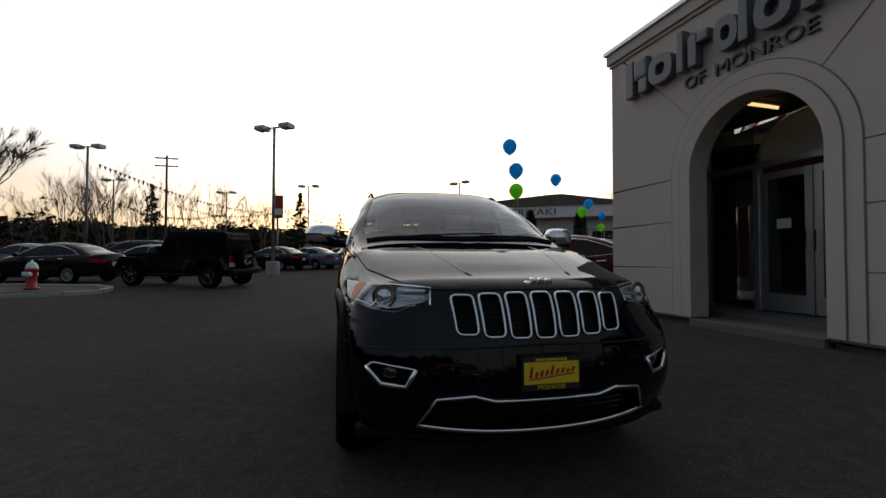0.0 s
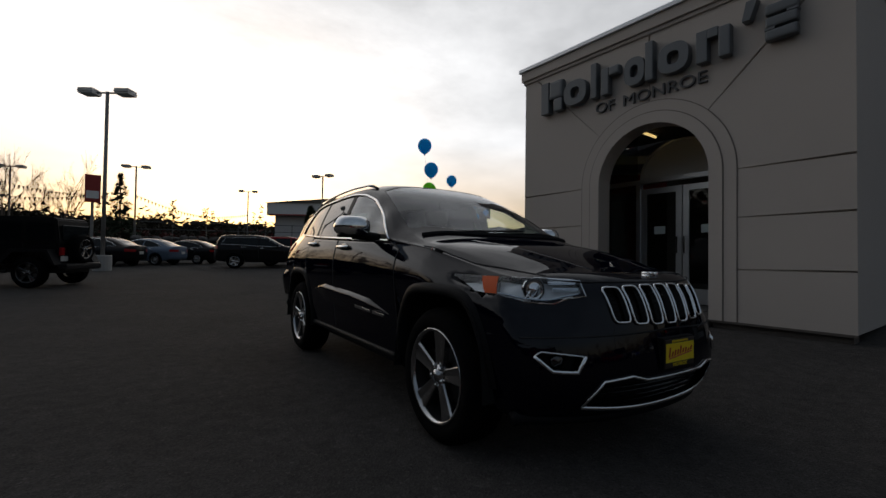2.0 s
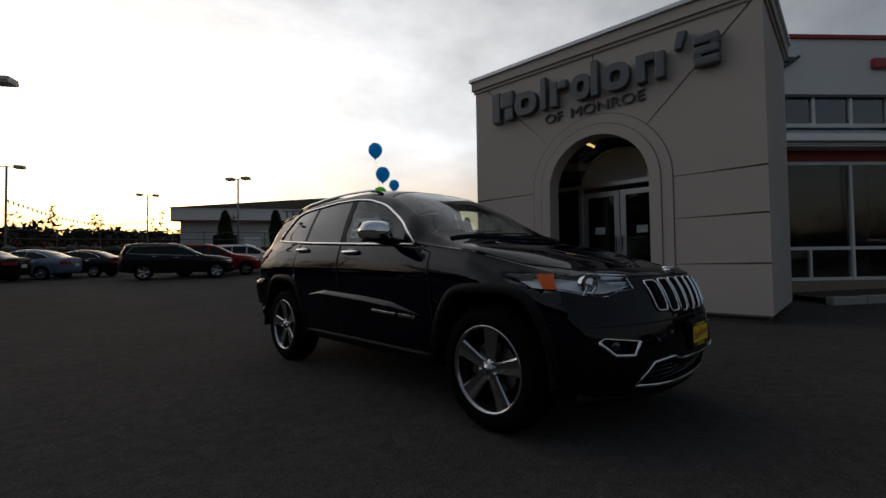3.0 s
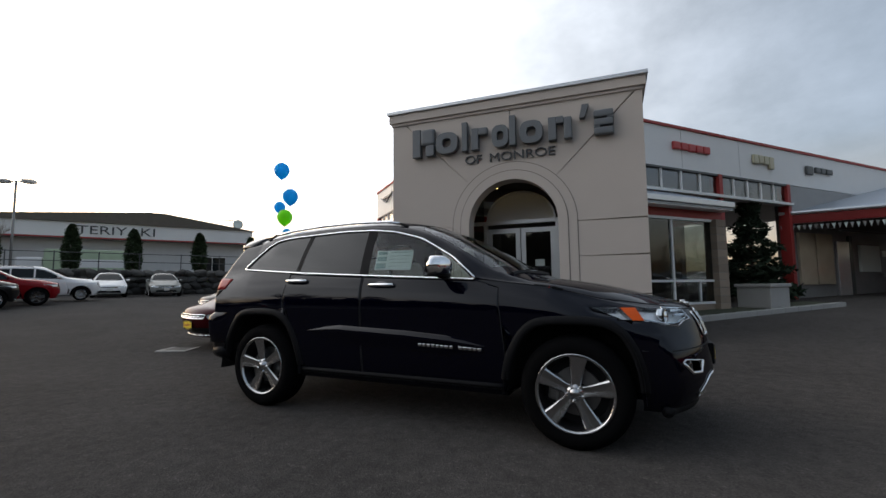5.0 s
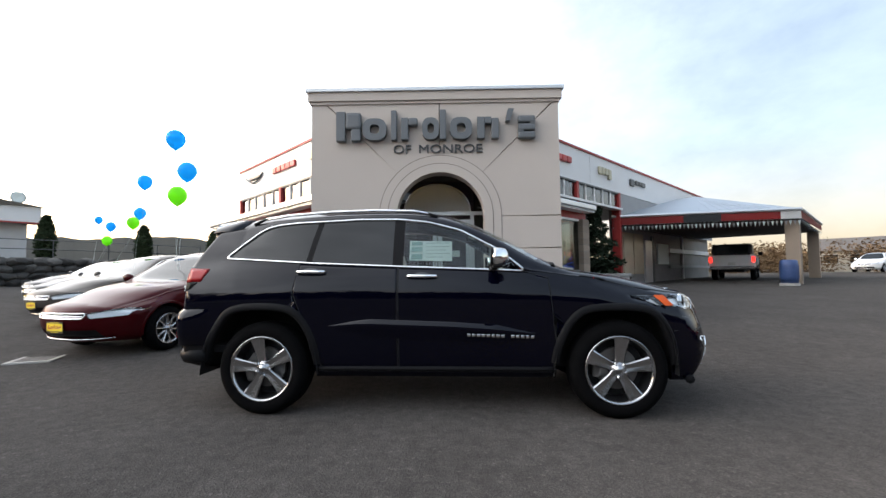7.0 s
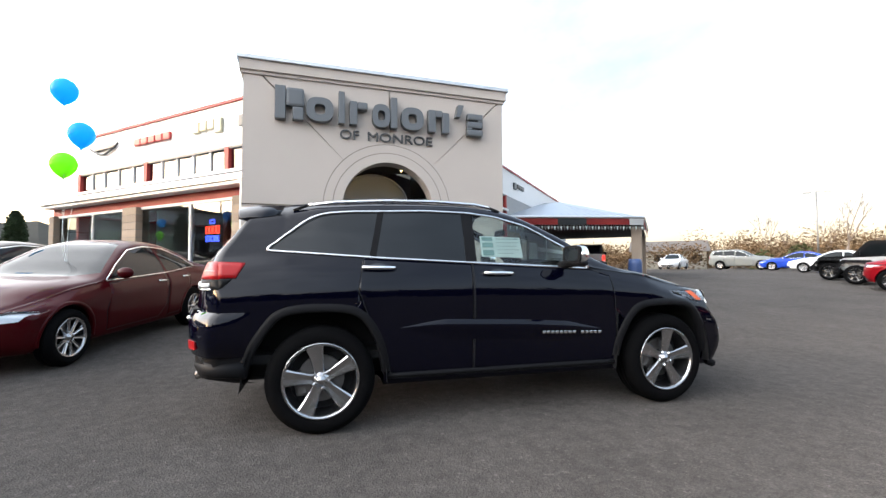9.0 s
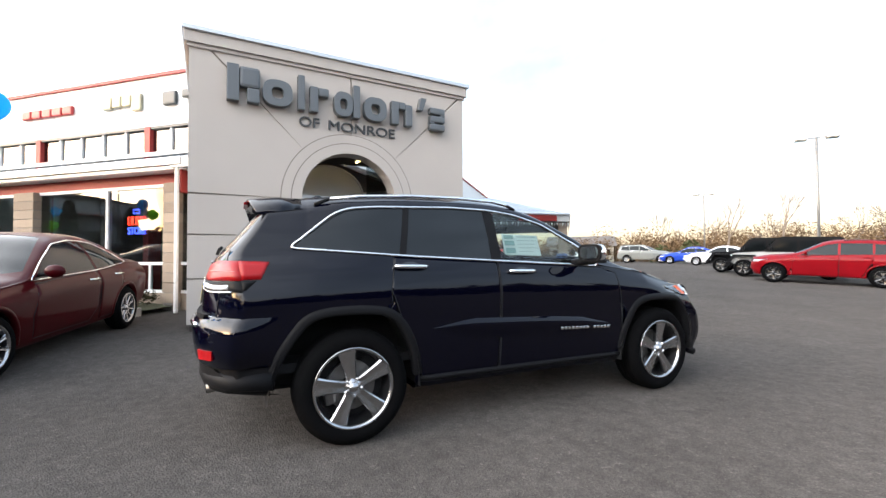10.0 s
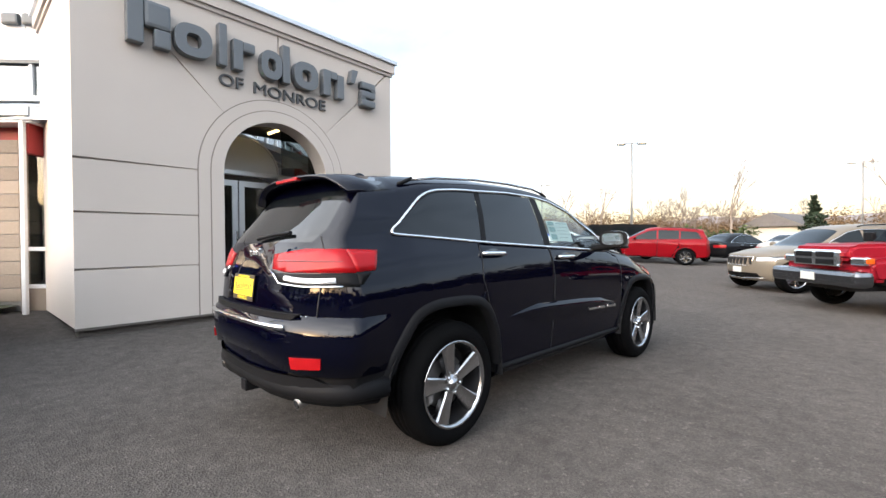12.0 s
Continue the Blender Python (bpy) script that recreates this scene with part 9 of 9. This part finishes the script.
def house(x, y, yaw, w, d, h, label):
    hm = Matrix.Translation((x, y, lot_height(x, y))) @ pose(0, 0, 0, 0, 0, yaw)
    t = empty("house", hm, label, "house", "houses beyond the lot")
    part("wall", boxes(((-w / 2, -d / 2, -0.3), (w / 2, d / 2, h))), HOUSE_WALL, t)
    rise = d * 0.28
    part("roof", prism(bmesh.new(), [(-d / 2 - 0.4, h), (d / 2 + 0.4, h), (0, h + rise)], w + 0.8, Matrix(((0, 0, 1, -w / 2 - 0.4), (1, 0, 0, 0), (0, 1, 0, 0), (0, 0, 0, 1)))), HOUSE_ROOF, t)
    part("gable", prism(bmesh.new(), [(-d / 2, h), (d / 2, h), (0, h + rise - 0.2)], w + 0.3, Matrix(((0, 0, 1, -w / 2 - 0.15), (1, 0, 0, 0), (0, 1, 0, 0), (0, 0, 0, 1)))), HOUSE_WALL, t)
    for k in range(4):
        x0 = -w / 2 + w * (k + 0.5) / 4
        for sgn in (-1, 1):
            win = part("window", boxes(((x0 - 0.55, sgn * (d / 2 + 0.02), h * 0.42), (x0 + 0.55, sgn * (d / 2 + 0.05), h * 0.82))), CAR_GLASS, t)
            part("window_frame", boxes(((x0 - 0.65, sgn * (d / 2 + 0.01), h * 0.82), (x0 + 0.65, sgn * (d / 2 + 0.07), h * 0.86)), ((x0 - 0.65, sgn * (d / 2 + 0.01), h * 0.38), (x0 + 0.65, sgn * (d / 2 + 0.07), h * 0.42))), WHITE_FRAME, win)
    for k in (-1, 1):
        part("window", boxes(((-w / 2 - 0.18, k * d / 4 - 0.5, h * 0.42), (-w / 2 - 0.152, k * d / 4 + 0.5, h * 0.85))), CAR_GLASS, t)
    return t


house(1.4, -41, 72, 5.0, 4.4, 2.2, "cream house with a dark gabled roof")
house(-10, -64, -8, 11, 5, 2.3, "cream house with a dark gabled roof")
house(40.5, -37.5, 45, 8, 5, 2.1, "cream house with a dark gabled roof")

# ---- woods, brush and hills ----
woods = bmesh.new()
red = bmesh.new()
for k in range(230):
    a = radians(rng.uniform(67, 132))
    d = rng.uniform(62, 100)
    x, y = d * math.cos(a), d * math.sin(a)
    z = lot_height(x, y)
    u = rng.random()
    if u < 0.16:
        spruce(woods, x, y, z, rng.uniform(5.5, 9.0), rng.uniform(1.6, 2.4), 170, 0.6, 0.02)
    else:
        crown(woods, x, y, z + rng.uniform(1.8, 3.2), rng.uniform(2.2, 3.6), rng.uniform(1.6, 3.0), 190, 0.55)
        if u > 0.62:
            crown(red, x * 0.93, y * 0.93, z + 1.6, 2.6, 1.8, 60, 0.6)
for k in range(220):
    a = radians(62 + 72 * k / 220)
    for d in (98, 103):
        crown(woods, d * math.cos(a), d * math.sin(a), 4.6, 3.0, 2.8, 110, 0.9, 4)
        crown(woods, d * math.cos(a), d * math.sin(a), 2.2, 2.8, 2.4, 90, 1.4, 3)
# unseen belt to the west, added to darken reflections in the car's side
for k in range(300):
    a = radians(128 + 122 * k / 300 + rng.uniform(-0.3, 0.3))
    d = rng.uniform(44, 54)
    crown(woods, d * math.cos(a), 4 + d * math.sin(a), rng.uniform(2.5, 7.0), rng.uniform(2.4, 3.6), rng.uniform(2.8, 4.6), 110, 1.2, 5)
obj("northern_woods", woods, WOODS, label="dark mixed wood along the northern edge, with an unseen western belt added for dark reflections", kind="stuff", category="woods")
obj("red_shrubs", red, RED_BUSH, label="dark reddish shrubs before the wood", kind="stuff", category="shrubs")
brush = bmesh.new()
for k in range(680):
    a = radians(rng.uniform(-114, -24))
    d = rng.uniform(48, 85)
    x, y = d * math.cos(a), d * math.sin(a)
    crown(brush, x, y, lot_height(x, y) + 1.2, rng.uniform(1.8, 3.2), rng.uniform(1.0, 2.4), 210, 0.28)
for k in range(240):
    a = radians(rng.uniform(-104, -46))
    d = rng.uniform(62, 92)
    x, y = d * math.cos(a), d * math.sin(a)
    crown(brush, x, y, lot_height(x, y) + rng.uniform(2.0, 3.4), rng.uniform(1.6, 2.8), rng.uniform(1.6, 3.0), 190, 0.26, 9)
obj("dry_brush", brush, BRUSH, label="tan dry brush along the southern edge", kind="stuff", category="brush")
green = bmesh.new()
for x, y in ((26.2, -38.0), (28.0, -37.0), (7.5, -34), (5.8, -35), (14, -38), (4.0, -33)):
    crown(green, x, y, lot_height(x, y) + 1.0, 1.7, 1.3, 260, 0.35)
obj("green_shrubs", green, leaf_material("green_shrub", (0.05, 0.065, 0.025)), label="round green shrubs beyond the southern row", kind="stuff", category="shrubs")
thicket = bmesh.new()
for k in range(84):
    a = radians(rng.choice((rng.uniform(-112, -50), rng.uniform(95, 126))))
    d = rng.uniform(50, 74)
    bare(thicket, (d * math.cos(a), d * math.sin(a), lot_height(d * math.cos(a), d * math.sin(a))), rng.uniform(8, 13) if a > 0 else rng.uniform(5, 8.5), 0.5, 4, 0.09, 3)
obj("bare_thicket", thicket, mat("grey_bark", (0.16, 0.125, 0.10), 0.95, grain=0.2), label="leafless trees standing beyond the lot", kind="stuff", category="woods")
for x, y, h in ((16.95, -38.2, 7.5), (20.5, -36.0, 6.5), (5.0, -38.0, 9.0), (11.0, -44.0, 7.0), (-6.0, -44.0, 9.5), (13.2, 43.5, 5.5)):
    bare_tree(x, y, h, "leafless tree beyond the lot", 4, 0.10)
conifer(-0.7, -37.5, 4.6, 1.5, "dark spruce beside the houses", n=1400, size=0.42, group="spruces")
conifer(-1.8, 60.0, 9.0, 2.6, "dark spruce behind the lot", n=1200, size=0.5, group="spruces")
conifer(-19.0, 62.0, 9.5, 2.6, "dark spruce behind the lot", n=1200, size=0.5, group="spruces")

HILL_DARK = mat("wooded_hill", (0.022, 0.022, 0.017), 1.0, grain=0.3, grain_scale=0.35, wear=0.3, wear_scale=0.03)
HILL_TAN = mat("haze_tinted_hill", (0.12, 0.095, 0.075), 1.0, grain=0.2, grain_scale=0.1, wear=0.2, wear_scale=0.02)
# distance haze is mixed into these two hill colours
HILL_BLUE = mat("haze_tinted_mountain", (0.20, 0.185, 0.19), 1.0, wear=0.2, wear_scale=0.004)


def ridge(name, az0, az1, dist, height, rough, seed, mt, label, n=220):
    """A line of hills with an uneven crest, as a strip of terrain."""
    bm = bmesh.new()
    rows = []
    for k in range(n + 1):
        a = radians(az0 + (az1 - az0) * k / n)
        h = height(math.degrees(a)) * (1 + rough * noise.fractal(Vector((k * 0.11 + seed, seed, 0)), 1.0, 2.0, 5)) + 0.006 * min(dist, 700) * rough * noise.noise(Vector((k * 0.9, seed, 3)))
        h = max(h, 0.5)
        rows.append([bm.verts.new((d * math.cos(a), d * math.sin(a), z)) for d, z in ((dist * 0.80, 0.0), (dist * 0.92, 0.62 * h), (dist, h), (dist * 1.12, h * 0.5))])
    for r0, r1 in zip(rows, rows[1:]):
        for i in range(3):
            bm.faces.new((r0[i], r1[i], r1[i + 1], r0[i + 1]))
    bmesh.ops.recalc_face_normals(bm, faces=bm.faces)
    return obj(name, bm, mt, label=label, kind="structure", category="hill")


ridge("hill_north", 20, 150, 420, curve([(20, 30), (34, 34), (48, 31), (62, 28), (78, 28), (92, 26), (110, 22), (150, 18)]), 0.18, 1.3, HILL_DARK, "dark wooded ridge to the north")
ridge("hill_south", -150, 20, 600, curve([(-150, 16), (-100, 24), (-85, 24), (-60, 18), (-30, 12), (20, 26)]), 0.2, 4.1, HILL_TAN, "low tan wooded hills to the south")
ridge("mountains", -110, -40, 2400, curve([(-110, 50), (-92, 105), (-80, 112), (-70, 80), (-55, 45), (-40, 30)]), 0.14, 8.8, HILL_BLUE, "mountains far to the south, pale from haze painted into their colour")
ridge("hill_west", 150, 212, 500, curve([(150, 14), (180, 20), (212, 16)]), 0.2, 6.0, HILL_DARK, "dark wooded hills to the west", 80)
